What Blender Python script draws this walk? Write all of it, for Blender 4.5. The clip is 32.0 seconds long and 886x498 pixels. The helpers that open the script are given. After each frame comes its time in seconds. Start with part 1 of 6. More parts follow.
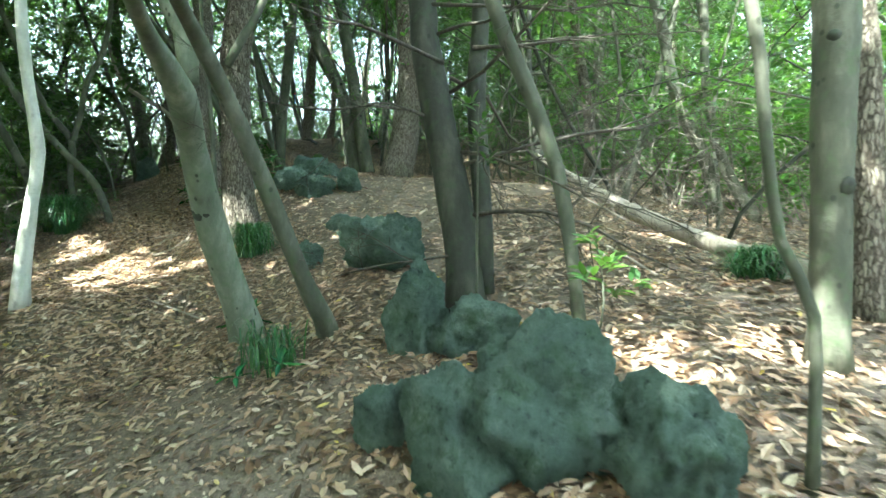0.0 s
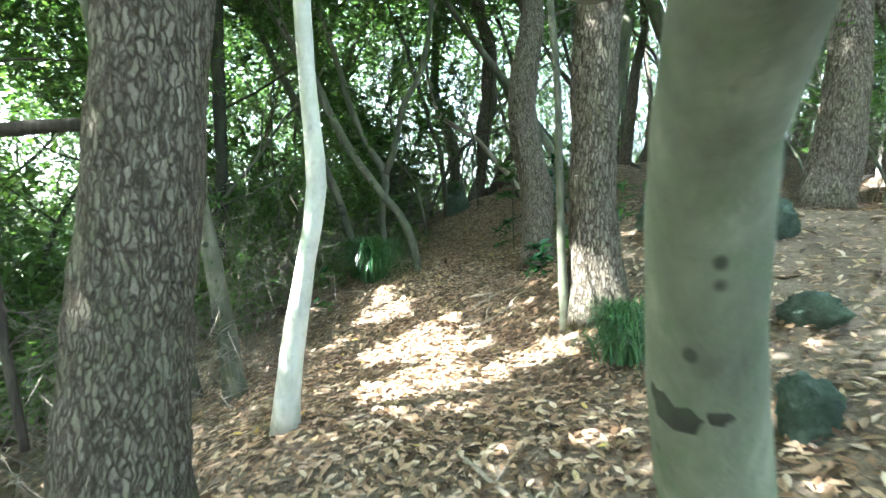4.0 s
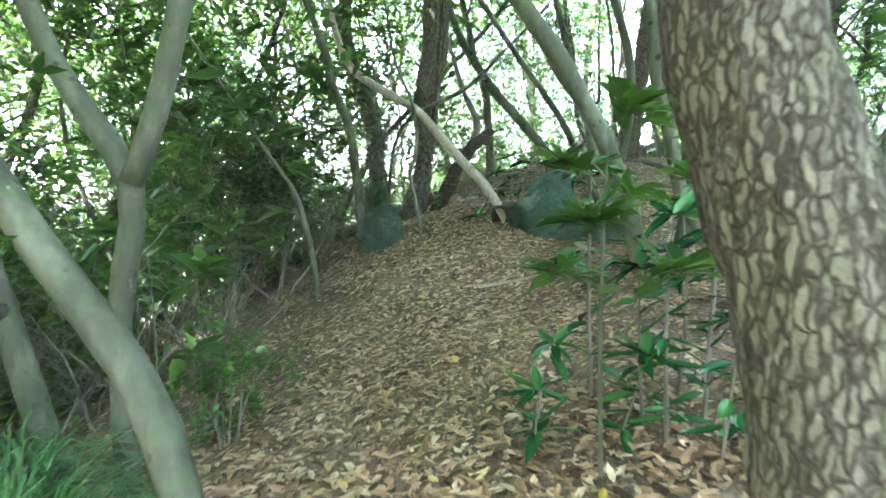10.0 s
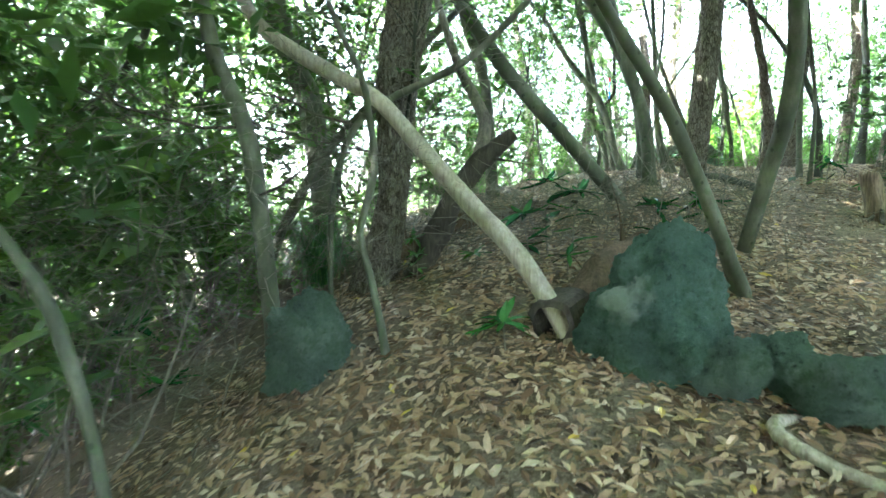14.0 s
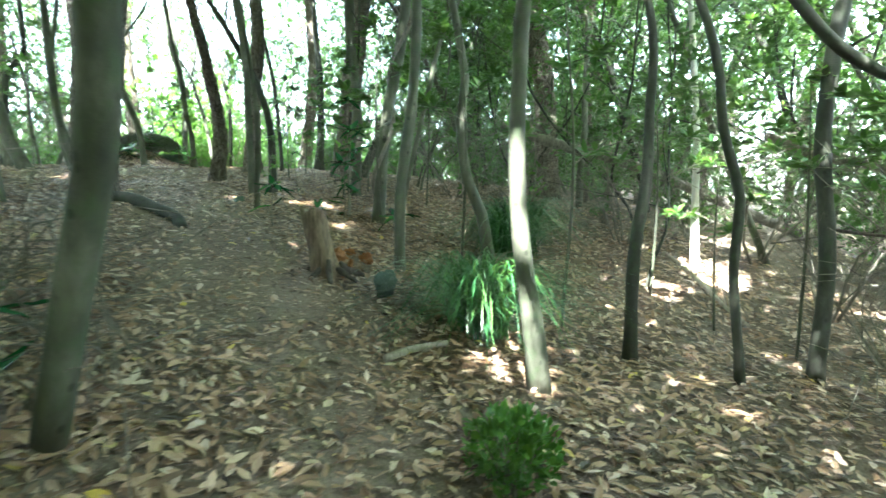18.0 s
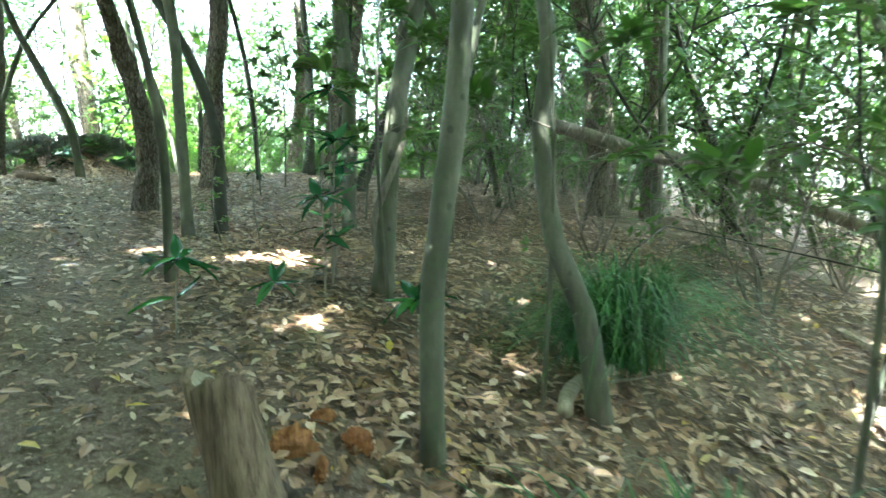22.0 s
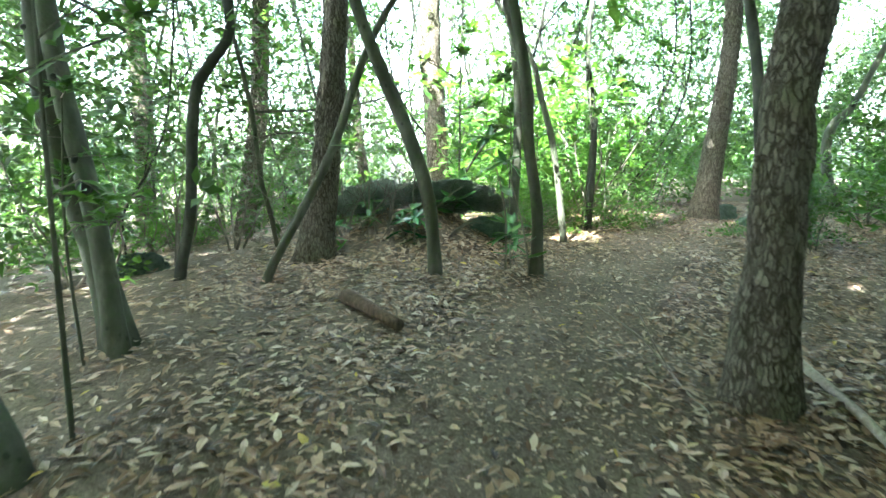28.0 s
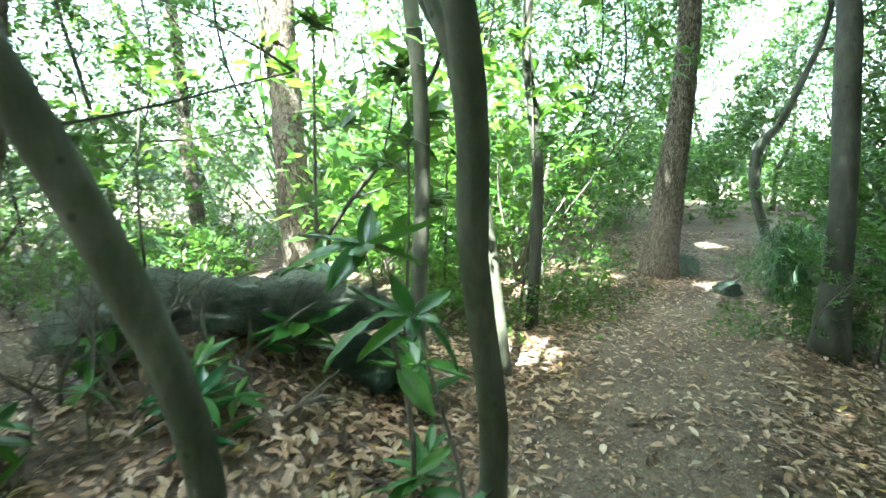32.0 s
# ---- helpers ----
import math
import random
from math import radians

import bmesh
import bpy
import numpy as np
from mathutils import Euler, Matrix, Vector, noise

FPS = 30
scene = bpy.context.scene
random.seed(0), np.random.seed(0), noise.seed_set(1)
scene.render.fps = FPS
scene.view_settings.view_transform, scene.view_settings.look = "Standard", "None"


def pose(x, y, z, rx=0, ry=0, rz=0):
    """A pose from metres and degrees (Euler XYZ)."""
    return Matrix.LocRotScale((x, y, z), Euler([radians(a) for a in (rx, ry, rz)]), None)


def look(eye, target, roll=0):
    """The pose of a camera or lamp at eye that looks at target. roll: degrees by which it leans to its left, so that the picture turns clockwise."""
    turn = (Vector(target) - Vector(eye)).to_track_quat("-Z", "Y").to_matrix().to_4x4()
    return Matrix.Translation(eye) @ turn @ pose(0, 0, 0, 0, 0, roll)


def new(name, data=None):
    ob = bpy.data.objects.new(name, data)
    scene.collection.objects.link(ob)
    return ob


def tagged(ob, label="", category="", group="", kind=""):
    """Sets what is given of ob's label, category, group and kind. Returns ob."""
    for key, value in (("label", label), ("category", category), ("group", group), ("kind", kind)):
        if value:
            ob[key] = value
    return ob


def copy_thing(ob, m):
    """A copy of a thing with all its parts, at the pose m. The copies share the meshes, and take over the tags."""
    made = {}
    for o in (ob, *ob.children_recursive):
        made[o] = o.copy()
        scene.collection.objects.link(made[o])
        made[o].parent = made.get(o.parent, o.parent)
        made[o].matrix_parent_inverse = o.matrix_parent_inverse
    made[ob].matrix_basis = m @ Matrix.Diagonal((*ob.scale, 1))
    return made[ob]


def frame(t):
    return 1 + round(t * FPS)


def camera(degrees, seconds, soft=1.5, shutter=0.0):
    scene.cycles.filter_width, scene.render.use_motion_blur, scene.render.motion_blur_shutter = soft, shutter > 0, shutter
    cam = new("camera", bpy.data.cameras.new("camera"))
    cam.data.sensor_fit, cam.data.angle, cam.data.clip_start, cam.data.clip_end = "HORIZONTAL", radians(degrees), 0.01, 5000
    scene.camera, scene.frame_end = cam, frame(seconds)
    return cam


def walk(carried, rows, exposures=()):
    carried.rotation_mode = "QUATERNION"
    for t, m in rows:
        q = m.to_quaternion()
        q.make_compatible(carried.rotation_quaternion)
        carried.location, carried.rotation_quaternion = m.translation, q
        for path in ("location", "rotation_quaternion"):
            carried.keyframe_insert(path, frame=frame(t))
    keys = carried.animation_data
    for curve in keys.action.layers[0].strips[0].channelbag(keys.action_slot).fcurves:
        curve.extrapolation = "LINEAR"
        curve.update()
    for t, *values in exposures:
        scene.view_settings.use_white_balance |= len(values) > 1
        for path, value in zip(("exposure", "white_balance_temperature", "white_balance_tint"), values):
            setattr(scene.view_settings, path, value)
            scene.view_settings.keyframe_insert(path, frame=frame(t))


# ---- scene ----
cam = camera(77.0, 32.0, shutter=0.4)
PATH = [
    (0, (0.0, 0.0, 1.4), (0.0, 1.991, 1.208), 0.0),
    (0.5, (-0.026, 0.393, 1.414), (-0.117, 2.384, 1.251), -0.2),
    (1, (-0.13, 0.822, 1.53), (-0.405, 2.797, 1.378), -0.9),
    (1.5, (-0.364, 1.125, 1.553), (-0.858, 3.058, 1.416), -1.1),
    (2, (-0.52, 1.414, 1.577), (-1.171, 3.301, 1.445), -1.4),
    (2.5, (-0.715, 1.756, 1.597), (-1.532, 3.577, 1.474), -1.5),
    (3, (-1.001, 2.068, 1.58), (-1.941, 3.83, 1.47), -1.0),
    (3.5, (-1.3, 2.42, 1.572), (-2.269, 4.167, 1.474), -0.2),
    (5.5, (-2.496, 4.04, 1.716), (-3.407, 5.819, 1.64), -0.0),
    (6, (-2.847, 4.449, 1.755), (-3.724, 6.245, 1.677), 0.3),
    (6.5, (-3.094, 4.843, 1.783), (-3.939, 6.654, 1.699), 0.3),
    (7, (-3.263, 5.35, 1.891), (-4.085, 7.171, 1.799), -0.0),
    (7.5, (-3.458, 5.81, 1.925), (-4.268, 7.636, 1.833), 0.2),
    (8, (-3.601, 6.26, 1.986), (-4.397, 8.092, 1.879), 0.2),
    (8.5, (-3.718, 6.804, 2.077), (-4.479, 8.65, 1.966), 0.2),
    (9, (-3.965, 7.315, 2.093), (-4.71, 9.168, 1.981), 0.3),
    (9.5, (-4.238, 7.792, 2.165), (-4.967, 9.651, 2.049), 0.4),
    (10, (-4.472, 8.282, 2.235), (-5.181, 10.149, 2.118), 0.3),
    (10.5, (-4.719, 8.691, 2.274), (-5.425, 10.559, 2.161), 0.3),
    (11, (-4.979, 9.134, 2.401), (-5.685, 11.002, 2.284), 0.4),
    (11.5, (-5.109, 9.702, 2.464), (-5.795, 11.577, 2.354), 0.1),
    (12, (-5.343, 10.118, 2.581), (-6.006, 12.002, 2.483), 0.3),
    (12.5, (-5.603, 10.452, 2.666), (-6.267, 12.336, 2.572), 0.6),
    (13, (-5.733, 10.831, 2.669), (-6.396, 12.715, 2.561), 0.1),
    (13.5, (-5.811, 11.272, 2.77), (-6.473, 13.155, 2.648), -0.1),
    (15.5, (-5.847, 13.036, 3.019), (-6.099, 15.016, 2.89), -0.6),
    (16, (-5.738, 13.393, 3.134), (-5.694, 15.387, 2.99), -0.9),
    (16.5, (-5.471, 13.71, 3.195), (-5.05, 15.659, 3.046), -1.3),
    (17, (-5.253, 13.978, 3.246), (-4.604, 15.863, 3.087), -0.9),
    (17.5, (-5.031, 14.223, 3.354), (-4.218, 16.041, 3.17), -0.4),
    (18, (-4.771, 14.367, 3.344), (-3.789, 16.1, 3.162), -0.3),
    (18.5, (-4.399, 14.516, 3.402), (-3.365, 16.216, 3.208), -0.7),
    (19, (-4.256, 14.611, 3.52), (-3.198, 16.297, 3.327), -0.6),
    (19.5, (-4.117, 14.937, 3.54), (-3.053, 16.619, 3.34), -0.5),
    (20, (-3.996, 15.206, 3.578), (-2.931, 16.886, 3.367), -0.6),
    (20.5, (-3.817, 15.554, 3.638), (-2.749, 17.23, 3.42), -0.7),
    (21, (-3.778, 15.91, 3.656), (-2.71, 17.586, 3.435), -0.7),
    (21.5, (-3.737, 16.369, 3.779), (-2.71, 18.071, 3.553), -0.5),
    (22, (-3.748, 16.789, 3.792), (-2.775, 18.522, 3.572), -0.8),
    (22.5, (-3.802, 17.236, 3.916), (-2.932, 19.023, 3.695), -1.1),
    (23, (-3.937, 17.755, 3.993), (-3.245, 19.619, 3.779), -1.3),
    (23.5, (-4.02, 18.199, 4.117), (-3.429, 20.098, 3.901), -0.8),
    (24, (-4.065, 18.676, 4.239), (-3.535, 20.592, 4.022), -1.1),
    (24.5, (-4.219, 19.134, 4.279), (-3.786, 21.075, 4.067), -0.8),
    (25, (-4.244, 19.557, 4.39), (-3.885, 21.512, 4.171), -0.7),
    (25.5, (-4.12, 20.025, 4.47), (-3.843, 21.993, 4.246), -1.1),
    (26, (-4.123, 20.489, 4.523), (-3.983, 22.47, 4.292), -1.2),
    (26.5, (-4.15, 20.94, 4.645), (-4.079, 22.924, 4.398), -0.7),
    (28.5, (-4.438, 22.969, 5.11), (-4.429, 24.948, 4.817), 0.7),
    (29, (-4.548, 23.371, 5.219), (-4.535, 25.349, 4.926), 0.7),
    (29.5, (-4.693, 23.812, 5.326), (-4.662, 25.79, 5.034), 1.0),
    (30, (-4.622, 24.2, 5.346), (-4.522, 26.176, 5.056), 0.8),
    (30.5, (-4.389, 24.627, 5.406), (-4.236, 26.599, 5.114), 0.2),
    (31, (-4.295, 25.079, 5.422), (-4.038, 27.041, 5.132), 0.7),
    (31.5, (-4.232, 25.423, 5.489), (-3.878, 27.37, 5.2), 1.2),
    (32, (-4.053, 25.796, 5.524), (-3.634, 27.73, 5.232), 1.2),
]
walk(cam, [(t, look(eye, target, roll)) for t, eye, target, roll in PATH], [(0, 4.25, 5750, -6), (2, 4.85, 5750, -3), (5, 4.80, 5750, 6), (8, 5.80, 5750, 8), (12, 6.25, 5750, 6), (15, 5.85, 5750, 2), (18, 5.57, 5750, 0), (22, 5.73, 5750, -2), (26, 5.55, 5750, 0), (29, 5.05, 5750, -2), (32, 4.95, 5750, -2)])

# ---- light ----
SUN_DIR = Vector((-0.38, -0.42, 0.82)).normalized()
world = bpy.data.worlds.new("world")
scene.world = world
world.use_nodes = True
wn = world.node_tree
sky = wn.nodes.new("ShaderNodeTexSky")
sky.sky_type = "NISHITA"
sky.sun_disc = False
sky.sun_elevation = math.asin(SUN_DIR.z)
sky.sun_rotation = math.atan2(SUN_DIR.x, SUN_DIR.y)
sky.air_density, sky.dust_density, sky.ozone_density = 1.0, 4.0, 0.5
haze = wn.nodes.new("ShaderNodeHueSaturation")
haze.inputs["Saturation"].default_value = 0.6
wn.links.new(sky.outputs[0], haze.inputs["Color"])
wn.links.new(haze.outputs[0], wn.nodes["Background"].inputs[0])
wn.nodes["Background"].inputs[1].default_value = 0.15
sun = new("sun", bpy.data.lights.new("sun", "SUN"))
sun.data.energy, sun.data.angle, sun.data.color = 2.7, radians(0.6), (1.0, 0.95, 0.86)
sun.matrix_world = look((0, 0, 40), Vector((0, 0, 40)) - SUN_DIR)

# ---- materials ----


def material(name, build):
    m = bpy.data.materials.new(name)
    m.use_nodes = True
    t = m.node_tree
    build(t, t.nodes["Principled BSDF"])
    return m


def node(t, kind, **values):
    n = t.nodes.new(kind)
    for key, v in values.items():
        n.inputs[key.replace("_", " ")].default_value = v
    return n


def ramp(t, fac, stops):
    r = t.nodes.new("ShaderNodeValToRGB")
    while len(r.color_ramp.elements) < len(stops):
        r.color_ramp.elements.new(0.5)
    for e, (p, c) in zip(r.color_ramp.elements, stops):
        e.position, e.color = p, (*c, 1)
    t.links.new(fac, r.inputs[0])
    return r.outputs[0]


def mix(t, fac, a, b, mode="MIX"):
    n = t.nodes.new("ShaderNodeMix")
    n.data_type, n.blend_type = "RGBA", mode
    if isinstance(fac, float):
        n.inputs[0].default_value = fac
    else:
        t.links.new(fac, n.inputs[0])
    for socket, v in ((n.inputs[6], a), (n.inputs[7], b)):
        if isinstance(v, tuple):
            socket.default_value = (*v, 1)
        else:
            t.links.new(v, socket)
    return n.outputs[2]


def coords(t, scale=(1, 1, 1)):
    c = t.nodes.new("ShaderNodeTexCoord")
    m = t.nodes.new("ShaderNodeMapping")
    m.inputs["Scale"].default_value = scale
    t.links.new(c.outputs["Object"], m.inputs[0])
    return m.outputs[0]


def grain(t, scale, detail=4, rough=0.6, stretch=(1, 1, 1), distortion=0.0):
    n = node(t, "ShaderNodeTexNoise", Scale=scale, Detail=detail, Roughness=rough, Distortion=distortion)
    t.links.new(coords(t, stretch), n.inputs["Vector"])
    return n.outputs[0]


def relief(t, p, sockets):
    """Bumps, coarse first: pairs of height socket and (strength, distance)."""
    last = None
    for h, (strength, distance) in sockets:
        b = node(t, "ShaderNodeBump", Strength=strength, Distance=distance)
        t.links.new(h, b.inputs["Height"])
        if last:
            t.links.new(last, b.inputs["Normal"])
        last = b.outputs[0]
    t.links.new(last, p.inputs["Normal"])


def bark_smooth(base, light, moss, knots=0.45):
    def build(t, p):
        c = ramp(t, grain(t, 5, 5, 0.65, (1, 1, 0.4)), [(0.3, tuple(v * 0.6 for v in base)), (0.5, base), (0.72, light)])
        c = mix(t, ramp(t, grain(t, 14, 3, 0.5), [(0.52, (0, 0, 0)), (0.68, (0.55, 0.55, 0.55))]), c, moss)
        rings = grain(t, 9, 4, 0.7, (0.6, 0.6, 7))
        c = mix(t, ramp(t, rings, [(0.25, (0.8, 0.8, 0.8)), (0.4, (1, 1, 1))]), tuple(v * 0.35 for v in base), c)
        v = node(t, "ShaderNodeTexVoronoi", Scale=11.0)
        t.links.new(coords(t, (1, 1, 0.8)), v.inputs["Vector"])
        spots = ramp(t, v.outputs["Distance"], [(0.1, (knots, knots, knots)), (0.17, (0, 0, 0))])
        c = mix(t, spots, c, tuple(v * 0.25 for v in base))
        t.links.new(c, p.inputs["Base Color"])
        p.inputs["Roughness"].default_value = 0.75
        p.inputs["Specular IOR Level"].default_value = 0.25
        relief(t, p, [(grain(t, 11, 4), (0.35, 0.03)), (rings, (0.08, 0.006)), (grain(t, 90, 3), (0.25, 0.004))])
    return build


def bark_pine(t, p):
    warp = mix(t, 0.05, coords(t, (1, 1, 0.26)), node_noise_colour(t, 12))
    v = node(t, "ShaderNodeTexVoronoi", Scale=40.0, Randomness=0.95)
    v.feature = "DISTANCE_TO_EDGE"
    cells = node(t, "ShaderNodeTexVoronoi", Scale=40.0, Randomness=0.95)
    for n in (v, cells):
        t.links.new(warp, n.inputs["Vector"])
    fibre = grain(t, 40, 7, 0.8, (1, 1, 0.3))
    flakes = grain(t, 75, 4, 0.7, (1, 1, 0.8))
    plate = ramp(t, fibre, [(0.3, (0.1, 0.085, 0.066)), (0.5, (0.19, 0.166, 0.132)), (0.7, (0.31, 0.28, 0.23))])
    plate = mix(t, 0.3, plate, ramp(t, cells.outputs["Color"], [(0.2, (0.1, 0.082, 0.062)), (0.8, (0.28, 0.245, 0.195))]))
    plate = mix(t, ramp(t, flakes, [(0.5, (0, 0, 0)), (0.62, (0.4, 0.4, 0.4))]), plate, (0.085, 0.07, 0.055))
    plate = mix(t, ramp(t, grain(t, 2.2, 3), [(0.5, (0, 0, 0)), (0.75, (0.45, 0.45, 0.45))]), plate, (0.14, 0.175, 0.07))
    edge = mix(t, 0.42, v.outputs["Distance"], grain(t, 26, 6, 0.75, (1, 1, 0.35)))
    crack = ramp(t, edge, [(0.2, (0.0, 0.0, 0.0)), (0.33, (1, 1, 1))])
    t.links.new(mix(t, crack, (0.062, 0.05, 0.038), plate), p.inputs["Base Color"])
    p.inputs["Roughness"].default_value = 0.9
    p.inputs["Specular IOR Level"].default_value = 0.15
    relief(t, p, [(crack, (1.0, 0.022)), (fibre, (0.8, 0.01)), (flakes, (0.5, 0.004))])


def node_noise_colour(t, scale):
    n = node(t, "ShaderNodeTexNoise", Scale=float(scale), Detail=2.0)
    t.links.new(coords(t), n.inputs["Vector"])
    return n.outputs["Color"]


def leaf(stops, gloss, through_light=0.45, back=0.35, source="New", output="Random Per Island", shine=0.5):
    """A leaf: its colour differs from leaf to leaf, and light shines through it."""
    def build(t, p):
        g = t.nodes.new("ShaderNodeNewGeometry" if source == "New" else "ShaderNodeObjectInfo")
        c = ramp(t, g.outputs[output], stops)
        c = mix(t, ramp(t, grain(t, 30, 3), [(0.35, (0, 0, 0)), (0.8, (0.35, 0.35, 0.35))]), c, tuple(v * 0.5 for v in stops[0][1]))
        t.links.new(c, p.inputs["Base Color"])
        p.inputs["Roughness"].default_value = gloss
        p.inputs["Specular IOR Level"].default_value = shine
        tr = t.nodes.new("ShaderNodeBsdfTranslucent")
        t.links.new(mix(t, 0.4, c, (0.2, 0.38, 0.03), "MIX") if through_light > 0.3 else c, tr.inputs[0])
        ms = t.nodes.new("ShaderNodeMixShader")
        ms.inputs[0].default_value = back
        t.links.new(p.outputs[0], ms.inputs[1])
        t.links.new(tr.outputs[0], ms.inputs[2])
        t.links.new(ms.outputs[0], t.nodes["Material Output"].inputs[0])
    return build


def rock(t, p, tint=(1.0, 1.0, 1.0)):
    fine = grain(t, 60, 7, 0.8)
    pits = grain(t, 22, 8, 0.8)
    knobs = node(t, "ShaderNodeTexVoronoi", Scale=26.0)
    t.links.new(coords(t), knobs.inputs["Vector"])
    c = ramp(t, grain(t, 4.5, 7, 0.7), [(0.32, (0.08, 0.115, 0.094)), (0.5, (0.14, 0.195, 0.155)), (0.68, (0.22, 0.28, 0.225))])
    c = mix(t, ramp(t, grain(t, 7, 6, 0.7), [(0.5, (0, 0, 0)), (0.66, (0.7, 0.7, 0.7))]), c, (0.075, 0.125, 0.065))
    c = mix(t, ramp(t, grain(t, 9, 8, 0.8), [(0.62, (0, 0, 0)), (0.67, (0.6, 0.6, 0.6))]), c, (0.25, 0.3, 0.26))
    c = mix(t, 1.0, c, tint, "MULTIPLY")
    c = mix(t, ramp(t, pits, [(0.34, (0.7, 0.7, 0.7)), (0.47, (0, 0, 0))]), c, (0.025, 0.036, 0.028))
    c = mix(t, ramp(t, fine, [(0.55, (0, 0, 0)), (0.7, (0.5, 0.5, 0.5))]), c, (0.19, 0.25, 0.205))
    t.links.new(c, p.inputs["Base Color"])
    p.inputs["Roughness"].default_value = 0.92
    p.inputs["Specular IOR Level"].default_value = 0.15
    relief(t, p, [(pits, (1.0, 0.09)), (knobs.outputs["Distance"], (0.7, 0.03)), (fine, (1.0, 0.03))])


def soil(t, p):
    c = ramp(t, grain(t, 1.3, 6, 0.6), [(0.3, (0.09, 0.07, 0.052)), (0.55, (0.16, 0.128, 0.097)), (0.75, (0.22, 0.18, 0.14))])
    c = mix(t, ramp(t, grain(t, 60, 5, 0.75), [(0.48, (0, 0, 0)), (0.62, (0.7, 0.7, 0.7))]), c, (0.27, 0.22, 0.168))
    c = mix(t, ramp(t, grain(t, 25, 6, 0.75), [(0.35, (0.8, 0.8, 0.8)), (0.5, (0, 0, 0))]), c, (0.055, 0.038, 0.026))
    t.links.new(c, p.inputs["Base Color"])
    p.inputs["Roughness"].default_value = 0.95
    p.inputs["Specular IOR Level"].default_value = 0.15
    relief(t, p, [(grain(t, 18, 5, 0.7), (0.7, 0.03)), (grain(t, 110, 4, 0.7), (0.6, 0.006))])


def dead_wood(dark, light):
    def build(t, p):
        c = ramp(t, grain(t, 8, 5, 0.7, (6, 6, 0.5)), [(0.3, dark), (0.7, light)])
        c = mix(t, ramp(t, grain(t, 5, 3), [(0.5, (0, 0, 0)), (0.75, (0.6, 0.6, 0.6))]), c, tuple(v * 0.5 for v in dark))
        t.links.new(c, p.inputs["Base Color"])
        p.inputs["Roughness"].default_value = 0.85
        p.inputs["Specular IOR Level"].default_value = 0.2
        relief(t, p, [(grain(t, 14, 5, 0.7, (5, 5, 0.5)), (0.6, 0.02))])
    return build


def plain(colour, rough=0.6):
    def build(t, p):
        c = ramp(t, grain(t, 12, 3), [(0.3, tuple(v * 0.75 for v in colour)), (0.7, colour)])
        t.links.new(c, p.inputs["Base Color"])
        p.inputs["Roughness"].default_value = rough
    return build


SMOOTH = material("smooth_bark", bark_smooth((0.085, 0.088, 0.063), (0.175, 0.172, 0.128), (0.075, 0.105, 0.052), 0.6))
MOTTLED = material("mottled_bark", bark_smooth((0.155, 0.17, 0.122), (0.29, 0.305, 0.23), (0.1, 0.14, 0.075), 0.9))
# Near-white bark: the strong sun on these trunks is put into the colour.
SUNLIT_BARK = material("sunlit_bark", bark_smooth((0.58, 0.57, 0.5), (0.76, 0.75, 0.68), (0.46, 0.46, 0.38), 0.2))
# Smooth bark with the shade on trunks coloured in; also for scars and roots.
DARK = material("dark_shade_bark", bark_smooth((0.042, 0.043, 0.033), (0.09, 0.088, 0.068), (0.045, 0.062, 0.034)))
PINE = material("fissured_bark", bark_pine)
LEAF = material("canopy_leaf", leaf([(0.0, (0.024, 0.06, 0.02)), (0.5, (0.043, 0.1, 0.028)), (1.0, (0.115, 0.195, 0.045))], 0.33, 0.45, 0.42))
# Brighter leaf, for young plants and for shrubs meant to look sunlit.
YOUNG_LIT = material("young_lit_leaf", leaf([(0.0, (0.04, 0.105, 0.022)), (0.6, (0.07, 0.165, 0.03)), (1.0, (0.15, 0.26, 0.045))], 0.35, 0.45, 0.45))
FAR = material("far_leaf", leaf([(0.0, (0.022, 0.05, 0.019)), (0.6, (0.042, 0.088, 0.028)), (1.0, (0.115, 0.175, 0.045))], 0.4, 0.35, 0.36))
GLOSSY = material("glossy_leaf", leaf([(0.0, (0.018, 0.078, 0.03)), (0.6, (0.032, 0.12, 0.04)), (1.0, (0.065, 0.185, 0.042))], 0.18, 0.2, 0.15, "Object", "Random"))
TENDER = material("tender_leaf", leaf([(0.0, (0.035, 0.12, 0.02)), (0.6, (0.06, 0.17, 0.028)), (1.0, (0.12, 0.25, 0.04))], 0.28, 0.2, 0.28, "Object", "Random"))
BLADE = material("strap_leaf", leaf([(0.0, (0.02, 0.068, 0.03)), (0.6, (0.04, 0.12, 0.042)), (1.0, (0.1, 0.2, 0.055))], 0.28, 0.4, 0.25))
LITTER = material("fallen_leaf", leaf([(0.0, (0.03, 0.018, 0.01)), (0.25, (0.14, 0.082, 0.045)), (0.55, (0.315, 0.202, 0.122)), (0.85, (0.46, 0.325, 0.215)), (0.985, (0.56, 0.455, 0.345)), (1.0, (0.55, 0.4, 0.05))], 0.36, 0.1, 0.08, shine=0.35))
NEEDLE = material("fallen_needle", leaf([(0.0, (0.08, 0.045, 0.025)), (0.6, (0.17, 0.1, 0.055)), (1.0, (0.28, 0.19, 0.11))], 0.6, 0.1, 0.05))
ROCK = material("mossy_rock", rock)


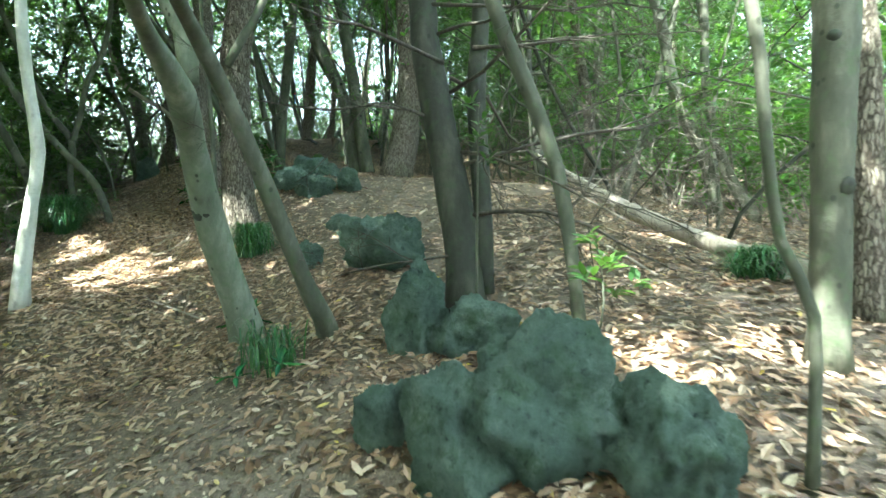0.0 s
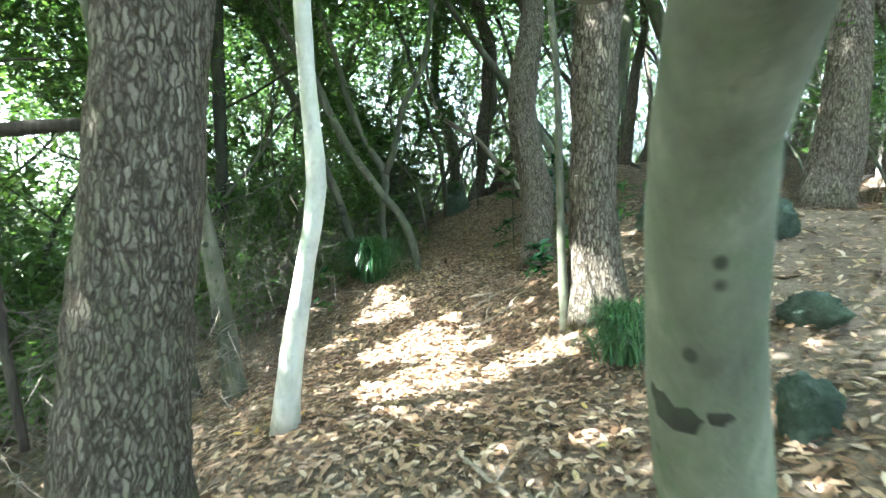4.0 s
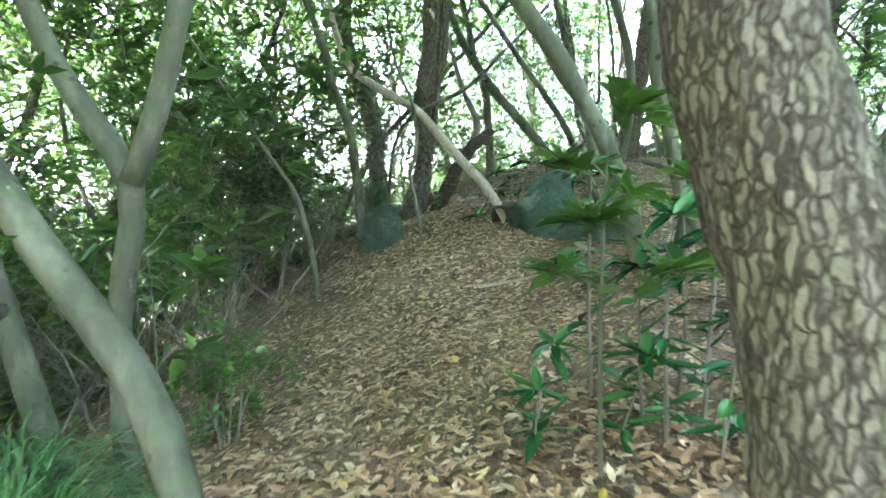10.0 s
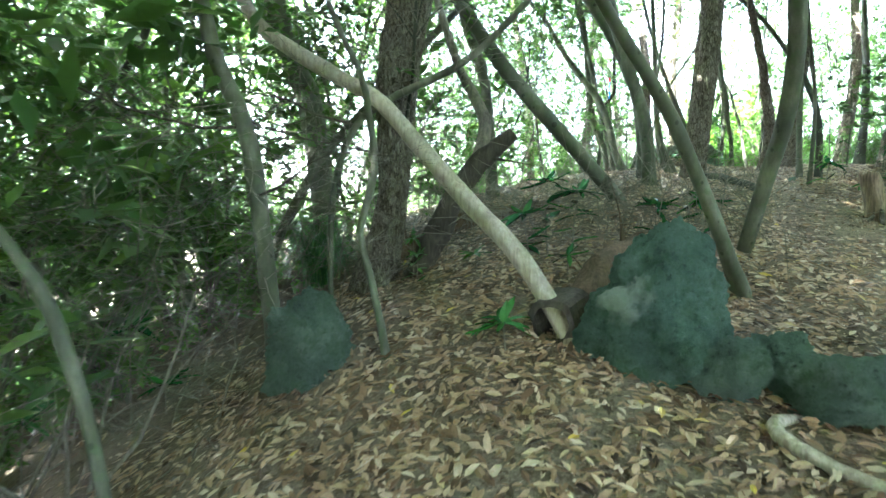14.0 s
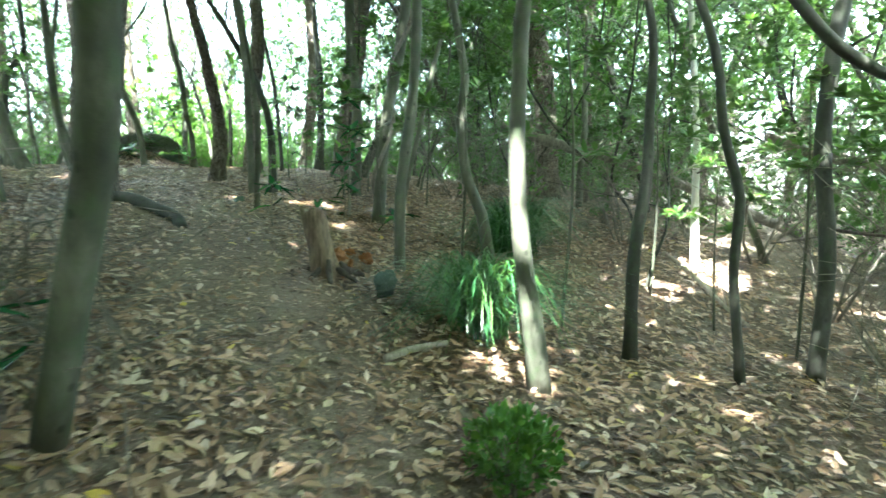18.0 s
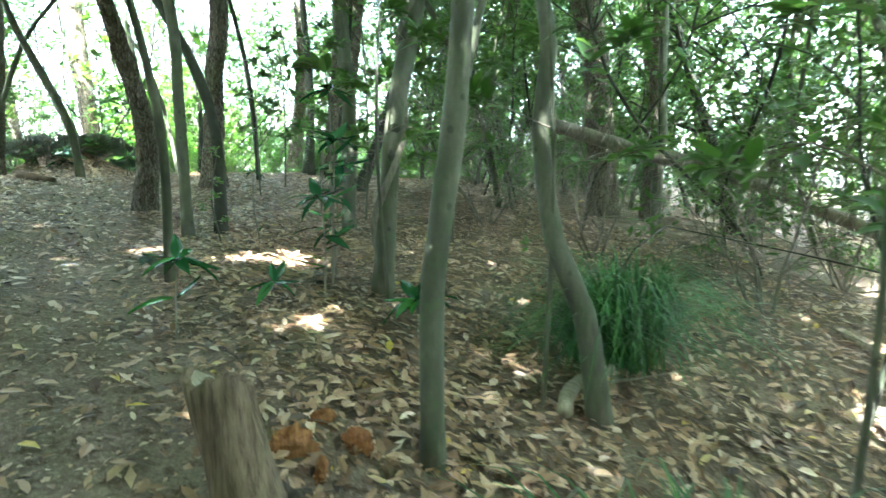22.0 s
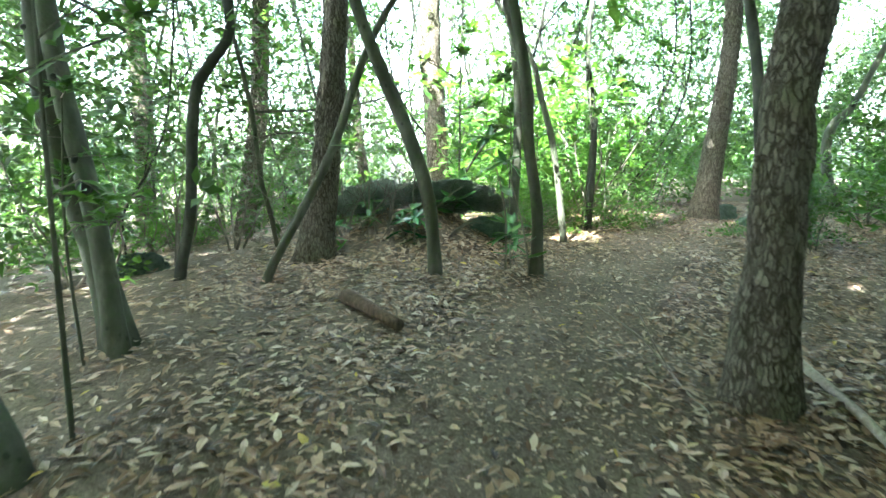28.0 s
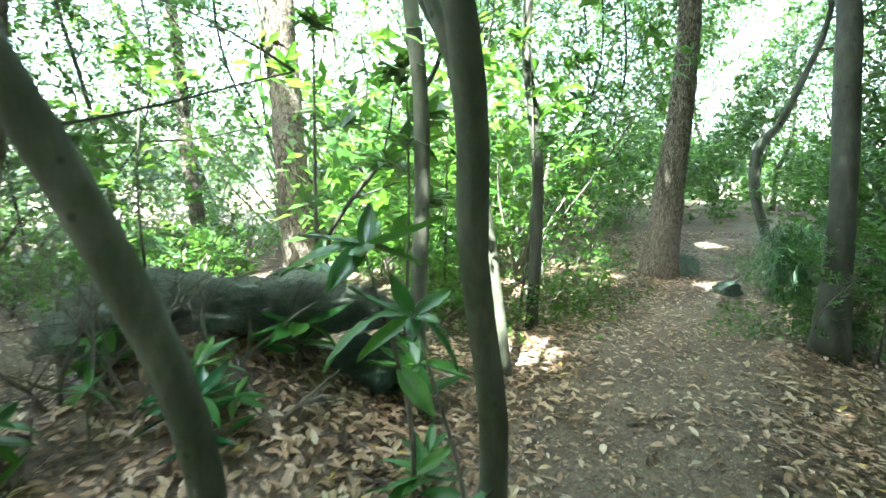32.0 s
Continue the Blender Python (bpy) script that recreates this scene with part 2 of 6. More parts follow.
def lichen_boulder(t, p):
    """The same rock, bluer, with one whitish lichen patch."""
    rock(t, p, (0.85, 0.95, 1.0))
    c = p.inputs["Base Color"].links[0].from_socket
    far = t.nodes.new("ShaderNodeVectorMath")
    far.operation = "DISTANCE"
    t.links.new(mix(t, 0.12, coords(t), node_noise_colour(t, 14)), far.inputs[0])
    far.inputs[1].default_value = (-0.22, -0.14, 0.19)
    spot = ramp(t, far.outputs["Value"], [(0.1, (0.75, 0.75, 0.75)), (0.17, (0, 0, 0))])
    t.links.new(mix(t, spot, c, (0.42, 0.47, 0.43)), p.inputs["Base Color"])


BLUE_ROCK = material("lichen_boulder", lichen_boulder)
SLAB = material("lichen_slab", lambda t, p: rock(t, p, (1.9, 1.6, 1.65)))
SOIL = material("forest_soil", soil)
DEAD = material("dead_wood", dead_wood((0.22, 0.18, 0.14), (0.46, 0.41, 0.34)))
ROTTEN = material("rotten_wood", dead_wood((0.045, 0.032, 0.022), (0.17, 0.12, 0.08)))
CRUMB = material("crumbling_wood", dead_wood((0.14, 0.06, 0.025), (0.34, 0.17, 0.07)))
BLACK = material("charred_wood", dead_wood((0.03, 0.025, 0.02), (0.09, 0.075, 0.06)))
STUMP = material("stump_wood", dead_wood((0.05, 0.036, 0.026), (0.27, 0.2, 0.14)))
BOUGH = material("dead_bough_bark", dead_wood((0.045, 0.04, 0.032), (0.14, 0.122, 0.1)))
TWIG = material("twig_bark", dead_wood((0.09, 0.08, 0.065), (0.25, 0.225, 0.185)))

# ---- building helpers ----
rng = np.random.default_rng(7)


def mesh_of(name, verts, faces, mat, smooth=True):
    """A mesh from an array of vertices and arrays of faces (all of one size, or a list of such arrays)."""
    me = bpy.data.meshes.new(name)
    groups = [np.asarray(f, np.int32) for f in (faces if isinstance(faces, list) else [faces]) if len(f)]
    verts = np.asarray(verts, np.float32)
    me.vertices.add(len(verts))
    me.vertices.foreach_set("co", verts.ravel())
    loops = np.concatenate([g.ravel() for g in groups])
    sizes = np.concatenate([np.full(len(g), g.shape[1], np.int32) for g in groups])
    me.loops.add(len(loops))
    me.loops.foreach_set("vertex_index", loops)
    me.polygons.add(len(sizes))
    me.polygons.foreach_set("loop_start", np.r_[0, np.cumsum(sizes)[:-1]].astype(np.int32))
    me.polygons.foreach_set("use_smooth", np.full(len(sizes), smooth))
    me.update(calc_edges=True)
    me.validate()
    me.materials.append(mat)
    return me


def thing(name, at, label, category, group="", kind=""):
    ob = new(name)
    ob.location = at
    ob.empty_display_size = 0.1
    return tagged(ob, label, category, group, kind)


def part(name, me, parent, label=""):
    """Links a mesh, built in the parent's own coordinates, as one part of it."""
    ob = new(name, me)
    ob.parent = parent
    return tagged(ob, label) if label else ob


def unit(v):
    v = np.asarray(v, float)
    return v / np.maximum(np.linalg.norm(v, axis=-1, keepdims=True), 1e-9)


def curve_through(points, step):
    """Catmull-Rom through rows of numbers, resampled about every step metres."""
    p = np.asarray(points, float)
    p = np.vstack([2 * p[0] - p[1], p, 2 * p[-1] - p[-2]])
    out = []
    for a, b, c, d in zip(p, p[1:], p[2:], p[3:]):
        n = max(2, int(np.linalg.norm((c - b)[:3]) / step))
        s = np.linspace(0, 1, n, endpoint=False)[:, None]
        out.append(0.5 * (2 * b + (c - a) * s + (2 * a - 5 * b + 4 * c - d) * s**2 + (3 * b - a - 3 * c + d) * s**3))
    return np.vstack([*out, p[-2][None]])


def tube(line, sides=10, bumps=0.0, seed=0.0, plates=0.0):
    """Vertices and faces of a closed tube along rows of x, y, z, radius."""
    line = np.asarray(line, float)
    ahead = unit(np.gradient(line[:, :3], axis=0))
    ref = np.array([0.93, 0.36, 0.05]) if abs(ahead[:, 0]).max() < 0.9 else np.array([0.05, 0.9, 0.4])
    side = unit(np.cross(ahead, ref))
    other = np.cross(ahead, side)
    a = np.linspace(0, 2 * np.pi, sides, endpoint=False)
    ring = np.cos(a)[None, :, None] * side[:, None] + np.sin(a)[None, :, None] * other[:, None]
    r = np.repeat(line[:, 3:4], sides, 1)
    if bumps or plates:
        centre = line[:, None, :3] + ring * r[..., None]
        for i in range(len(line)):
            for j in range(sides):
                q = Vector(centre[i, j]) + Vector((seed, seed * 0.7, 0))
                k = 1 + bumps * noise.noise(q * 4.0) + 0.5 * bumps * noise.noise(q * 11.0)
                if plates:
                    d = noise.voronoi(Vector((q.x * 14, q.y * 14, q.z * 5.5)))[0]
                    k += plates * min(1.0, (d[1] - d[0]) * 3.0) / max(r[i, j], 0.05) * 0.1
                r[i, j] *= k
    verts = (line[:, None, :3] + ring * r[..., None]).reshape(-1, 3)
    n = len(line)
    i, j = np.meshgrid(np.arange(n - 1), np.arange(sides), indexing="ij")
    k = (j + 1) % sides
    quads = np.stack([i * sides + j, i * sides + k, (i + 1) * sides + k, (i + 1) * sides + j], -1).reshape(-1, 4)
    verts = np.vstack([verts, line[0, :3], line[-1, :3]])
    j = np.arange(sides)
    k = (j + 1) % sides
    caps = np.vstack([np.stack([k, j, np.full(sides, len(verts) - 2)], -1),
                      np.stack([(n - 1) * sides + j, (n - 1) * sides + k, np.full(sides, len(verts) - 1)], -1)])
    return verts, [quads, caps]


def joined(pieces):
    """Several (vertices, [quads, triangles]) as one."""
    verts, quads, tris, n = [], [], [], 0
    for v, (q, t) in pieces:
        verts.append(v)
        quads.append(np.asarray(q).reshape(-1, 4) + n)
        tris.append(np.asarray(t).reshape(-1, 3) + n)
        n += len(v)
    return np.vstack(verts), [np.vstack(quads), np.vstack(tris)]


def leaves(at, ahead, up, length, width, curl=0.0, wide=0.45):
    """Many pointed leaves, folded along the rib: arrays of stalk end, direction, upper side, length and width."""
    at, ahead = np.asarray(at, float), unit(ahead)
    side = unit(np.cross(ahead, up))
    up = np.cross(side, ahead)
    L, W = np.asarray(length, float)[:, None], np.asarray(width, float)[:, None]
    C = np.broadcast_to(np.asarray(curl, float).reshape(-1, 1), L.shape)
    mid = at + ahead * L * 0.55 + up * C * L * 0.1
    verts = np.stack([at, at + ahead * L * 0.3 + side * W * wide + up * W * 0.12, at + ahead * L * 0.68 + side * W * wide * 0.9 + up * (W * 0.1 + C * L * 0.05),
                      at + ahead * L - up * L * (0.08 - C * 0.3), at + ahead * L * 0.68 - side * W * wide * 0.9 + up * (W * 0.1 + C * L * 0.05),
                      at + ahead * L * 0.3 - side * W * wide + up * W * 0.12, mid], 1).reshape(-1, 3)
    n = np.arange(len(at))[:, None] * 7
    tris = np.concatenate([n + [0, 6, 1], n + [1, 6, 2], n + [2, 6, 3], n + [3, 6, 4], n + [4, 6, 5], n + [5, 6, 0]]).reshape(-1, 3)
    return verts, tris


def small_leaves(at, ahead, up, length, width):
    """The same for leaves seen from afar: two triangles each."""
    at, ahead = np.asarray(at, float), unit(ahead)
    side = unit(np.cross(ahead, up))
    up = np.cross(side, ahead)
    L, W = np.asarray(length, float)[:, None], np.asarray(width, float)[:, None]
    verts = np.stack([at, at + ahead * L * 0.45 + side * W * 0.5 + up * W * 0.15, at + ahead * L, at + ahead * L * 0.45 - side * W * 0.5 + up * W * 0.15], 1).reshape(-1, 3)
    n = np.arange(len(at))[:, None] * 4
    return verts, np.concatenate([n + [0, 2, 1], n + [0, 3, 2]]).reshape(-1, 3)


def sprays(centres, per, size):
    """Whorls of small leaves about twig ends: per leaves round each centre, each whorl tilted its own way."""
    m, n = len(centres), len(centres) * per
    axis = unit(rng.normal(0, 0.45, (m, 3)) + [0, 0, 1.0])
    one = unit(np.cross(axis, rng.normal(0, 1, (m, 3))))
    two = np.cross(axis, one)
    axis, one, two = (np.repeat(v, per, 0) for v in (axis, one, two))
    a = rng.uniform(0, 2 * np.pi, (n, 1))
    ahead = one * np.cos(a) + two * np.sin(a) + axis * rng.uniform(-0.45, 0.5, (n, 1))
    L = np.repeat(rng.uniform(0.75, 1.2, m), per) * rng.uniform(0.65, 1.15, n) * size
    at = np.repeat(centres, per, 0) + axis * rng.uniform(-0.5, 0.5, (n, 1)) * size + ahead * size * 0.12
    return small_leaves(at, ahead, axis + rng.normal(0, 0.25, (n, 3)), L, L * rng.uniform(0.32, 0.46, n))


def forked(p, d, length, r, depth, out, spread=0.6, sag=0.0):
    """Pieces of a wavering branch that forks into ever thinner twigs."""
    steps = 5 if depth else 4
    pts = [np.r_[p, r]]
    for k in range(steps):
        d = unit(d + rng.normal(0, 0.16, 3) - [0, 0, sag])
        pts.append(np.r_[pts[-1][:3] + d * length / steps, r * (1 - 0.7 * (k + 1) / steps)])
    pts = np.array(pts)
    out.append(tube(pts, 6 if r > 0.012 else 3))
    for _ in range(4 if depth else 0):
        k = rng.integers(1, steps)
        way = unit(d + rng.normal(0, spread, 3))
        forked(pts[k, :3], way, length * rng.uniform(0.35, 0.7), max(pts[k, 3] * 0.6, 0.0016), depth - 1, out, spread, sag)


def any_way(n, flat=1.0):
    v = rng.normal(size=(n, 3))
    v[:, 2] *= flat
    return unit(v)


# ---- ground ----
SPOTS = [
    (0, 0, -0.02), (1, -5, -0.35), (-2.1, 4.5, 0.19), (-0.8, 3.5, 0.4), (-0.5, 4.9, 0.75), (-3.95, 5.35, 0.36),
    (-6.5, 4, -0.9), (-3.5, 7.5, 0.62), (-4.0, 9.7, 1.03), (-3.3, 9.1, 1.24), (-2.66, 7.38, 0.84), (-2.55, 8.5, 1.5), (-2.75, 9.0, 1.72), (-2.0, 9.3, 1.68), (-1.6, 8.0, 1.35), (-4.58, 13.18, 1.8), (-5.9, 9.8, 1.02), (-4.8, 10.8, 1.21),
    (-6.3, 11.4, 1.15), (-5.9, 13.1, 1.52), (-7.15, 13.6, 1.58), (-8.4, 15.1, 1.65), (-7.6, 15.3, 2.12),
    (-7.2, 16.4, 2.45), (-4.9, 14.6, 1.95), (-5.1, 16.0, 2.32), (-2.9, 16.6, 2.24), (-1.2, 16.2, 2.1), (-0.4, 16.5, 1.95), (-5.65, 19.5, 3.3), (-5.0, 20.6, 3.36),
    (1.4, 18.9, 2.66), (-3.5, 18.5, 2.8), (-3.6, 22.9, 3.56), (-3.5, 27.4, 3.98), (-6.1, 26.4, 3.95),
    (0, 29.5, 4.1), (1.2, 34.2, 4.15), (-13, 12, -1.2), (-13, 27, 2.6), (7, 5, 0.5), (8, 26, 3.2), (4, 44, 4.4)]


def spline(spots):
    """A smooth surface through spot heights."""
    p = np.array(spots, float)
    d = np.hypot(*(p[:, None, :2] - p[None, :, :2]).transpose(2, 0, 1))
    k = np.where(d > 0, d * d * np.log(d + 1e-9), 0.0) + 0.15 * np.eye(len(p))
    q = np.c_[np.ones(len(p)), p[:, :2]]
    a = np.block([[k, q], [q.T, np.zeros((3, 3))]])
    return p[:, :2], np.linalg.solve(a, np.r_[p[:, 2], 0, 0, 0])


CENTRES, WEIGHTS = spline(SPOTS)
TRAIL = curve_through([(1.2, -6, 0, 0), (0.3, -1, 0, 0), (-1.0, 2.2, 0, 0), (-2.7, 4.6, 0, 0), (-3.9, 7.0, 0, 0), (-4.9, 9.3, 0, 0), (-5.7, 11.6, 0, 0), (-5.75, 13.2, 0, 0),
                       (-4.9, 14.4, 0, 0), (-4.1, 15.6, 0, 0), (-3.95, 17.2, 0, 0), (-4.25, 19.6, 0, 0), (-4.3, 22.5, 0, 0), (-3.9, 25, 0, 0), (-2.3, 28.4, 0, 0),
                       (0.2, 30.8, 0, 0), (2.2, 33.8, 0, 0), (4.0, 35.6, 0, 0), (6.6, 36.2, 0, 0), (10, 36.4, 0, 0), (14, 37, 0, 0)], 0.3)[:, :2]


def smooth_height(x, y):
    x, y = np.broadcast_arrays(np.asarray(x, float), np.asarray(y, float))
    far = np.maximum(np.hypot((x + 3) / 26, (y - 16) / 34), 1.0)
    px, py = -3 + (x + 3) / far, 16 + (y - 16) / far
    d2 = (px[..., None] - CENTRES[:, 0]) ** 2 + (py[..., None] - CENTRES[:, 1]) ** 2
    z = (0.5 * d2 * np.log(d2 + 1e-9)) @ WEIGHTS[:-3] + WEIGHTS[-3] + WEIGHTS[-2] * px + WEIGHTS[-1] * py
    return z - np.clip((far - 1) * 9, 0, 26) * (x < -3) - np.clip((far - 1) * 2, 0, 10) * (x >= -3)


def off_trail(x, y):
    d = np.full(np.shape(x), 1e9)
    for cx, cy in TRAIL[::2]:
        d = np.minimum(d, (x - cx) ** 2 + (y - cy) ** 2)
    return np.sqrt(d)


RUMPLE = rng.uniform(0, 6.28, (14, 2))
WAVES = np.c_[rng.normal(0, 3.2, (14, 2)), rng.uniform(0.4, 1.0, 14)]


def height(x, y):
    """The ground's height: smooth slopes, and small hummocks away from the trodden way."""
    x, y = np.broadcast_arrays(np.asarray(x, float), np.asarray(y, float))
    h = np.zeros(x.shape)
    for (a, b), (u, v, w) in zip(RUMPLE, WAVES):
        h += w * np.sin(u * x + a) * np.sin(v * y + b)
    near = np.exp(-((np.abs(x + 4) / 22) ** 4) - (np.abs(y - 16) / 30) ** 4)
    mound = 0.42 * np.exp(-((x + 4.7) / 0.85) ** 2 - ((y - 29.25) / 0.6) ** 2)
    mound = mound + 0.1 * np.exp(-((x + 4.55) / 0.8) ** 2 - ((y - 28.7) / 0.6) ** 2)
    return smooth_height(x, y) + 0.014 * h * near + mound


def stretched(lo, hi, step, reach):
    inner = np.arange(lo, hi + step / 2, step)
    grow = step * 1.22 ** np.arange(1, 46)
    out = np.cumsum(grow)
    out = out[out < reach]
    return np.r_[lo - out[::-1], inner, hi + out]


gx, gy = stretched(-9.5, 4.5, 0.13, 900), stretched(-2.5, 33, 0.13, 900)
X, Y = np.meshgrid(gx, gy, indexing="ij")
nx, ny = X.shape
i, j = np.meshgrid(np.arange(nx - 1), np.arange(ny - 1), indexing="ij")
quads = np.stack([i * ny + j, (i + 1) * ny + j, (i + 1) * ny + j + 1, i * ny + j + 1], -1).reshape(-1, 4)
ground = new("ground", mesh_of("ground", np.stack([X, Y, height(X, Y)], -1).reshape(-1, 3), quads, SOIL))
tagged(ground, "brown forest soil rising along a trodden footpath", "ground", kind="structure")


def ground_z(x, y):
    return float(height(x, y))

# ---- trees ----


BARK = {"smooth": SMOOTH, "mottled": MOTTLED, "pale": SUNLIT_BARK, "dark": DARK, "pine": PINE}
WORDS = {"smooth": "smooth grey-green bark", "mottled": "pale mottled bark with dark knots", "pale": "bark coloured pale for the sunlight on it",
         "dark": "bark coloured dark for deep shade", "pine": "thick fissured brown bark"}
# Openings cleared through the leaves toward the sun, to light these spots.
GAPS = [(-5.75, 8.75, 0, 0.3), (-5.45, 8.35, 0, 0.3), (-1, 3, 0, 0.15), (-3.6, 6.3, 0, 0.48), (-4.3, 7.2, 0, 0.48), (-3.8, 7.1, 0, 0.32), (-5.3, 8.1, 0, 0.4), (-4.4, 7.9, 0, 0.28), (-3.5, 7.9, 0, 0.18),
        (-5.3, 7.2, 0, 0.2), (-4, 5.3, 0.3, 0.2), (-4.2, 5.5, 4, 0.28), (-4.05, 5.35, 1, 0.24), (-4.15, 5.45, 2, 0.28), (-4.2, 5.5, 3, 0.28), (1.05, 3, 0, 0.28), (1.1, 2.55, 0, 0.24), (1.75, 2.8, 0, 0.32),
        (-0.5, 2.2, 0, 0.12), (-0.9, 2.6, 0, 0.1), (2.4, 5.6, 0, 0.4), (3.6, 4.4, 0, 0.4), (-2.97, 17, 0, 0.24), (-3.1, 16.45, 0.5, 0.2), (-3.05, 16.6, 1.1, 0.2), (-2.75, 17.2, 0.4, 0.2), (-2.7, 21.1, 0, 0.31),
        (-3.2, 21, 0, 0.23), (-3.6, 21.4, 0, 0.25), (-2.9, 19.8, 0, 0.23), (-4.2, 21.2, 0, 0.2), (-5.3, 23.1, 0, 0.3), (-5.2, 24.2, 0, 0.19), (-4.7, 23.9, 0, 0.14), (1, 18.3, 0, 0.5), (-0.1, 18.1, 0, 0.3),
        (2.6, 19.2, 0, 0.5), (-6.1, 13.5, 0, 0.12), (-2.6, 29.7, 0, 0.45), (0.6, 31.6, 0, 0.3), (3.2, 35.2, 0, 0.45), (-3.6, 29.2, 0, 0.2), (-4, 31.4, 1.2, 1.1), (-2.2, 31.6, 1.4, 1.2), (-3, 33.5, 2.2, 1.5),
        (-5.5, 31.5, 1.5, 1), (-4.08, 20.99, 0, 0.11), (-3.22, 20.41, 0, 0.13), (-2.78, 19.46, 0, 0.11), (-5.55, 22.87, 0, 0.16), (-4.36, 22.37, 0, 0.13), (-3.7, 22.4, 0, 0.11), (-4.22, 16.27, 0, 0.08)]
GAP_POINTS = np.array([(x, y, ground_z(x, y) + z, r) for x, y, z, r in GAPS])
TRUNKS = []


def shaded(p):
    """Which of the places p are clear of the gaps in the canopy, through which the sun reaches the ground."""
    ok = np.ones(len(p), bool)
    s = np.array(SUN_DIR)
    for x, y, z, r in GAP_POINTS:
        v = p - (x, y, z)
        d = v - (v @ s)[:, None] * s
        ok &= (np.hypot(np.hypot(d[:, 0], d[:, 1]), d[:, 2]) > r) | (v @ s < 0)
    return ok


def crown_leaves(centres, radii, count, size, squash=0.6):
    """A crown of many small leaves in uneven clumps, with gaps where the sun comes through."""
    m = count // 7
    pick = rng.integers(0, len(centres), m)
    d = any_way(m)
    r = radii[pick] * rng.uniform(0.2, 1.0, m) ** 0.6
    at = centres[pick] + d * r[:, None] * np.array([1, 1, squash])
    return sprays(at[shaded(at)], 7, size)


def grown(points, total, wobble):
    """A trunk's line carried on upwards from its last given point to a height."""
    p = [np.array(q, float) for q in points]
    d = unit(p[-1][:3] - p[-2][:3])
    left = total - (p[-1][2] - p[0][2])
    while left > 0.3:
        d = unit(d + rng.normal(0, wobble, 3) + np.array([0, 0, 0.12]))
        step = min(1.0, left)
        p.append(np.r_[p[-1][:3] + d * step, max(p[-1][3] * 0.86, 0.012)])
        left -= step * max(d[2], 0.3)
    return np.array(p)


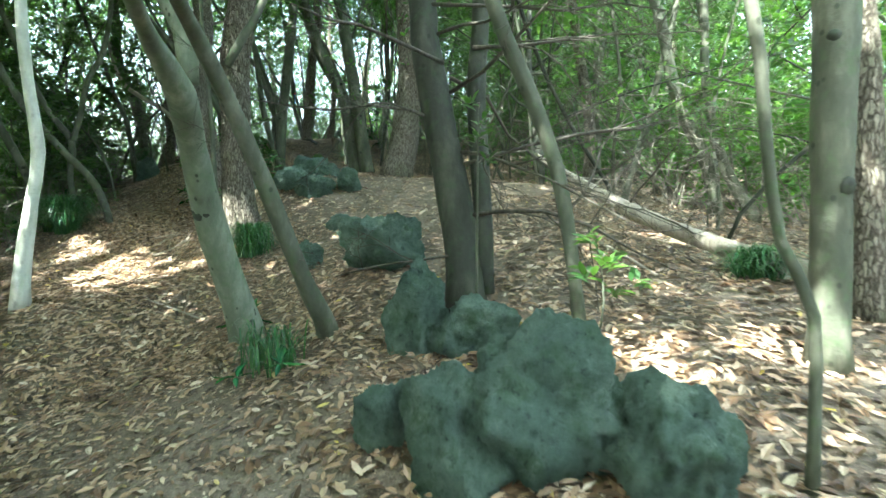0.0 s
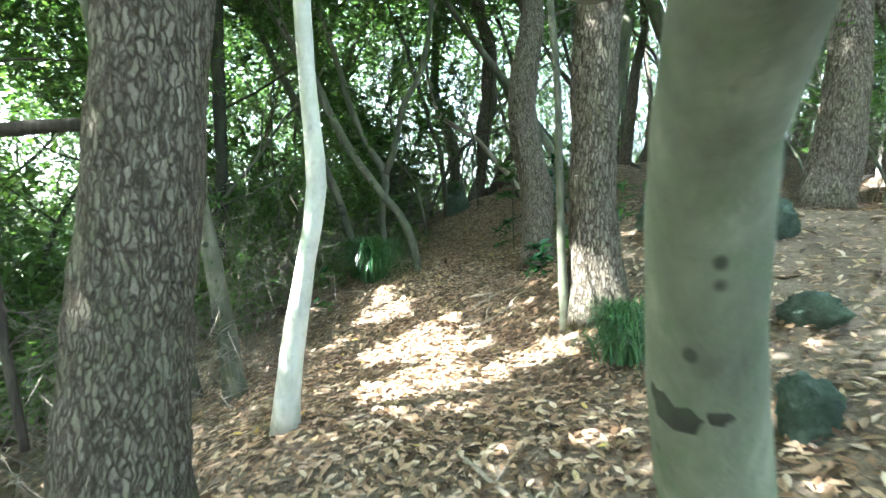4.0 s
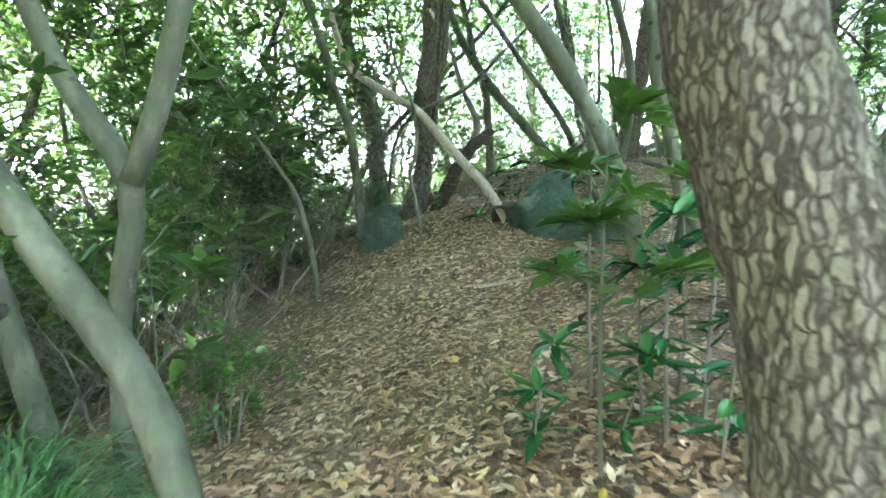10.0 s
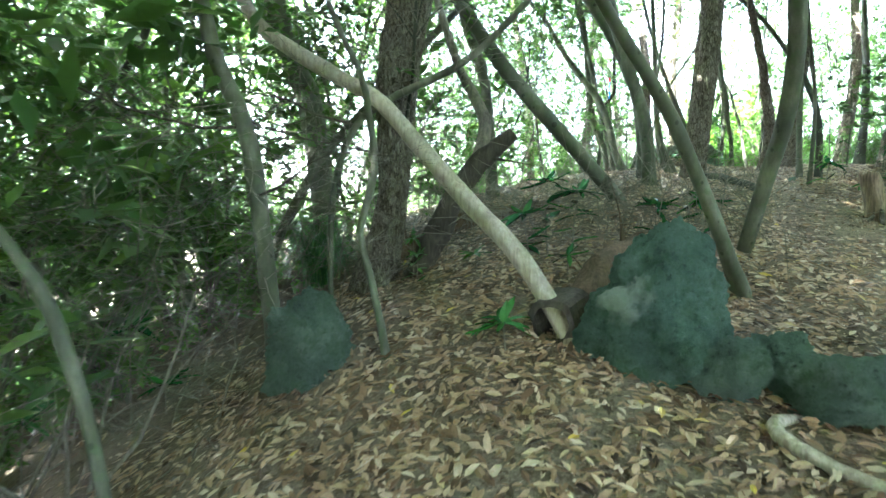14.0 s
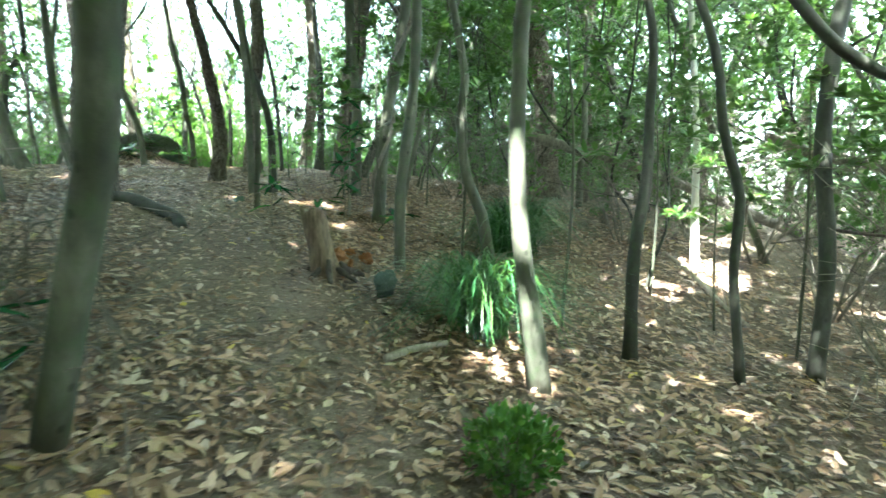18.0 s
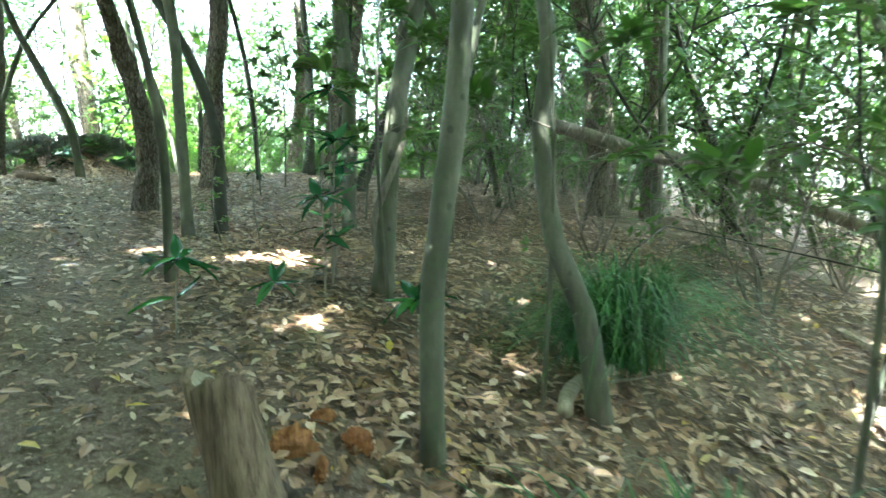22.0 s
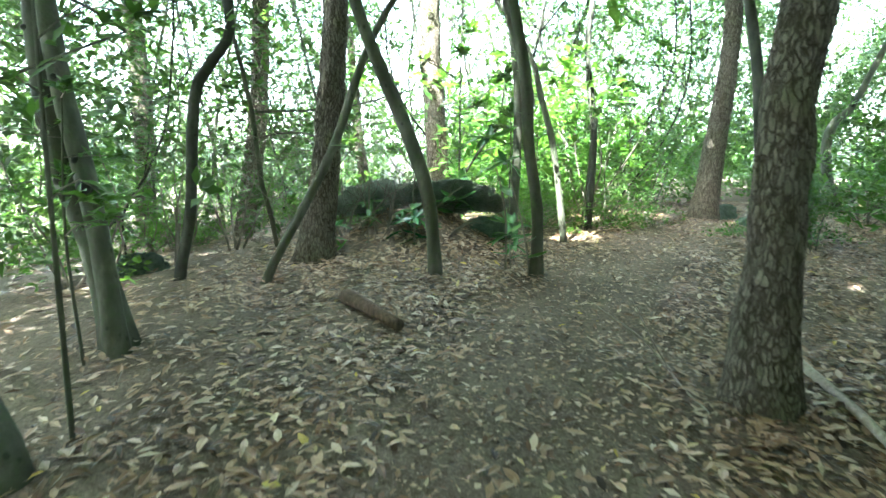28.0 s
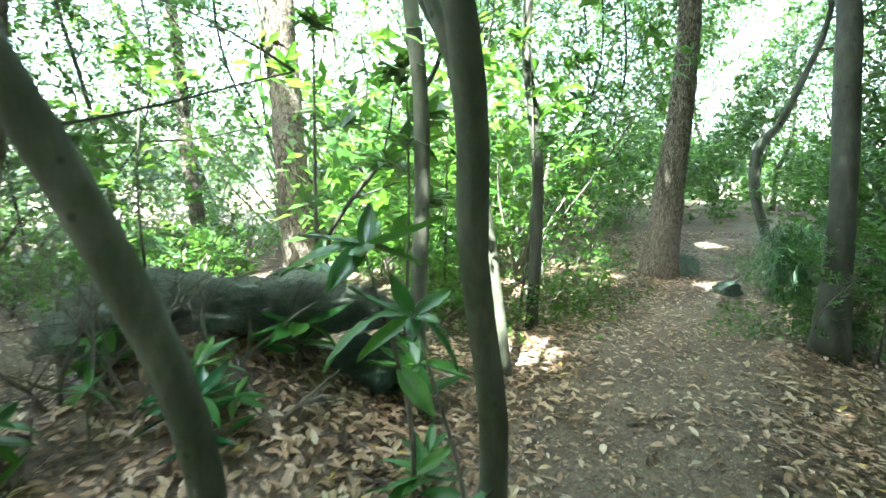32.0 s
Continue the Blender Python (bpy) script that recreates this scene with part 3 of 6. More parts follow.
def tree(kind, points, limbs=(), total=7.5, leafy=1.0, name="tree", group="", note="", liana=False):
    """A tree by its trunk's line (rows of x, y, z, radius, from the ground up), its own visible limbs, and a crown."""
    base = np.array(points[0], float)
    base[2] = ground_z(base[0], base[1])
    line = np.array(points, float)
    line[0] = base
    trunk = curve_through(grown(line, total, 0.13), 0.12 if kind == "pine" else 0.16)
    girth = base[3]
    foot = np.exp(-np.clip(trunk[:, 2] - base[2], 0, None) / (0.5 * girth + 0.1))
    trunk[:, 3] *= 1 + 0.3 * foot
    trunk[0, 2] -= 0.06
    lean = np.hypot(*(line[-1, :2] - base[:2])) / max(line[-1, 2] - base[2], 0.5)
    words = ("thick " if girth > 0.14 else "slender " if girth < 0.07 else "") + ("leaning " if lean > 0.3 else "upright ")
    root = thing(name, base[:3], (words + "tree with " + WORDS[kind] + note).strip(), "tree", group)
    TRUNKS.append((base[0], base[1], girth))
    local = trunk.copy()
    local[:, :3] -= base[:3]
    fine = kind == "pine" and girth > 0.09
    v, f = tube(local, 40 if fine else 16 if girth > 0.07 else 10, 0.1 if girth > 0.03 else 0.0, base[0] + base[1], 0.16 if fine else 0.0)
    part("trunk", mesh_of("trunk", v, f, BARK[kind]), root)
    tips = [trunk[-1, :3]]
    for limb in limbs:
        limb = curve_through(grown(limb, total - (limb[0][2] - base[2]) - 0.6, 0.12), 0.16)
        tips.append(limb[-1, :3])
        limb[:, :3] -= base[:3]
        v, f = tube(limb, 12, 0.08, base[0])
        part("limb", mesh_of("limb", v, f, BARK[kind]), root)
    if kind == "mottled" or (kind == "smooth" and girth > 0.065 and abs(off_trail(base[:1], base[1:2])[0]) < 3):
        low = trunk[(trunk[:, 2] > base[2] + 0.4) & (trunk[:, 2] < base[2] + 2.6)]
        for k in rng.integers(0, len(low), 9 if kind == "mottled" else 3):
            a, size = rng.uniform(-2.3, -0.8), rng.uniform(0.012, 0.03) * (1.4 if kind == "mottled" else 1.0)
            d = np.array([math.cos(a), math.sin(a), rng.uniform(-0.1, 0.3)])
            q = low[k, :3] - base[:3] + d * low[k, 3] * 0.86
            pts = [np.r_[q, size * 1.7], np.r_[q + d * low[k, 3] * 0.14, size * 1.35], np.r_[q + d * (low[k, 3] * 0.14 + 0.012), size * 0.7]]
            part("knot", mesh_of("knot", *tube(curve_through(pts, 0.01), 9, 0.3, a), DARK), root, "dark scar of a lost branch")
    if liana:
        q = local[local[:, 2] < 4.5]
        a = q[:, 2] * 5.2 + 0.25 * np.sin(q[:, 2] * 3)
        q = np.c_[q[:, 0] + np.cos(a) * (q[:, 3] + 0.012), q[:, 1] + np.sin(a) * (q[:, 3] + 0.012), q[:, 2], np.full(len(q), 0.024)]
        part("vine", mesh_of("vine", *tube(curve_through(q, 0.06), 8, 0.15, 3.0), TWIG), root, "pale woody vine wound round the trunk")
    high = trunk[trunk[:, 2] > base[2] + 3.4]
    for _ in range(5 if len(high) > 3 else 0):
        k = rng.integers(0, len(high))
        d = unit(np.r_[rng.normal(0, 1, 2), rng.uniform(0.3, 0.9)])
        n = rng.uniform(0.8, 1.9)
        r = min(high[k, 3] * 0.5, 0.03)
        pts = [np.r_[high[k, :3], r], np.r_[high[k, :3] + d * n * 0.5 + rng.normal(0, 0.1, 3), r * 0.7], np.r_[high[k, :3] + d * n + rng.normal(0, 0.15, 3) + [0, 0, 0.2], r * 0.3]]
        tips.append(pts[-1][:3])
        b = curve_through(pts, 0.25)
        b[:, :3] -= base[:3]
        part("branch", mesh_of("branch", *tube(b, 6), BARK[kind]), root)
    tips = np.array(tips)
    v, f = crown_leaves(tips, rng.uniform(0.8, 1.5, len(tips)), int(2800 * leafy), 0.125)
    if len(v):
        part("crown", mesh_of("crown", v - base[:3], f, LEAF), root, "loose crown of small glossy green leaves")
    return root


tree("smooth", [(-0.8, 3.89, 0.32, 0.07), (-0.91, 3.63, 0.83, 0.06), (-1.07, 3.39, 1.45, 0.055), (-1.19, 3.13, 1.94, 0.047), (-1.24, 2.85, 2.22, 0.04), (-1.18, 2.55, 2.28, 0.036)], [[(-1.55, 4.08, 2.31, 0.032), (-1.41, 4.1, 2.55, 0.029), (-1.29, 4.13, 2.77, 0.026)]])
tree("mottled", [(-1.53, 4.31, 0.43, 0.12), (-1.64, 4, 1.1, 0.106), (-1.63, 3.67, 1.71, 0.088), (-1.53, 3.32, 1.99, 0.086), (-1.51, 2.96, 2.2, 0.05), (-1.39, 2.58, 2.28, 0.039)], [[(-2, 4.49, 2.27, 0.077), (-2.04, 4.53, 2.67, 0.085), (-2.2, 4.56, 2.98, 0.077)]])
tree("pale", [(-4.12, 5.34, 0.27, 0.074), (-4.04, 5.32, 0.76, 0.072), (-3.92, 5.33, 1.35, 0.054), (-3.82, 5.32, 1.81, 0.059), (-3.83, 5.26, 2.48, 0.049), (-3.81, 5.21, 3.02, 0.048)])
tree("pine", [(-4.01, 4.22, -0.04, 0.299), (-4.02, 4.27, 0.75, 0.259), (-3.98, 4.37, 1.93, 0.243), (-3.95, 4.47, 3.11, 0.226)])
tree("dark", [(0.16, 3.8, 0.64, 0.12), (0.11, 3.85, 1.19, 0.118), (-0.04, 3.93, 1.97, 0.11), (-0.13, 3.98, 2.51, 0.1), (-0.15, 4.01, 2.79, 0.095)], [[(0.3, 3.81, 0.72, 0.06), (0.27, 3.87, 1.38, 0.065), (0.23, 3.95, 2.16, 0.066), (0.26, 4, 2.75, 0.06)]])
tree("smooth", [(0.79, 3.12, 0.58, 0.039), (0.73, 3.17, 1.1, 0.042), (0.65, 3.21, 1.55, 0.045), (0.5, 3.25, 1.97, 0.048), (0.39, 3.28, 2.22, 0.048), (0.28, 3.3, 2.51, 0.048)])
tree("smooth", [(1.26, 1.81, 0.4, 0.02), (1.26, 1.86, 0.99, 0.02), (1.15, 1.89, 1.24, 0.02), (1.1, 1.92, 1.58, 0.02), (1.08, 1.95, 1.87, 0.022), (1.05, 1.97, 2.06, 0.022)])
tree("smooth", [(1.92, 2.71, 0.58, 0.091), (1.93, 2.77, 1.25, 0.091), (1.94, 2.82, 1.81, 0.097), (1.96, 2.88, 2.37, 0.104)])
tree("pine", [(2.58, 3.33, 0.67, 0.085), (2.58, 3.42, 1.56, 0.098), (2.54, 3.52, 2.58, 0.082)])
tree("smooth", [(3.76, 7.64, 1.06, 0.074), (3.61, 7.71, 1.83, 0.088), (3.22, 7.79, 2.68, 0.081), (2.99, 7.9, 3.76, 0.074), (2.87, 7.93, 4.14, 0.074)])
tree("smooth", [(2.53, 7.9, 1.17, 0.042), (2.81, 8, 2.16, 0.049), (3.09, 8.1, 3.2, 0.049), (3.33, 8.19, 4.16, 0.042)])
tree("smooth", [(4.14, 7.34, 1, 0.071), (3.7, 7.42, 1.82, 0.071), (3.47, 7.52, 2.85, 0.058), (3.44, 7.63, 3.97, 0.052)])
tree("smooth", [(3.46, 12.67, 1.6, 0.1), (3.5, 12.89, 3.89, 0.111), (3.59, 13.08, 5.8, 0.123)])
tree("smooth", [(-1.86, 13.79, 1.76, 0.16), (-2.14, 13.98, 3.69, 0.15), (-2.56, 14.22, 6.18, 0.14)])
tree("pine", [(-0.89, 10.48, 1.46, 0.251), (-0.73, 10.57, 2.41, 0.251), (-0.62, 10.71, 3.78, 0.201), (-0.68, 10.83, 5.04, 0.201)])
tree("smooth", [(-4.14, 14.24, 1.84, 0.124), (-4.07, 14.4, 3.48, 0.124), (-3.86, 14.58, 5.34, 0.112), (-3.79, 14.68, 6.34, 0.1)])
tree("pine", [(-2.66, 7.38, 0.82, 0.222), (-2.72, 7.4, 1.73, 0.179), (-2.72, 7.45, 2.36, 0.177), (-2.73, 7.49, 3, 0.184)])
tree("smooth", [(-2.87, 7.18, 0.71, 0.042), (-2.92, 7.19, 1.5, 0.034), (-2.95, 7.22, 2.31, 0.03), (-2.98, 7.23, 2.86, 0.03)])
tree("smooth", [(-6.37, 6.36, -0.09, 0.095), (-6.56, 6.3, 0.74, 0.086), (-6.75, 6.24, 1.65, 0.086), (-6.93, 6.17, 2.2, 0.072), (-7.05, 6.12, 2.52, 0.069)])
tree("smooth", [(-5.51, 6.16, 0.11, 0.096), (-5.68, 6.12, 1.05, 0.081), (-5.82, 6.07, 1.73, 0.073), (-6.02, 6.01, 2.57, 0.073), (-6.21, 5.93, 3.07, 0.073)])
tree("dark", [(-8.79, 8.64, 0.61, 0.099), (-8.76, 8.73, 2.45, 0.093), (-8.86, 8.77, 4.58, 0.105)])
tree("pine", [(-4, 9.7, 1.02, 0.175), (-4.03, 9.81, 1.52, 0.188), (-4.07, 9.91, 1.99, 0.202), (-4.23, 9.96, 2.53, 0.189), (-4.34, 10.04, 3.18, 0.18), (-4.35, 10.16, 3.64, 0.18)])
tree("smooth", [(-5.69, 9.52, 1, 0.054), (-5.84, 9.58, 1.36, 0.063), (-6.06, 9.6, 1.72, 0.064), (-6.43, 9.56, 2.13, 0.061), (-6.85, 9.51, 2.66, 0.063), (-7.25, 9.47, 3.31, 0.064), (-7.56, 9.46, 3.89, 0.065)])
tree("smooth", [(-6.61, 10.03, 0.95, 0.05), (-6.68, 10.06, 1.79, 0.05), (-6.66, 10.12, 2.37, 0.057), (-6.98, 10.02, 2.9, 0.05), (-7.3, 9.94, 3.7, 0.051), (-7.39, 9.93, 4.03, 0.046)], [[(-6.63, 10.09, 2.37, 0.05), (-6.53, 10.15, 2.69, 0.05), (-6.38, 10.26, 3.47, 0.05), (-6.15, 10.39, 4, 0.046)]])
tree("smooth", [(-7.18, 10.15, 1.2, 0.068), (-7.5, 10.04, 1.89, 0.068), (-7.77, 9.95, 2.56, 0.068), (-8.09, 9.85, 3.34, 0.068), (-8.46, 9.72, 4.06, 0.061)])
tree("smooth", [(-2.21, 14.05, 2.3, 0.13), (-2.44, 14.02, 3.68, 0.142), (-2.88, 13.87, 4.67, 0.155)])
tree("smooth", [(-4.58, 13.18, 1.84, 0.071), (-4.68, 13.16, 2.3, 0.078), (-4.84, 13.12, 2.78, 0.073), (-5.03, 13.07, 3.16, 0.073), (-5.22, 13.01, 3.5, 0.077), (-5.32, 12.97, 3.66, 0.077)])
tree("smooth", [(-3.99, 14.17, 1.83, 0.079), (-4.25, 14.12, 2.5, 0.064), (-4.37, 14.11, 3.09, 0.069), (-4.48, 14.09, 3.6, 0.074), (-4.51, 14.1, 3.95, 0.069)])
tree("pine", [(-8.06, 16.34, 2.18, 0.183), (-7.91, 16.44, 3.01, 0.137), (-7.88, 16.5, 4.04, 0.18), (-7.77, 16.58, 4.87, 0.196), (-7.78, 16.6, 5.28, 0.196)])
tree("smooth", [(-7.22, 14.78, 2.01, 0.025), (-7.33, 14.78, 2.5, 0.023), (-7.39, 14.77, 2.77, 0.023), (-7.31, 14.82, 3.12, 0.023), (-7.35, 14.83, 3.47, 0.023), (-7.41, 14.83, 3.74, 0.02), (-7.6, 14.79, 4.17, 0.017)])
tree("smooth", [(-8.15, 15.72, 2.22, 0.022), (-8.16, 15.76, 2.78, 0.024), (-8.11, 15.8, 3.23, 0.026), (-7.98, 15.87, 3.58, 0.029), (-7.77, 15.96, 3.78, 0.033), (-7.23, 16.17, 4.06, 0.031), (-6.95, 16.28, 4.29, 0.029), (-6.66, 16.4, 4.62, 0.026)])
tree("smooth", [(-8.26, 15.14, 2.05, 0.064), (-8.4, 15.15, 2.96, 0.064), (-8.5, 15.15, 3.5, 0.064), (-8.73, 15.11, 4.05, 0.059), (-8.84, 15.1, 4.51, 0.056)])
tree("smooth", [(-9.45, 17.96, 2.85, 0.152), (-9.68, 17.96, 4.15, 0.152), (-9.91, 17.92, 4.75, 0.152), (-10.18, 17.89, 5.67, 0.152)])
tree("smooth", [(-7.87, 13.44, 1.34, 0.03), (-7.98, 13.44, 1.92, 0.03), (-8.12, 13.42, 2.38, 0.035), (-8.23, 13.4, 2.6, 0.027), (-8.46, 13.34, 2.92, 0.023), (-8.71, 13.28, 3.29, 0.017)])
tree("smooth", [(-5.94, 18.14, 2.9, 0.071), (-6.65, 17.95, 3.83, 0.08), (-7.15, 17.81, 4.42, 0.08), (-7.54, 17.71, 5.01, 0.071), (-7.7, 17.67, 5.28, 0.071)])
tree("smooth", [(-5.09, 16.02, 2.29, 0.057), (-5.2, 15.85, 2.52, 0.051), (-5.4, 15.66, 3.01, 0.044), (-5.64, 15.45, 3.51, 0.043), (-5.87, 15.25, 3.86, 0.036), (-6.03, 15.06, 4.1, 0.035)], [[(-5.02, 16.46, 2.58, 0.053), (-4.91, 16.31, 3.13, 0.055), (-4.82, 16.16, 3.62, 0.056), (-4.84, 15.98, 4.31, 0.057)]])
tree("smooth", [(-5.68, 19.86, 3.42, 0.084), (-5.77, 19.89, 4.39, 0.084), (-6.09, 19.83, 5.2, 0.077), (-6.49, 19.73, 5.85, 0.07)])
tree("smooth", [(-7.87, 20.19, 4.05, 0.096), (-8.01, 20.19, 4.87, 0.087), (-8.29, 20.15, 5.78, 0.079), (-8.38, 20.15, 6.24, 0.079)])
tree("smooth", [(-5.63, 19.14, 3.3, 0.079), (-5.69, 19.18, 3.96, 0.079), (-5.9, 19.2, 4.7, 0.074), (-6.08, 19.22, 5.31, 0.069)])
tree("pine", [(-5.01, 20.6, 3.4, 0.154), (-4.89, 20.66, 4.54, 0.151), (-4.81, 20.71, 5.42, 0.151)])
tree("smooth", [(-2.86, 16.68, 2.24, 0.058), (-2.89, 16.71, 2.67, 0.057), (-2.95, 16.74, 3.12, 0.048), (-2.97, 16.75, 3.51, 0.044), (-2.95, 16.76, 3.97, 0.041), (-2.92, 16.76, 4.43, 0.041)])
tree("smooth", [(-1.79, 18.71, 2.8, 0.059), (-1.84, 18.79, 3.18, 0.056), (-1.94, 18.89, 3.52, 0.052), (-1.96, 18.98, 4.07, 0.041), (-1.9, 18.99, 4.46, 0.041), (-1.94, 19.08, 5.01, 0.037)])
tree("smooth", [(-2.81, 18.56, 2.82, 0.044), (-2.77, 18.61, 3.43, 0.047), (-2.66, 18.62, 4.07, 0.047), (-2.58, 18.66, 4.78, 0.044)])
tree("smooth", [(-1.76, 22.33, 3.35, 0.07), (-1.68, 22.43, 4.59, 0.077), (-1.7, 22.63, 6.04, 0.077)])
tree("smooth", [(-2.18, 19.92, 2.86, 0.022), (-2.04, 19.93, 3.62, 0.024), (-1.81, 19.89, 4.53, 0.026), (-1.59, 19.85, 5.28, 0.026)])
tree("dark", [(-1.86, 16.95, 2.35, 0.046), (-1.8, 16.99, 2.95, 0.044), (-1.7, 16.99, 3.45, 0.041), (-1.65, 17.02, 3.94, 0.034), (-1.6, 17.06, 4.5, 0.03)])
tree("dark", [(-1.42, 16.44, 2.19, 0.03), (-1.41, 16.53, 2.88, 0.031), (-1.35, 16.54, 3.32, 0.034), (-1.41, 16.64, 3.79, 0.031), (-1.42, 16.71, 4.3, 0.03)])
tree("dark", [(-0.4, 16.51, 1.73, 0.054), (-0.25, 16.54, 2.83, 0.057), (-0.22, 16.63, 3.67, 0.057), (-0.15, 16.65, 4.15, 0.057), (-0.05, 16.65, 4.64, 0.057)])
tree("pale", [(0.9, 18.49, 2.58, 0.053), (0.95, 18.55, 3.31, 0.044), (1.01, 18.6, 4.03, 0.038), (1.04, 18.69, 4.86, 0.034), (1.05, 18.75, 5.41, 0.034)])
tree("smooth", [(2.08, 18.35, 2.52, 0.043), (1.78, 18.68, 3.65, 0.043), (1.58, 18.91, 4.43, 0.043), (1.42, 19.1, 5.22, 0.037), (1.32, 19.22, 5.59, 0.037)])
tree("pine", [(2.51, 22.97, 3.48, 0.202), (2.56, 23.19, 5.45, 0.193), (2.44, 23.46, 6.96, 0.202)])
tree("smooth", [(-3.47, 29.24, 4.21, 0.053), (-3.43, 29.43, 5.91, 0.053), (-3.59, 29.71, 7.37, 0.053)])
tree("smooth", [(-5.17, 22.41, 3.49, 0.054), (-5.32, 22.47, 3.74, 0.044), (-5.4, 22.53, 4.11, 0.044), (-5.45, 22.59, 4.57, 0.034), (-5.47, 22.64, 5.03, 0.03)])
tree("smooth", [(-5.13, 22.14, 3.45, 0.059), (-5.28, 22.21, 3.83, 0.055), (-5.38, 22.26, 4.19, 0.05), (-5.44, 22.32, 4.6, 0.045)])
tree("smooth", [(-6, 24.49, 3.74, 0.084), (-6.21, 24.58, 4.22, 0.078), (-6.32, 24.65, 4.74, 0.075), (-6.56, 24.76, 5.38, 0.075), (-6.8, 24.83, 5.72, 0.07)])
tree("smooth", [(-6.27, 25.72, 3.87, 0.066), (-6.42, 25.84, 4.69, 0.062), (-6.64, 25.96, 5.51, 0.062), (-6.8, 26.08, 6.33, 0.062)])
tree("pine", [(-3.61, 23.07, 3.57, 0.098), (-3.55, 22.94, 4.26, 0.089), (-3.63, 22.81, 4.75, 0.073), (-3.72, 22.65, 5.07, 0.068), (-3.77, 22.48, 5.26, 0.057)])
tree("pine", [(-2.69, 25.25, 3.81, 0.162), (-2.63, 25.34, 4.62, 0.13), (-2.57, 25.42, 5.44, 0.118), (-2.45, 25.5, 6.25, 0.118)])
tree("dark", [(-1.72, 26.96, 3.93, 0.038), (-1.74, 27.09, 5.03, 0.044), (-1.8, 27.21, 5.97, 0.044), (-1.95, 27.33, 6.85, 0.038)])
tree("smooth", [(-3.56, 20.52, 3.37, 0.029), (-3.55, 20.43, 3.86, 0.026), (-3.57, 20.33, 4.19, 0.026), (-3.61, 20.22, 4.43, 0.022), (-3.65, 20.11, 4.62, 0.02)])
tree("smooth", [(-3.32, 21.97, 3.41, 0.047), (-3.32, 22.05, 4.09, 0.047), (-3.32, 22.11, 4.63, 0.047), (-3.32, 22.17, 5.18, 0.047)])
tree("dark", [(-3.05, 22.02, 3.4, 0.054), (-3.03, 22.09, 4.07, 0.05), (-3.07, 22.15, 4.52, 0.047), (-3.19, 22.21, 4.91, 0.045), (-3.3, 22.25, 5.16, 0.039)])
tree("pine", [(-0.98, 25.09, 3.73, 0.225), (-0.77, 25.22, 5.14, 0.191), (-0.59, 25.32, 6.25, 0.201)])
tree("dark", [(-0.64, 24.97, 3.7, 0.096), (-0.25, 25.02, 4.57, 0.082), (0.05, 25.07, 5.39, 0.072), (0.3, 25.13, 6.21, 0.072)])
tree("pine", [(-5.67, 28.31, 4.06, 0.183), (-5.56, 28.45, 5.07, 0.136), (-5.5, 28.62, 6.16, 0.125), (-5.48, 28.7, 6.7, 0.121)])
tree("smooth", [(-5.91, 27.31, 4, 0.036), (-5.61, 27.39, 4.54, 0.039), (-5.3, 27.48, 5.17, 0.039), (-5.08, 27.58, 5.84, 0.036), (-4.86, 27.65, 6.33, 0.031)])
tree("smooth", [(-4.39, 27.61, 4.08, 0.058), (-4.46, 27.54, 4.72, 0.061), (-4.65, 27.47, 5.31, 0.063), (-4.88, 27.39, 5.85, 0.057), (-5.06, 27.3, 6.32, 0.05)])
tree("smooth", [(-3.45, 27.63, 3.92, 0.064), (-3.47, 27.58, 4.63, 0.053), (-3.58, 27.5, 5.23, 0.051), (-3.63, 27.42, 5.75, 0.053), (-3.76, 27.35, 6.35, 0.044)], [[(-3.5, 27.88, 5.58, 0.03), (-3.55, 27.92, 5.87, 0.034), (-3.76, 28.02, 6.54, 0.03)]])
tree("smooth", [(-2.82, 29.31, 4.1, 0.04), (-2.96, 29.47, 5.22, 0.04), (-3.12, 29.57, 5.87, 0.04), (-3.29, 29.66, 6.45, 0.034)])
tree("dark", [(-2.3, 30.2, 4.15, 0.051), (-2.23, 30.39, 5.47, 0.051), (-2.32, 30.56, 6.57, 0.045), (-2.26, 30.67, 7.3, 0.038)])
tree("pine", [(0.27, 32.28, 4.16, 0.217), (0.49, 32.48, 5.5, 0.172), (0.71, 32.68, 6.82, 0.144), (0.8, 32.84, 7.95, 0.136)])
tree("pine", [(-4.34, 33, 4.61, 0.193), (-4.48, 33.22, 6.06, 0.183), (-4.59, 33.52, 8.07, 0.174)])
tree("dark", [(-6.77, 27.58, 3.94, 0.046), (-6.67, 27.68, 4.59, 0.052), (-6.66, 27.78, 5.3, 0.054), (-6.61, 27.85, 5.77, 0.054), (-6.35, 27.91, 6.15, 0.046), (-6.34, 27.96, 6.49, 0.046)])
tree("pine", [(-7.49, 31.36, 3.67, 0.123), (-7.38, 31.53, 4.78, 0.147), (-7.27, 31.75, 6.31, 0.131), (-7.27, 31.94, 7.59, 0.123)])
tree("pine", [(-9.32, 31.91, 3.92, 0.152), (-9.41, 32.21, 5.91, 0.147), (-9.64, 32.48, 7.71, 0.13)])
tree("smooth", [(-6.34, 25.87, 3.88, 0.097), (-6.53, 25.97, 4.52, 0.081), (-6.69, 26.02, 4.91, 0.077), (-6.85, 26.12, 5.52, 0.077)])
tree("dark", [(-0.17, 29.29, 4.09, 0.128), (-0.05, 29.42, 5.13, 0.097), (0.01, 29.58, 6.23, 0.097), (0.02, 29.67, 6.9, 0.087)])
tree("smooth", [(5.26, 35.93, 3.81, 0.096), (5.03, 36.2, 5.25, 0.117), (5.16, 36.3, 6.09, 0.106), (5.58, 36.28, 6.58, 0.084)])
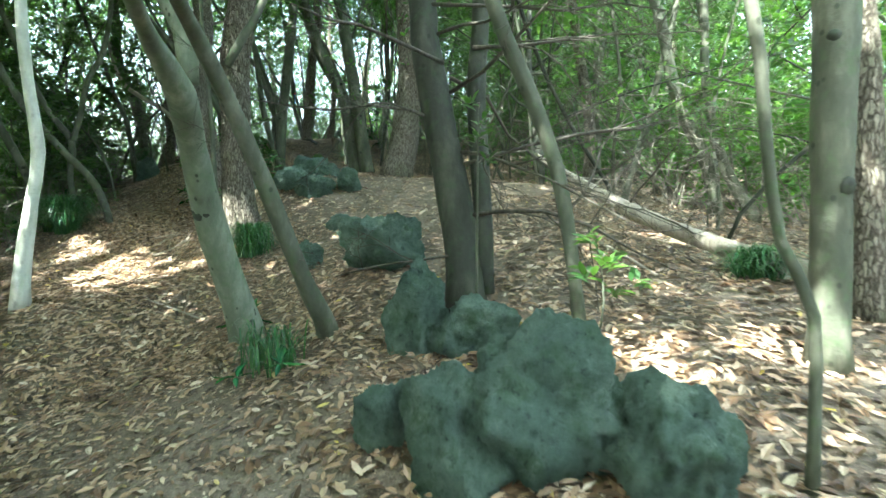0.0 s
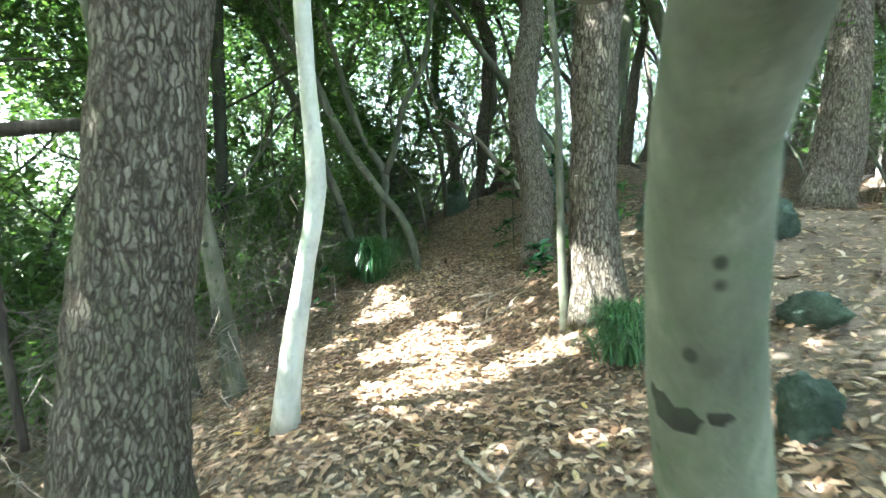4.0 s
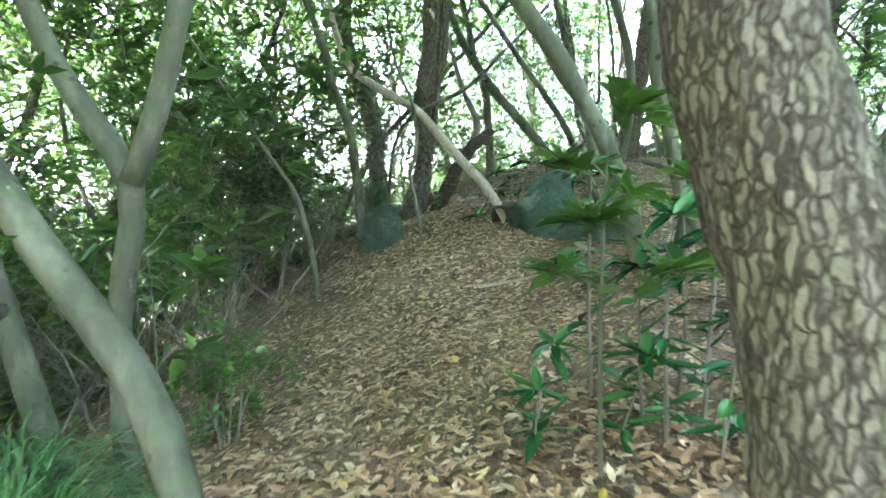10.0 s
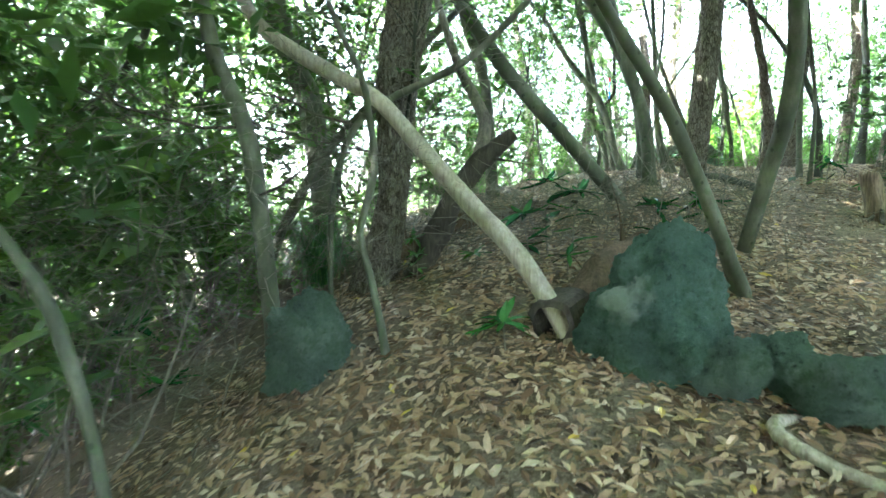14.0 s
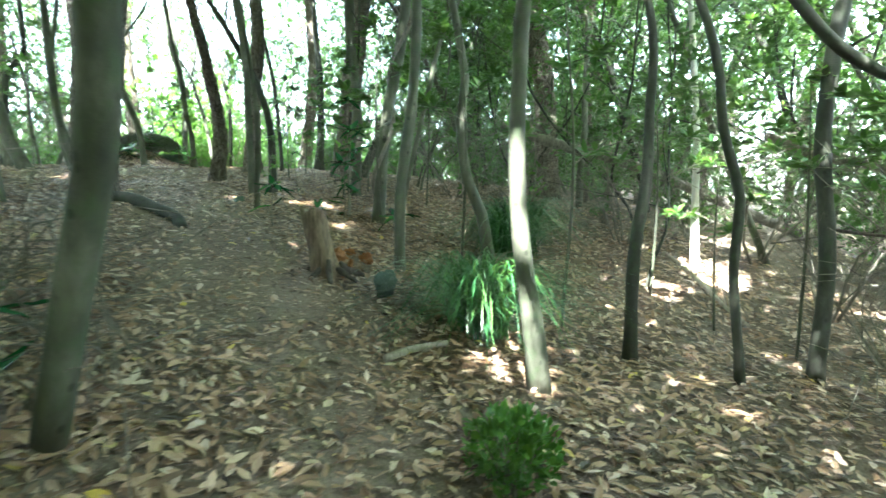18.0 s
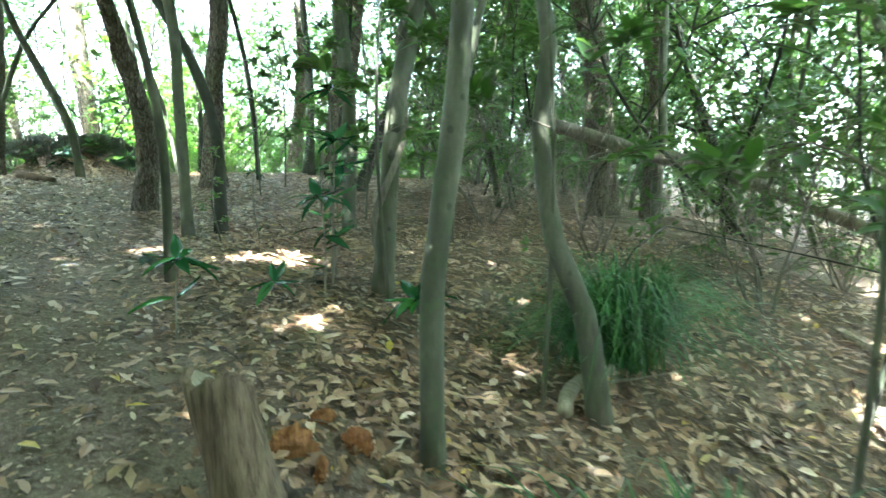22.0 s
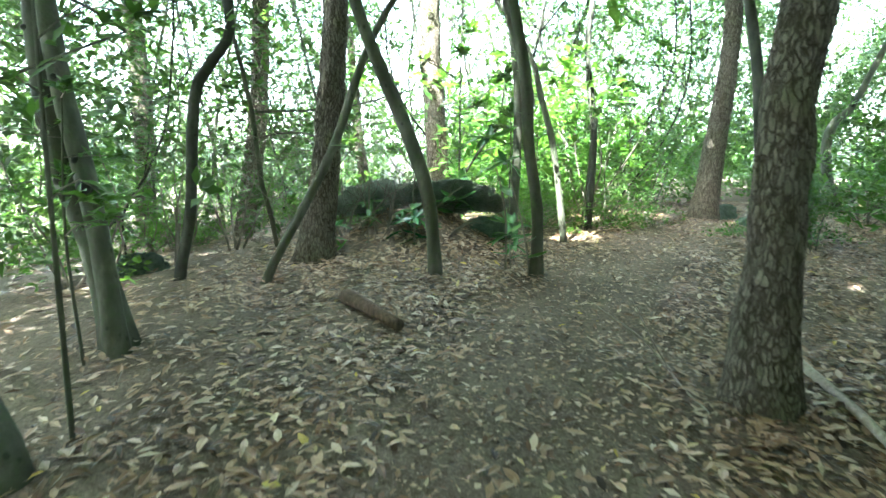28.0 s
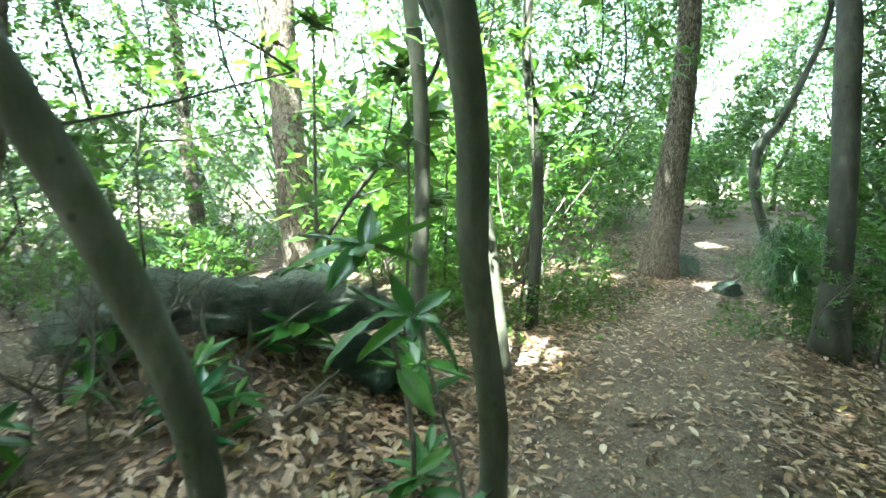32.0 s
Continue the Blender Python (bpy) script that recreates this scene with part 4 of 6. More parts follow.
tree("smooth", [(-2.29, 20.24, 3.06, 0.069), (-2.2, 20.29, 3.78, 0.066), (-2.11, 20.32, 4.38, 0.064), (-1.96, 20.33, 4.98, 0.066)], liana=True)

# ---- the woods around ----


def open_line(x, y, girth, lean, tall):
    """A wavering trunk's line from the ground up, about upright."""
    p = [np.r_[x, y, 0.0, girth]]
    d = unit(np.r_[rng.normal(0, lean, 2), 1.0])
    while p[-1][2] < tall:
        d = unit(d + np.r_[rng.normal(0, 0.16, 2), 0.06])
        p.append(np.r_[p[-1][:3] + d * 0.8, max(p[-1][3] * 0.92, 0.014)])
    return p


def wild_tree(kind, girth, lean, tall, leafy):
    """A tree of the thicket, standing at the origin, to be copied."""
    root = thing("thicket_tree", (0, 0, 0), ("slender " if girth < 0.07 else "") + "forest tree with " + WORDS[kind] + " among many others", "tree", "trees of the thicket")
    line = open_line(0, 0, girth, lean, tall)
    trunk = curve_through(line, 0.35)
    trunk[0, 2] -= 0.3
    part("trunk", mesh_of("trunk", *tube(trunk, 8), BARK[kind]), root)
    tips = [trunk[-1, :3]]
    for _ in range(8):
        k = rng.integers(len(trunk) // 5, len(trunk) - 2)
        d = unit(np.r_[rng.normal(0, 1, 2), rng.uniform(0.35, 1.3)])
        n, r = rng.uniform(0.8, 2.4), min(trunk[k, 3] * 0.55, 0.035)
        q = trunk[k, :3]
        pts = [np.r_[q, r], np.r_[q + d * n * 0.45 + rng.normal(0, 0.12, 3), r * 0.8], np.r_[q + d * n + rng.normal(0, 0.2, 3), r * 0.4]]
        tips.append(pts[-1][:3])
        part("branch", mesh_of("branch", *tube(curve_through(pts, 0.25), 5), BARK[kind]), root)
    tips = np.array(tips)
    pick = rng.integers(0, len(tips), int(280 * leafy))
    n = len(pick)
    at = tips[pick] + any_way(n) * (rng.uniform(0.1, 1.0, n) ** 0.55 * rng.uniform(0.7, 1.5, len(tips))[pick])[:, None] * [1, 1, 0.65]
    v, f = sprays(at, 7, 0.115)
    twigs = []
    for q in tips:
        forked(q, unit(rng.normal(0, 1, 3) + [0, 0, 0.3]), rng.uniform(0.7, 1.3), 0.011, 1, twigs)
    part("brush", mesh_of("brush", *joined(twigs), BARK[kind]), root)["kind"] = "stuff"
    part("crown", mesh_of("crown", v, f, LEAF), root, "airy crown of small green leaves")
    return root


def shrub(tall, spread, count, mat, words):
    """A many-stemmed bush at the origin, to be copied."""
    root = thing("understory_shrub", (0, 0, 0), words, "shrub", "shrubs of the thicket")
    ats = []
    for _ in range(7):
        d = unit(np.r_[rng.normal(0, 0.45 * spread, 2), 1.0])
        n = tall * rng.uniform(0.6, 1.0)
        pts = [np.r_[rng.normal(0, 0.08, 2), -0.1, 0.014], np.r_[d * n * 0.5 + rng.normal(0, 0.1, 3), 0.011], np.r_[d * n + rng.normal(0, 0.15, 3), 0.004]]
        line = curve_through(pts, 0.2)
        part("stem", mesh_of("stem", *tube(line, 5), TWIG), root)
        for _ in range(5):
            k = rng.integers(len(line) // 4, len(line))
            e = unit(np.r_[rng.normal(0, 1, 2), rng.uniform(-0.1, 0.8)]) * rng.uniform(0.25, 0.6) * spread
            m = max(2, count // 260)
            ats.append(line[k, :3] + e * rng.uniform(0.3, 1.0, (m, 1)) + rng.normal(0, 0.09, (m, 3)))
    v, f = sprays(np.vstack(ats), 7, 0.105)
    part("foliage", mesh_of("foliage", v, f, mat), root)
    return root


def side_of_trail(x, y):
    """Metres from the trail: negative on its left."""
    d = np.hypot(TRAIL[:, 0] - x, TRAIL[:, 1] - y)
    k = int(np.argmin(d))
    a = TRAIL[min(k + 1, len(TRAIL) - 1)] - TRAIL[max(k - 1, 0)]
    cross = a[0] * (y - TRAIL[k][1]) - a[1] * (x - TRAIL[k][0])
    return float(-d[k] if cross > 0 else d[k])


def keeps_gaps(x, y, z, reach):
    s = np.array(SUN_DIR)
    for up in (-2.5, -1.0, 0.5, 2.0, 3.5):
        v = np.array([x, y, z + up]) - GAP_POINTS[:, :3]
        d = v - (v @ s)[:, None] * s
        if np.any((np.linalg.norm(d, axis=1) < reach + GAP_POINTS[:, 3]) & (v @ s > 1)):
            return False
    return True


def scatter_far(name, words, prototypes, count, area, accept, size, mat, apart=0.6):
    """Far shrubs that nobody could count, as one mesh of leaves."""
    stock = []
    for o in prototypes:
        me = [c for c in o.children if c.name.startswith("foliage")][0].data
        v = np.empty(len(me.vertices) * 3, np.float32)
        me.vertices.foreach_get("co", v)
        v = v.reshape(-1, 4, 3)[::5]
        mid = v.mean(1, keepdims=True)
        stock.append(mid + (v - mid) * 1.9)
    out, placed, tries = [], [], 0
    while len(placed) < count and tries < count * 40:
        tries += 1
        x, y = rng.uniform(area[0], area[1]), rng.uniform(area[2], area[3])
        if not accept(x, y, side_of_trail(x, y)) or any((x - a) ** 2 + (y - b) ** 2 < apart**2 for a, b in placed):
            continue
        placed.append((x, y))
        a = rng.uniform(0, 6.28)
        turn = np.array([[math.cos(a), math.sin(a), 0], [-math.sin(a), math.cos(a), 0], [0, 0, 1]])
        out.append(stock[rng.integers(0, len(stock))] @ turn * rng.uniform(*size) + [x, y, ground_z(x, y)])
    v = np.vstack(out)
    k = np.arange(len(v))[:, None] * 4
    me = mesh_of(name, v.reshape(-1, 3), np.concatenate([k + [0, 2, 1], k + [0, 3, 2]]), mat)
    return tagged(new(name, me), words, "shrubs", kind="stuff")


def scatter(prototypes, count, area, accept, lift=0.0, size=(0.8, 1.2), apart=0.8):
    """Copies of the prototypes at chance places of an area that suit; the prototypes themselves take the first places."""
    placed, spare, tries = [], list(prototypes), 0
    while len(placed) < count and tries < count * 40:
        tries += 1
        x, y = rng.uniform(area[0], area[1]), rng.uniform(area[2], area[3])
        if not accept(x, y, side_of_trail(x, y)) or any((x - a) ** 2 + (y - b) ** 2 < apart**2 for a, b in placed):
            continue
        if any((x - a) ** 2 + (y - b) ** 2 < (g + 0.35) ** 2 for a, b, g in TRUNKS):
            continue
        placed.append((x, y))
        m = pose(x, y, ground_z(x, y) + lift, 0, 0, rng.uniform(0, 360)) @ Matrix.Scale(rng.uniform(*size), 4)
        if spare:
            spare.pop().matrix_basis = m
        else:
            copy_thing(prototypes[rng.integers(0, len(prototypes))], m)
    return placed


def wood_at(x, y, s):
    """Where the thicket's trees may stand."""
    if not keeps_gaps(x, y, ground_z(x, y) + 5.2, 1.45):
        return False
    if y < 14 and s < 0:
        return s < -3.0
    if y < 14:
        return s > 4.2 and not (0 < x < 5 and y < 9)
    if y > 30 and -2 < s < 2.2 and y < 41:
        return False
    if y > 27 and s < 0 and rng.random() < 0.75:
        return False
    if x < -6.5 and y > 20:
        return rng.random() < 0.4 and s < -4.5
    if y > 29:
        return s > 2.6 or s < -4.4
    return s > 4.6 or s < -4.4


def scrub_left(x, y, s):
    return s < -2.9 and not (x > -10.5 and y > 9.5) and keeps_gaps(x, y, ground_z(x, y) + 2.0, 0.5)


kinds = [("smooth", 0.05, 0.2, 6, 1.0), ("smooth", 0.07, 0.3, 7, 1.1), ("dark", 0.06, 0.25, 6.5, 1.0), ("smooth", 0.035, 0.2, 5.5, 0.9),
         ("dark", 0.09, 0.15, 8, 1.2), ("pine", 0.12, 0.1, 9, 1.1), ("smooth", 0.03, 0.35, 5, 0.8), ("smooth", 0.08, 0.4, 7, 1.1)]
# The area reaches behind the start: unseen trees added there shade the ground.
scatter([wild_tree(*k) for k in kinds], 205, (-17, 13, -11, 46), wood_at, size=(0.85, 1.2), apart=1.0)
poles = [wild_tree("smooth", 0.024, 0.3, 4.5, 0.4), wild_tree("smooth", 0.03, 0.45, 5, 0.35), wild_tree("dark", 0.02, 0.35, 4, 0.35)]
scatter(poles, 36, (-12, -6, 14, 34), lambda x, y, s: s < -3.9 and not (x > -7.5 and y < 18), size=(0.8, 1.2), apart=0.6)
scatter([copy_thing(o, Matrix()) for o in poles], 34, (-3, 6, 5, 40), lambda x, y, s: 3.0 < s < 7 and (y > 17 or s > 4) and keeps_gaps(x, y, ground_z(x, y) + 3, 0.4), size=(0.8, 1.2), apart=0.6)
scatter([copy_thing(o, Matrix()) for o in poles], 22, (-5, 0, 31, 38), lambda x, y, s: s < -2, size=(0.8, 1.2), apart=0.5)
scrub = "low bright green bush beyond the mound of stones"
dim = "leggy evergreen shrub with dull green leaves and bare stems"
lit = "shrub with leaves coloured bright green as if the sun lit them"
# Sunlight is put into the leaf colour: lit shrubs brighter, dim ones duller.
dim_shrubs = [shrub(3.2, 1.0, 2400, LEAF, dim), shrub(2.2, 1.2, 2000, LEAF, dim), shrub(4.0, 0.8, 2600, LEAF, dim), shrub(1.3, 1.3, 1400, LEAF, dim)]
lit_shrubs = [shrub(2.6, 1.0, 2000, YOUNG_LIT, lit), shrub(1.6, 1.2, 1600, YOUNG_LIT, lit), shrub(0.8, 1.3, 900, YOUNG_LIT, lit)]
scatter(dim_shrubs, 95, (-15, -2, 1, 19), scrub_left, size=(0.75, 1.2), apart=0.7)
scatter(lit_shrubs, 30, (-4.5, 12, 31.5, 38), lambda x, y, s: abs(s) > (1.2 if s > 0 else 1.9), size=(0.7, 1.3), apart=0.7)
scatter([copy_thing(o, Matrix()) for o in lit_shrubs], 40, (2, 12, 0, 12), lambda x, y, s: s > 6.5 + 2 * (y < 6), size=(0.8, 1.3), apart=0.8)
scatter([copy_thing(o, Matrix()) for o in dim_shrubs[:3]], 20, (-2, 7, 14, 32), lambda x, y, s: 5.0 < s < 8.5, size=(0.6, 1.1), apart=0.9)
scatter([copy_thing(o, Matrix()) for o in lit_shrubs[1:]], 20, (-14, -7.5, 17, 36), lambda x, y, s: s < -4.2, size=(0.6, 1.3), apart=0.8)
low_shrubs = [shrub(1.2, 1.2, 1500, YOUNG_LIT, scrub), shrub(0.8, 1.4, 1300, YOUNG_LIT, scrub)]
scatter(low_shrubs, 34, (-8.5, -1.6, 30.2, 36), lambda x, y, s: s < -1.7, size=(0.6, 1.1), apart=0.55)
green = "dense bright green undergrowth of the far woods"
scatter_far("far_undergrowth", green, lit_shrubs, 210, (-4, 18, 31, 52), lambda x, y, s: abs(s) > (1.4 if s > 0 else 2.6) or y > 44, (0.7, 1.5), YOUNG_LIT)
scatter_far("far_undergrowth", "dense dull green undergrowth of the shaded woods", dim_shrubs, 80, (0, 16, 8, 46), lambda x, y, s: s > 7.5 - 4 * (y > 28), (0.7, 1.2), FAR)
scatter_far("far_undergrowth", "dense dark green undergrowth falling away down the slope", dim_shrubs, 110, (-22, -8.5, 0, 20), lambda x, y, s: s < -4, (0.9, 1.7), FAR)
scatter_far("far_undergrowth", "low dull green undergrowth at the brink of the slope", dim_shrubs, 120, (-20, -6, 26.5, 47), lambda x, y, s: s < -4, (0.45, 1.1), FAR)
# Added behind the camera's start, out of view, only to hold light back.
scatter_far("far_undergrowth", "unseen undergrowth added behind the start to cut the light", dim_shrubs, 90, (-12, 12, -13, -4.5), lambda x, y, s: True, (1.0, 1.8), FAR)
scatter_far("far_undergrowth", green, lit_shrubs, 70, (5, 17, -4, 16), lambda x, y, s: s > 8, (0.9, 1.5), YOUNG_LIT)

# A leaf layer added over the crowns that can be told apart, mostly out of view, shifted sunward to shade the path, open
# where the sun comes through.
n = 185000
q = TRAIL[rng.integers(0, len(TRAIL), n)] + rng.normal(0, 5.8, (n, 2)) - np.array([3.6, 4.0])
h = rng.uniform(6.8, 10.0, n)
p = np.c_[q, smooth_height(q[:, 0], q[:, 1]) + h]
p = p[shaded(p) & (q[:, 1] < 38) & ~((q[:, 0] > 0.5) & (q[:, 1] > -4) & (q[:, 1] < 10) & (rng.random(n) < 0.85))]
# Extra patches of the layer, to block sun that still leaks through.
for x0, x1, y0, y1, n in ((-12, -6.5, 6, 14.5, 16000), (-7, -3, -5, 0.5, 12000), (-10, -6, 15, 22, 9000), (-10, -5, 21, 30, 12000)):
    q = np.c_[rng.uniform(x0, x1, n), rng.uniform(y0, y1, n)]
    q = np.c_[q, smooth_height(q[:, 0], q[:, 1]) + rng.uniform(7.0, 10.0, n)]
    p = np.vstack([p, q[shaded(q)]])
n = len(p)
v, f = small_leaves(p, any_way(n, 0.3), rng.normal(0, 0.4, (n, 3)) + np.array(SUN_DIR), rng.uniform(0.22, 0.36, n), rng.uniform(0.11, 0.17, n))
tagged(new("upper_canopy", mesh_of("upper_canopy", v, f, LEAF)), "added leaf layer, mostly out of view, that shades the path", "foliage", kind="stuff")

# The far woods: past the trees that can be told apart.
n = 60000
a = rng.uniform(0, 2 * np.pi, n)
d = rng.uniform(1.0, 2.1, n)
x, y = -2 + 17 * d * np.cos(a), 18 + 29 * d * np.sin(a)
h = rng.uniform(0, 1, n) ** 0.8 * 9.5
clump = np.sin(x * 0.9 + 2 * np.sin(y * 0.5)) + np.sin(y * 0.8 + 1.7 * np.sin(x * 0.6) + h * 0.7)
keep = (clump > 0.0) & ((x > -2) | (rng.random(n) < 0.5) | (y < 17))
keep &= shaded(np.c_[x, y, smooth_height(x, y) + h])
x, y, h = x[keep], y[keep], h[keep]
n = len(x)
v, f = sprays(np.c_[x, y, smooth_height(x, y) + h], 6, 0.25)
woods = new("far_foliage", mesh_of("far_foliage", v, f, FAR))
tagged(woods, "dense green foliage of the far woods", "foliage", kind="stuff")
for words, count, (x0, x1, y0, y1), (lo, hi), side, size in (
        ("dark leafy branches of the wood down the slope", 52000, (-15, -8.8, 1, 18.5), (1.2, 8.0), -4.2, 0.14),
        ("dark leafy branches deep in the wood down the slope", 30000, (-24, -13, 0, 26), (0.5, 9.0), -4.2, 0.24),
        ("leafy branches of the wood along the ridge", 22000, (-22, -8, 18, 31), (1.6, 8.0), -4.6, 0.15),
        ("leafy branches against the sky at the brink of the slope", 24000, (-15, -5.2, 27.5, 42), (1.2, 8.0), -3.4, 0.14),
        ("dim leafy branches of the thicket beside the path", 44000, (-1.0, 9, 11.5, 31), (1.3, 8.0), 3.9, 0.14),
        ("dim leafy branches deep in the thicket", 24000, (7, 17, 10, 34), (0.5, 9.0), 3.9, 0.24),
        ("leafy branches high along the ridge", 15000, (-9, -0.5, 21, 36), (3.4, 8.0), 2.4, 0.12),
        ("leafy branches closing the view past the bend", 30000, (2.5, 13, 31.5, 43), (0.8, 6.5), 1.7, 0.15),
        ("leafy branches low at the brink of the slope", 12000, (-15, -6, 29, 43), (0.8, 6.0), -3.6, 0.14),
        ("leafy branches overhanging the side of the path", 9000, (0.8, 6, 26, 33.5), (2.2, 6.5), 2.3, 0.13),
        ("leafy branches of the wood ahead", 56000, (0.5, 16, 31, 48), (1.2, 9.0), 2.0, 0.16)):
    x, y, h = rng.uniform(x0, x1, count), rng.uniform(y0, y1, count), rng.uniform(lo, hi, count)
    keep = np.sin(x * 1.7 + 2 * np.sin(y * 1.1 + h)) + np.sin(y * 1.5 + 1.7 * np.sin(x * 1.2) + h * 1.6) > 0.25
    keep &= shaded(np.c_[x, y, smooth_height(x, y) + h]) & (off_trail(x, y) > abs(side) - 1.8 * np.clip((h - 4.5) / 3, 0, 1))
    x, y, h = x[keep], y[keep], h[keep]
    n = len(x)
    v, f = sprays(np.c_[x, y, smooth_height(x, y) + h], 6, size)
    tagged(new("mid_foliage", mesh_of("mid_foliage", v, f, FAR)), words, "foliage", kind="stuff")
pieces = []
for _ in range(260):
    q = rng.uniform(0, 2 * np.pi)
    r = rng.uniform(1.0, 1.7)
    x0, y0 = -2 + 17 * r * np.cos(q), 18 + 29 * r * np.sin(q)
    line = np.array(open_line(x0, y0, rng.uniform(0.05, 0.14), 0.2, rng.uniform(6, 9)))
    line[:, 2] += float(smooth_height(x0, y0)) - 0.2
    pieces.append(tube(line, 6))
tagged(new("far_trunks", mesh_of("far_trunks", *joined(pieces), SMOOTH)), "many thin trunks of the far woods", "trees", kind="stuff")

# ---- rocks, logs, roots ----


def boulder(at, size, turn=0.0, seed=0.0, rough=0.22, words="rounded boulder grown over with green moss and lichen", mat=ROCK, name="boulder", sink=0.3, sharp=0.0, tilt=0.0, taper=0.0, faces=22):
    """A rock of a given width, depth and height, partly sunk into the ground."""
    bm = bmesh.new()
    bmesh.ops.create_icosphere(bm, subdivisions=6 if max(size) > 0.83 else 5 if max(size) > 0.3 else 4, radius=1.0)
    dice = random.Random(seed)
    planes = [(Vector((dice.gauss(0, 1), dice.gauss(0, 1), dice.gauss(0, 1))).normalized(), dice.uniform(0.8, 1.0)) for _ in range(faces)]
    for v in bm.verts:
        q = v.co.copy()
        s = Vector((seed * 3.1, seed, -seed))
        k = 2.0
        for w, c in planes:
            g = q.dot(w)
            if g > 0.05:
                k = min(k, c / g)
        k = min(k, 1.25) + rough * noise.noise(q * 1.3 + s) + 0.6 * rough * noise.noise(q * 3.1 + s) + 0.4 * rough * noise.noise(q * 7.0 + s) - 0.7 * rough * abs(noise.noise(q * 6.0 - s)) + 0.5 * rough * abs(noise.noise(q * 12.0 + s)) + 0.38 * rough * noise.noise(q * 24.0 + s) + 0.26 * rough * noise.noise(q * 48.0 + s)
        if sharp:
            d = noise.voronoi(q * 1.5 + s)[0]
            k -= sharp * (1 - min(1.0, (d[1] - d[0]) * 3.0)) * 0.5 + sharp * 0.4 * (d[0] - 0.4)
        p = q * k
        p.x *= 1 - taper * (q.z + 0.4)
        p.y *= 1 - taper * (q.z + 0.4)
        box = max(abs(q.x), abs(q.y), abs(q.z))
        p *= 1 + 0.12 * (1 / max(box, 0.6) - 1)
        v.co = Vector((p.x * size[0] / 2, p.y * size[1] / 2, p.z * size[2] / 2))
    me = bpy.data.meshes.new(name)
    bm.to_mesh(me)
    bm.free()
    for poly in me.polygons:
        poly.use_smooth = True
    me.materials.append(mat)
    ob = new(name, me)
    x, y = at[:2]
    z = at[2] if len(at) > 2 else ground_z(x, y) + size[2] * (0.5 - sink)
    ob.matrix_world = pose(x, y, z, tilt, 0, turn)
    return tagged(ob, words, "rock")


def log(name, points, mat, words, sides=12, bumps=0.12, category="log", stubs=0):
    """A fallen or leaning piece of timber along rows of x, y, z, radius, with broken-off side twigs."""
    base = np.array(points[0][:3], float)
    line = curve_through(points, 0.08)
    line[:, :3] -= base
    root = thing(name, base, words, category)
    part("stem", mesh_of("stem", *tube(line, sides, bumps, base[0] * 3), mat), root)
    for _ in range(stubs):
        k = rng.integers(2, len(line) - 1)
        d = any_way(1, 0.8)[0]
        n = rng.uniform(0.15, 0.7)
        pts = [np.r_[line[k, :3], line[k, 3] * 0.35], np.r_[line[k, :3] + d * n * 0.5 + rng.normal(0, 0.04, 3), 0.006], np.r_[line[k, :3] + d * n + [0, 0, 0.05], 0.002]]
        part("twig", mesh_of("twig", *tube(curve_through(pts, 0.08), 5), mat), root)
    return root


def stick(a, b, r, mat=DEAD, words="dry fallen stick lying on the leaf litter"):
    """A stick lying on the ground from a to b."""
    s = np.linspace(0, 1, 5)
    bow = rng.normal(0, 0.03)
    xs, ys = a[0] + (b[0] - a[0]) * s + bow * np.sin(s * 3.1), a[1] + (b[1] - a[1]) * s - bow * np.sin(s * 3.1)
    return log("fallen_stick", [(u, w, ground_z(u, w) + r * 0.8 + 0.01, r * (1 - 0.35 * t)) for u, w, t in zip(xs, ys, s)], mat, words, 8, 0.15, "stick", 2 if r < 0.025 else 1)


lump = "rounded boulder grown over with green moss and lichen"
boulder((-5.68, 15.0, 2.34), (0.84, 0.72, 0.78), 20, 7.0, 0.12, "big angular blue-green boulder with a white lichen patch", BLUE_ROCK, sharp=0.16, taper=0.2, faces=12)
for n, (x, y, w, h) in enumerate([(0.45, 2.22, 0.66, 0.62), (0.86, 1.95, 0.5, 0.46), (-0.27, 2.38, 0.25, 0.36), (0.05, 2.12, 0.42, 0.48), (-0.15, 3.28, 0.32, 0.6), (0.2, 3.25, 0.44, 0.32),
                                  (-0.5, 5.0, 0.68, 0.55), (-2.26, 9.7, 0.56, 0.5), (-1.35, 5.65, 0.25, 0.32), (-1.23, 6.8, 0.32, 0.26), (-2.29, 8.5, 0.5, 0.36), (-1.4, 8.36, 0.36, 0.38)]):
    boulder((x, y), (w * 1.06, w * 0.95, h), n * 37, n * 1.7, 0.19, lump + " in a row", sink=0.25, sharp=0.1, faces=15)
for n, (x, y, w, h) in enumerate([(-2.1, 9.45, 0.78, 0.5), (-1.9, 8.3, 0.58, 0.4), (-3.4, 10.75, 0.8, 0.62), (-3.72, 10.55, 0.55, 0.5)]):
    boulder((x, y), (w, w, h), n * 50, 20 + n * 1.3, 0.22, "flat-topped grey-green boulder in the bank", sink=0.42)
for n, (x, y, w, h) in enumerate([(-5.35, 14.7, 0.33, 0.36), (-5.1, 14.95, 0.34, 0.28), (-4.94, 14.66, 0.58, 0.34)]):
    boulder((x, y), (w, w * 0.8, h), n * 70, 30 + n, 0.18, "low rounded stone beside the big boulder", sink=0.22)
boulder((-7.75, 14.75), (0.5, 0.55, 0.66), 15, 41, 0.3, "moss-topped rock on the edge of the slope", sink=0.25)
slab = "flat lichen-grey slab lying on a mound of stones"
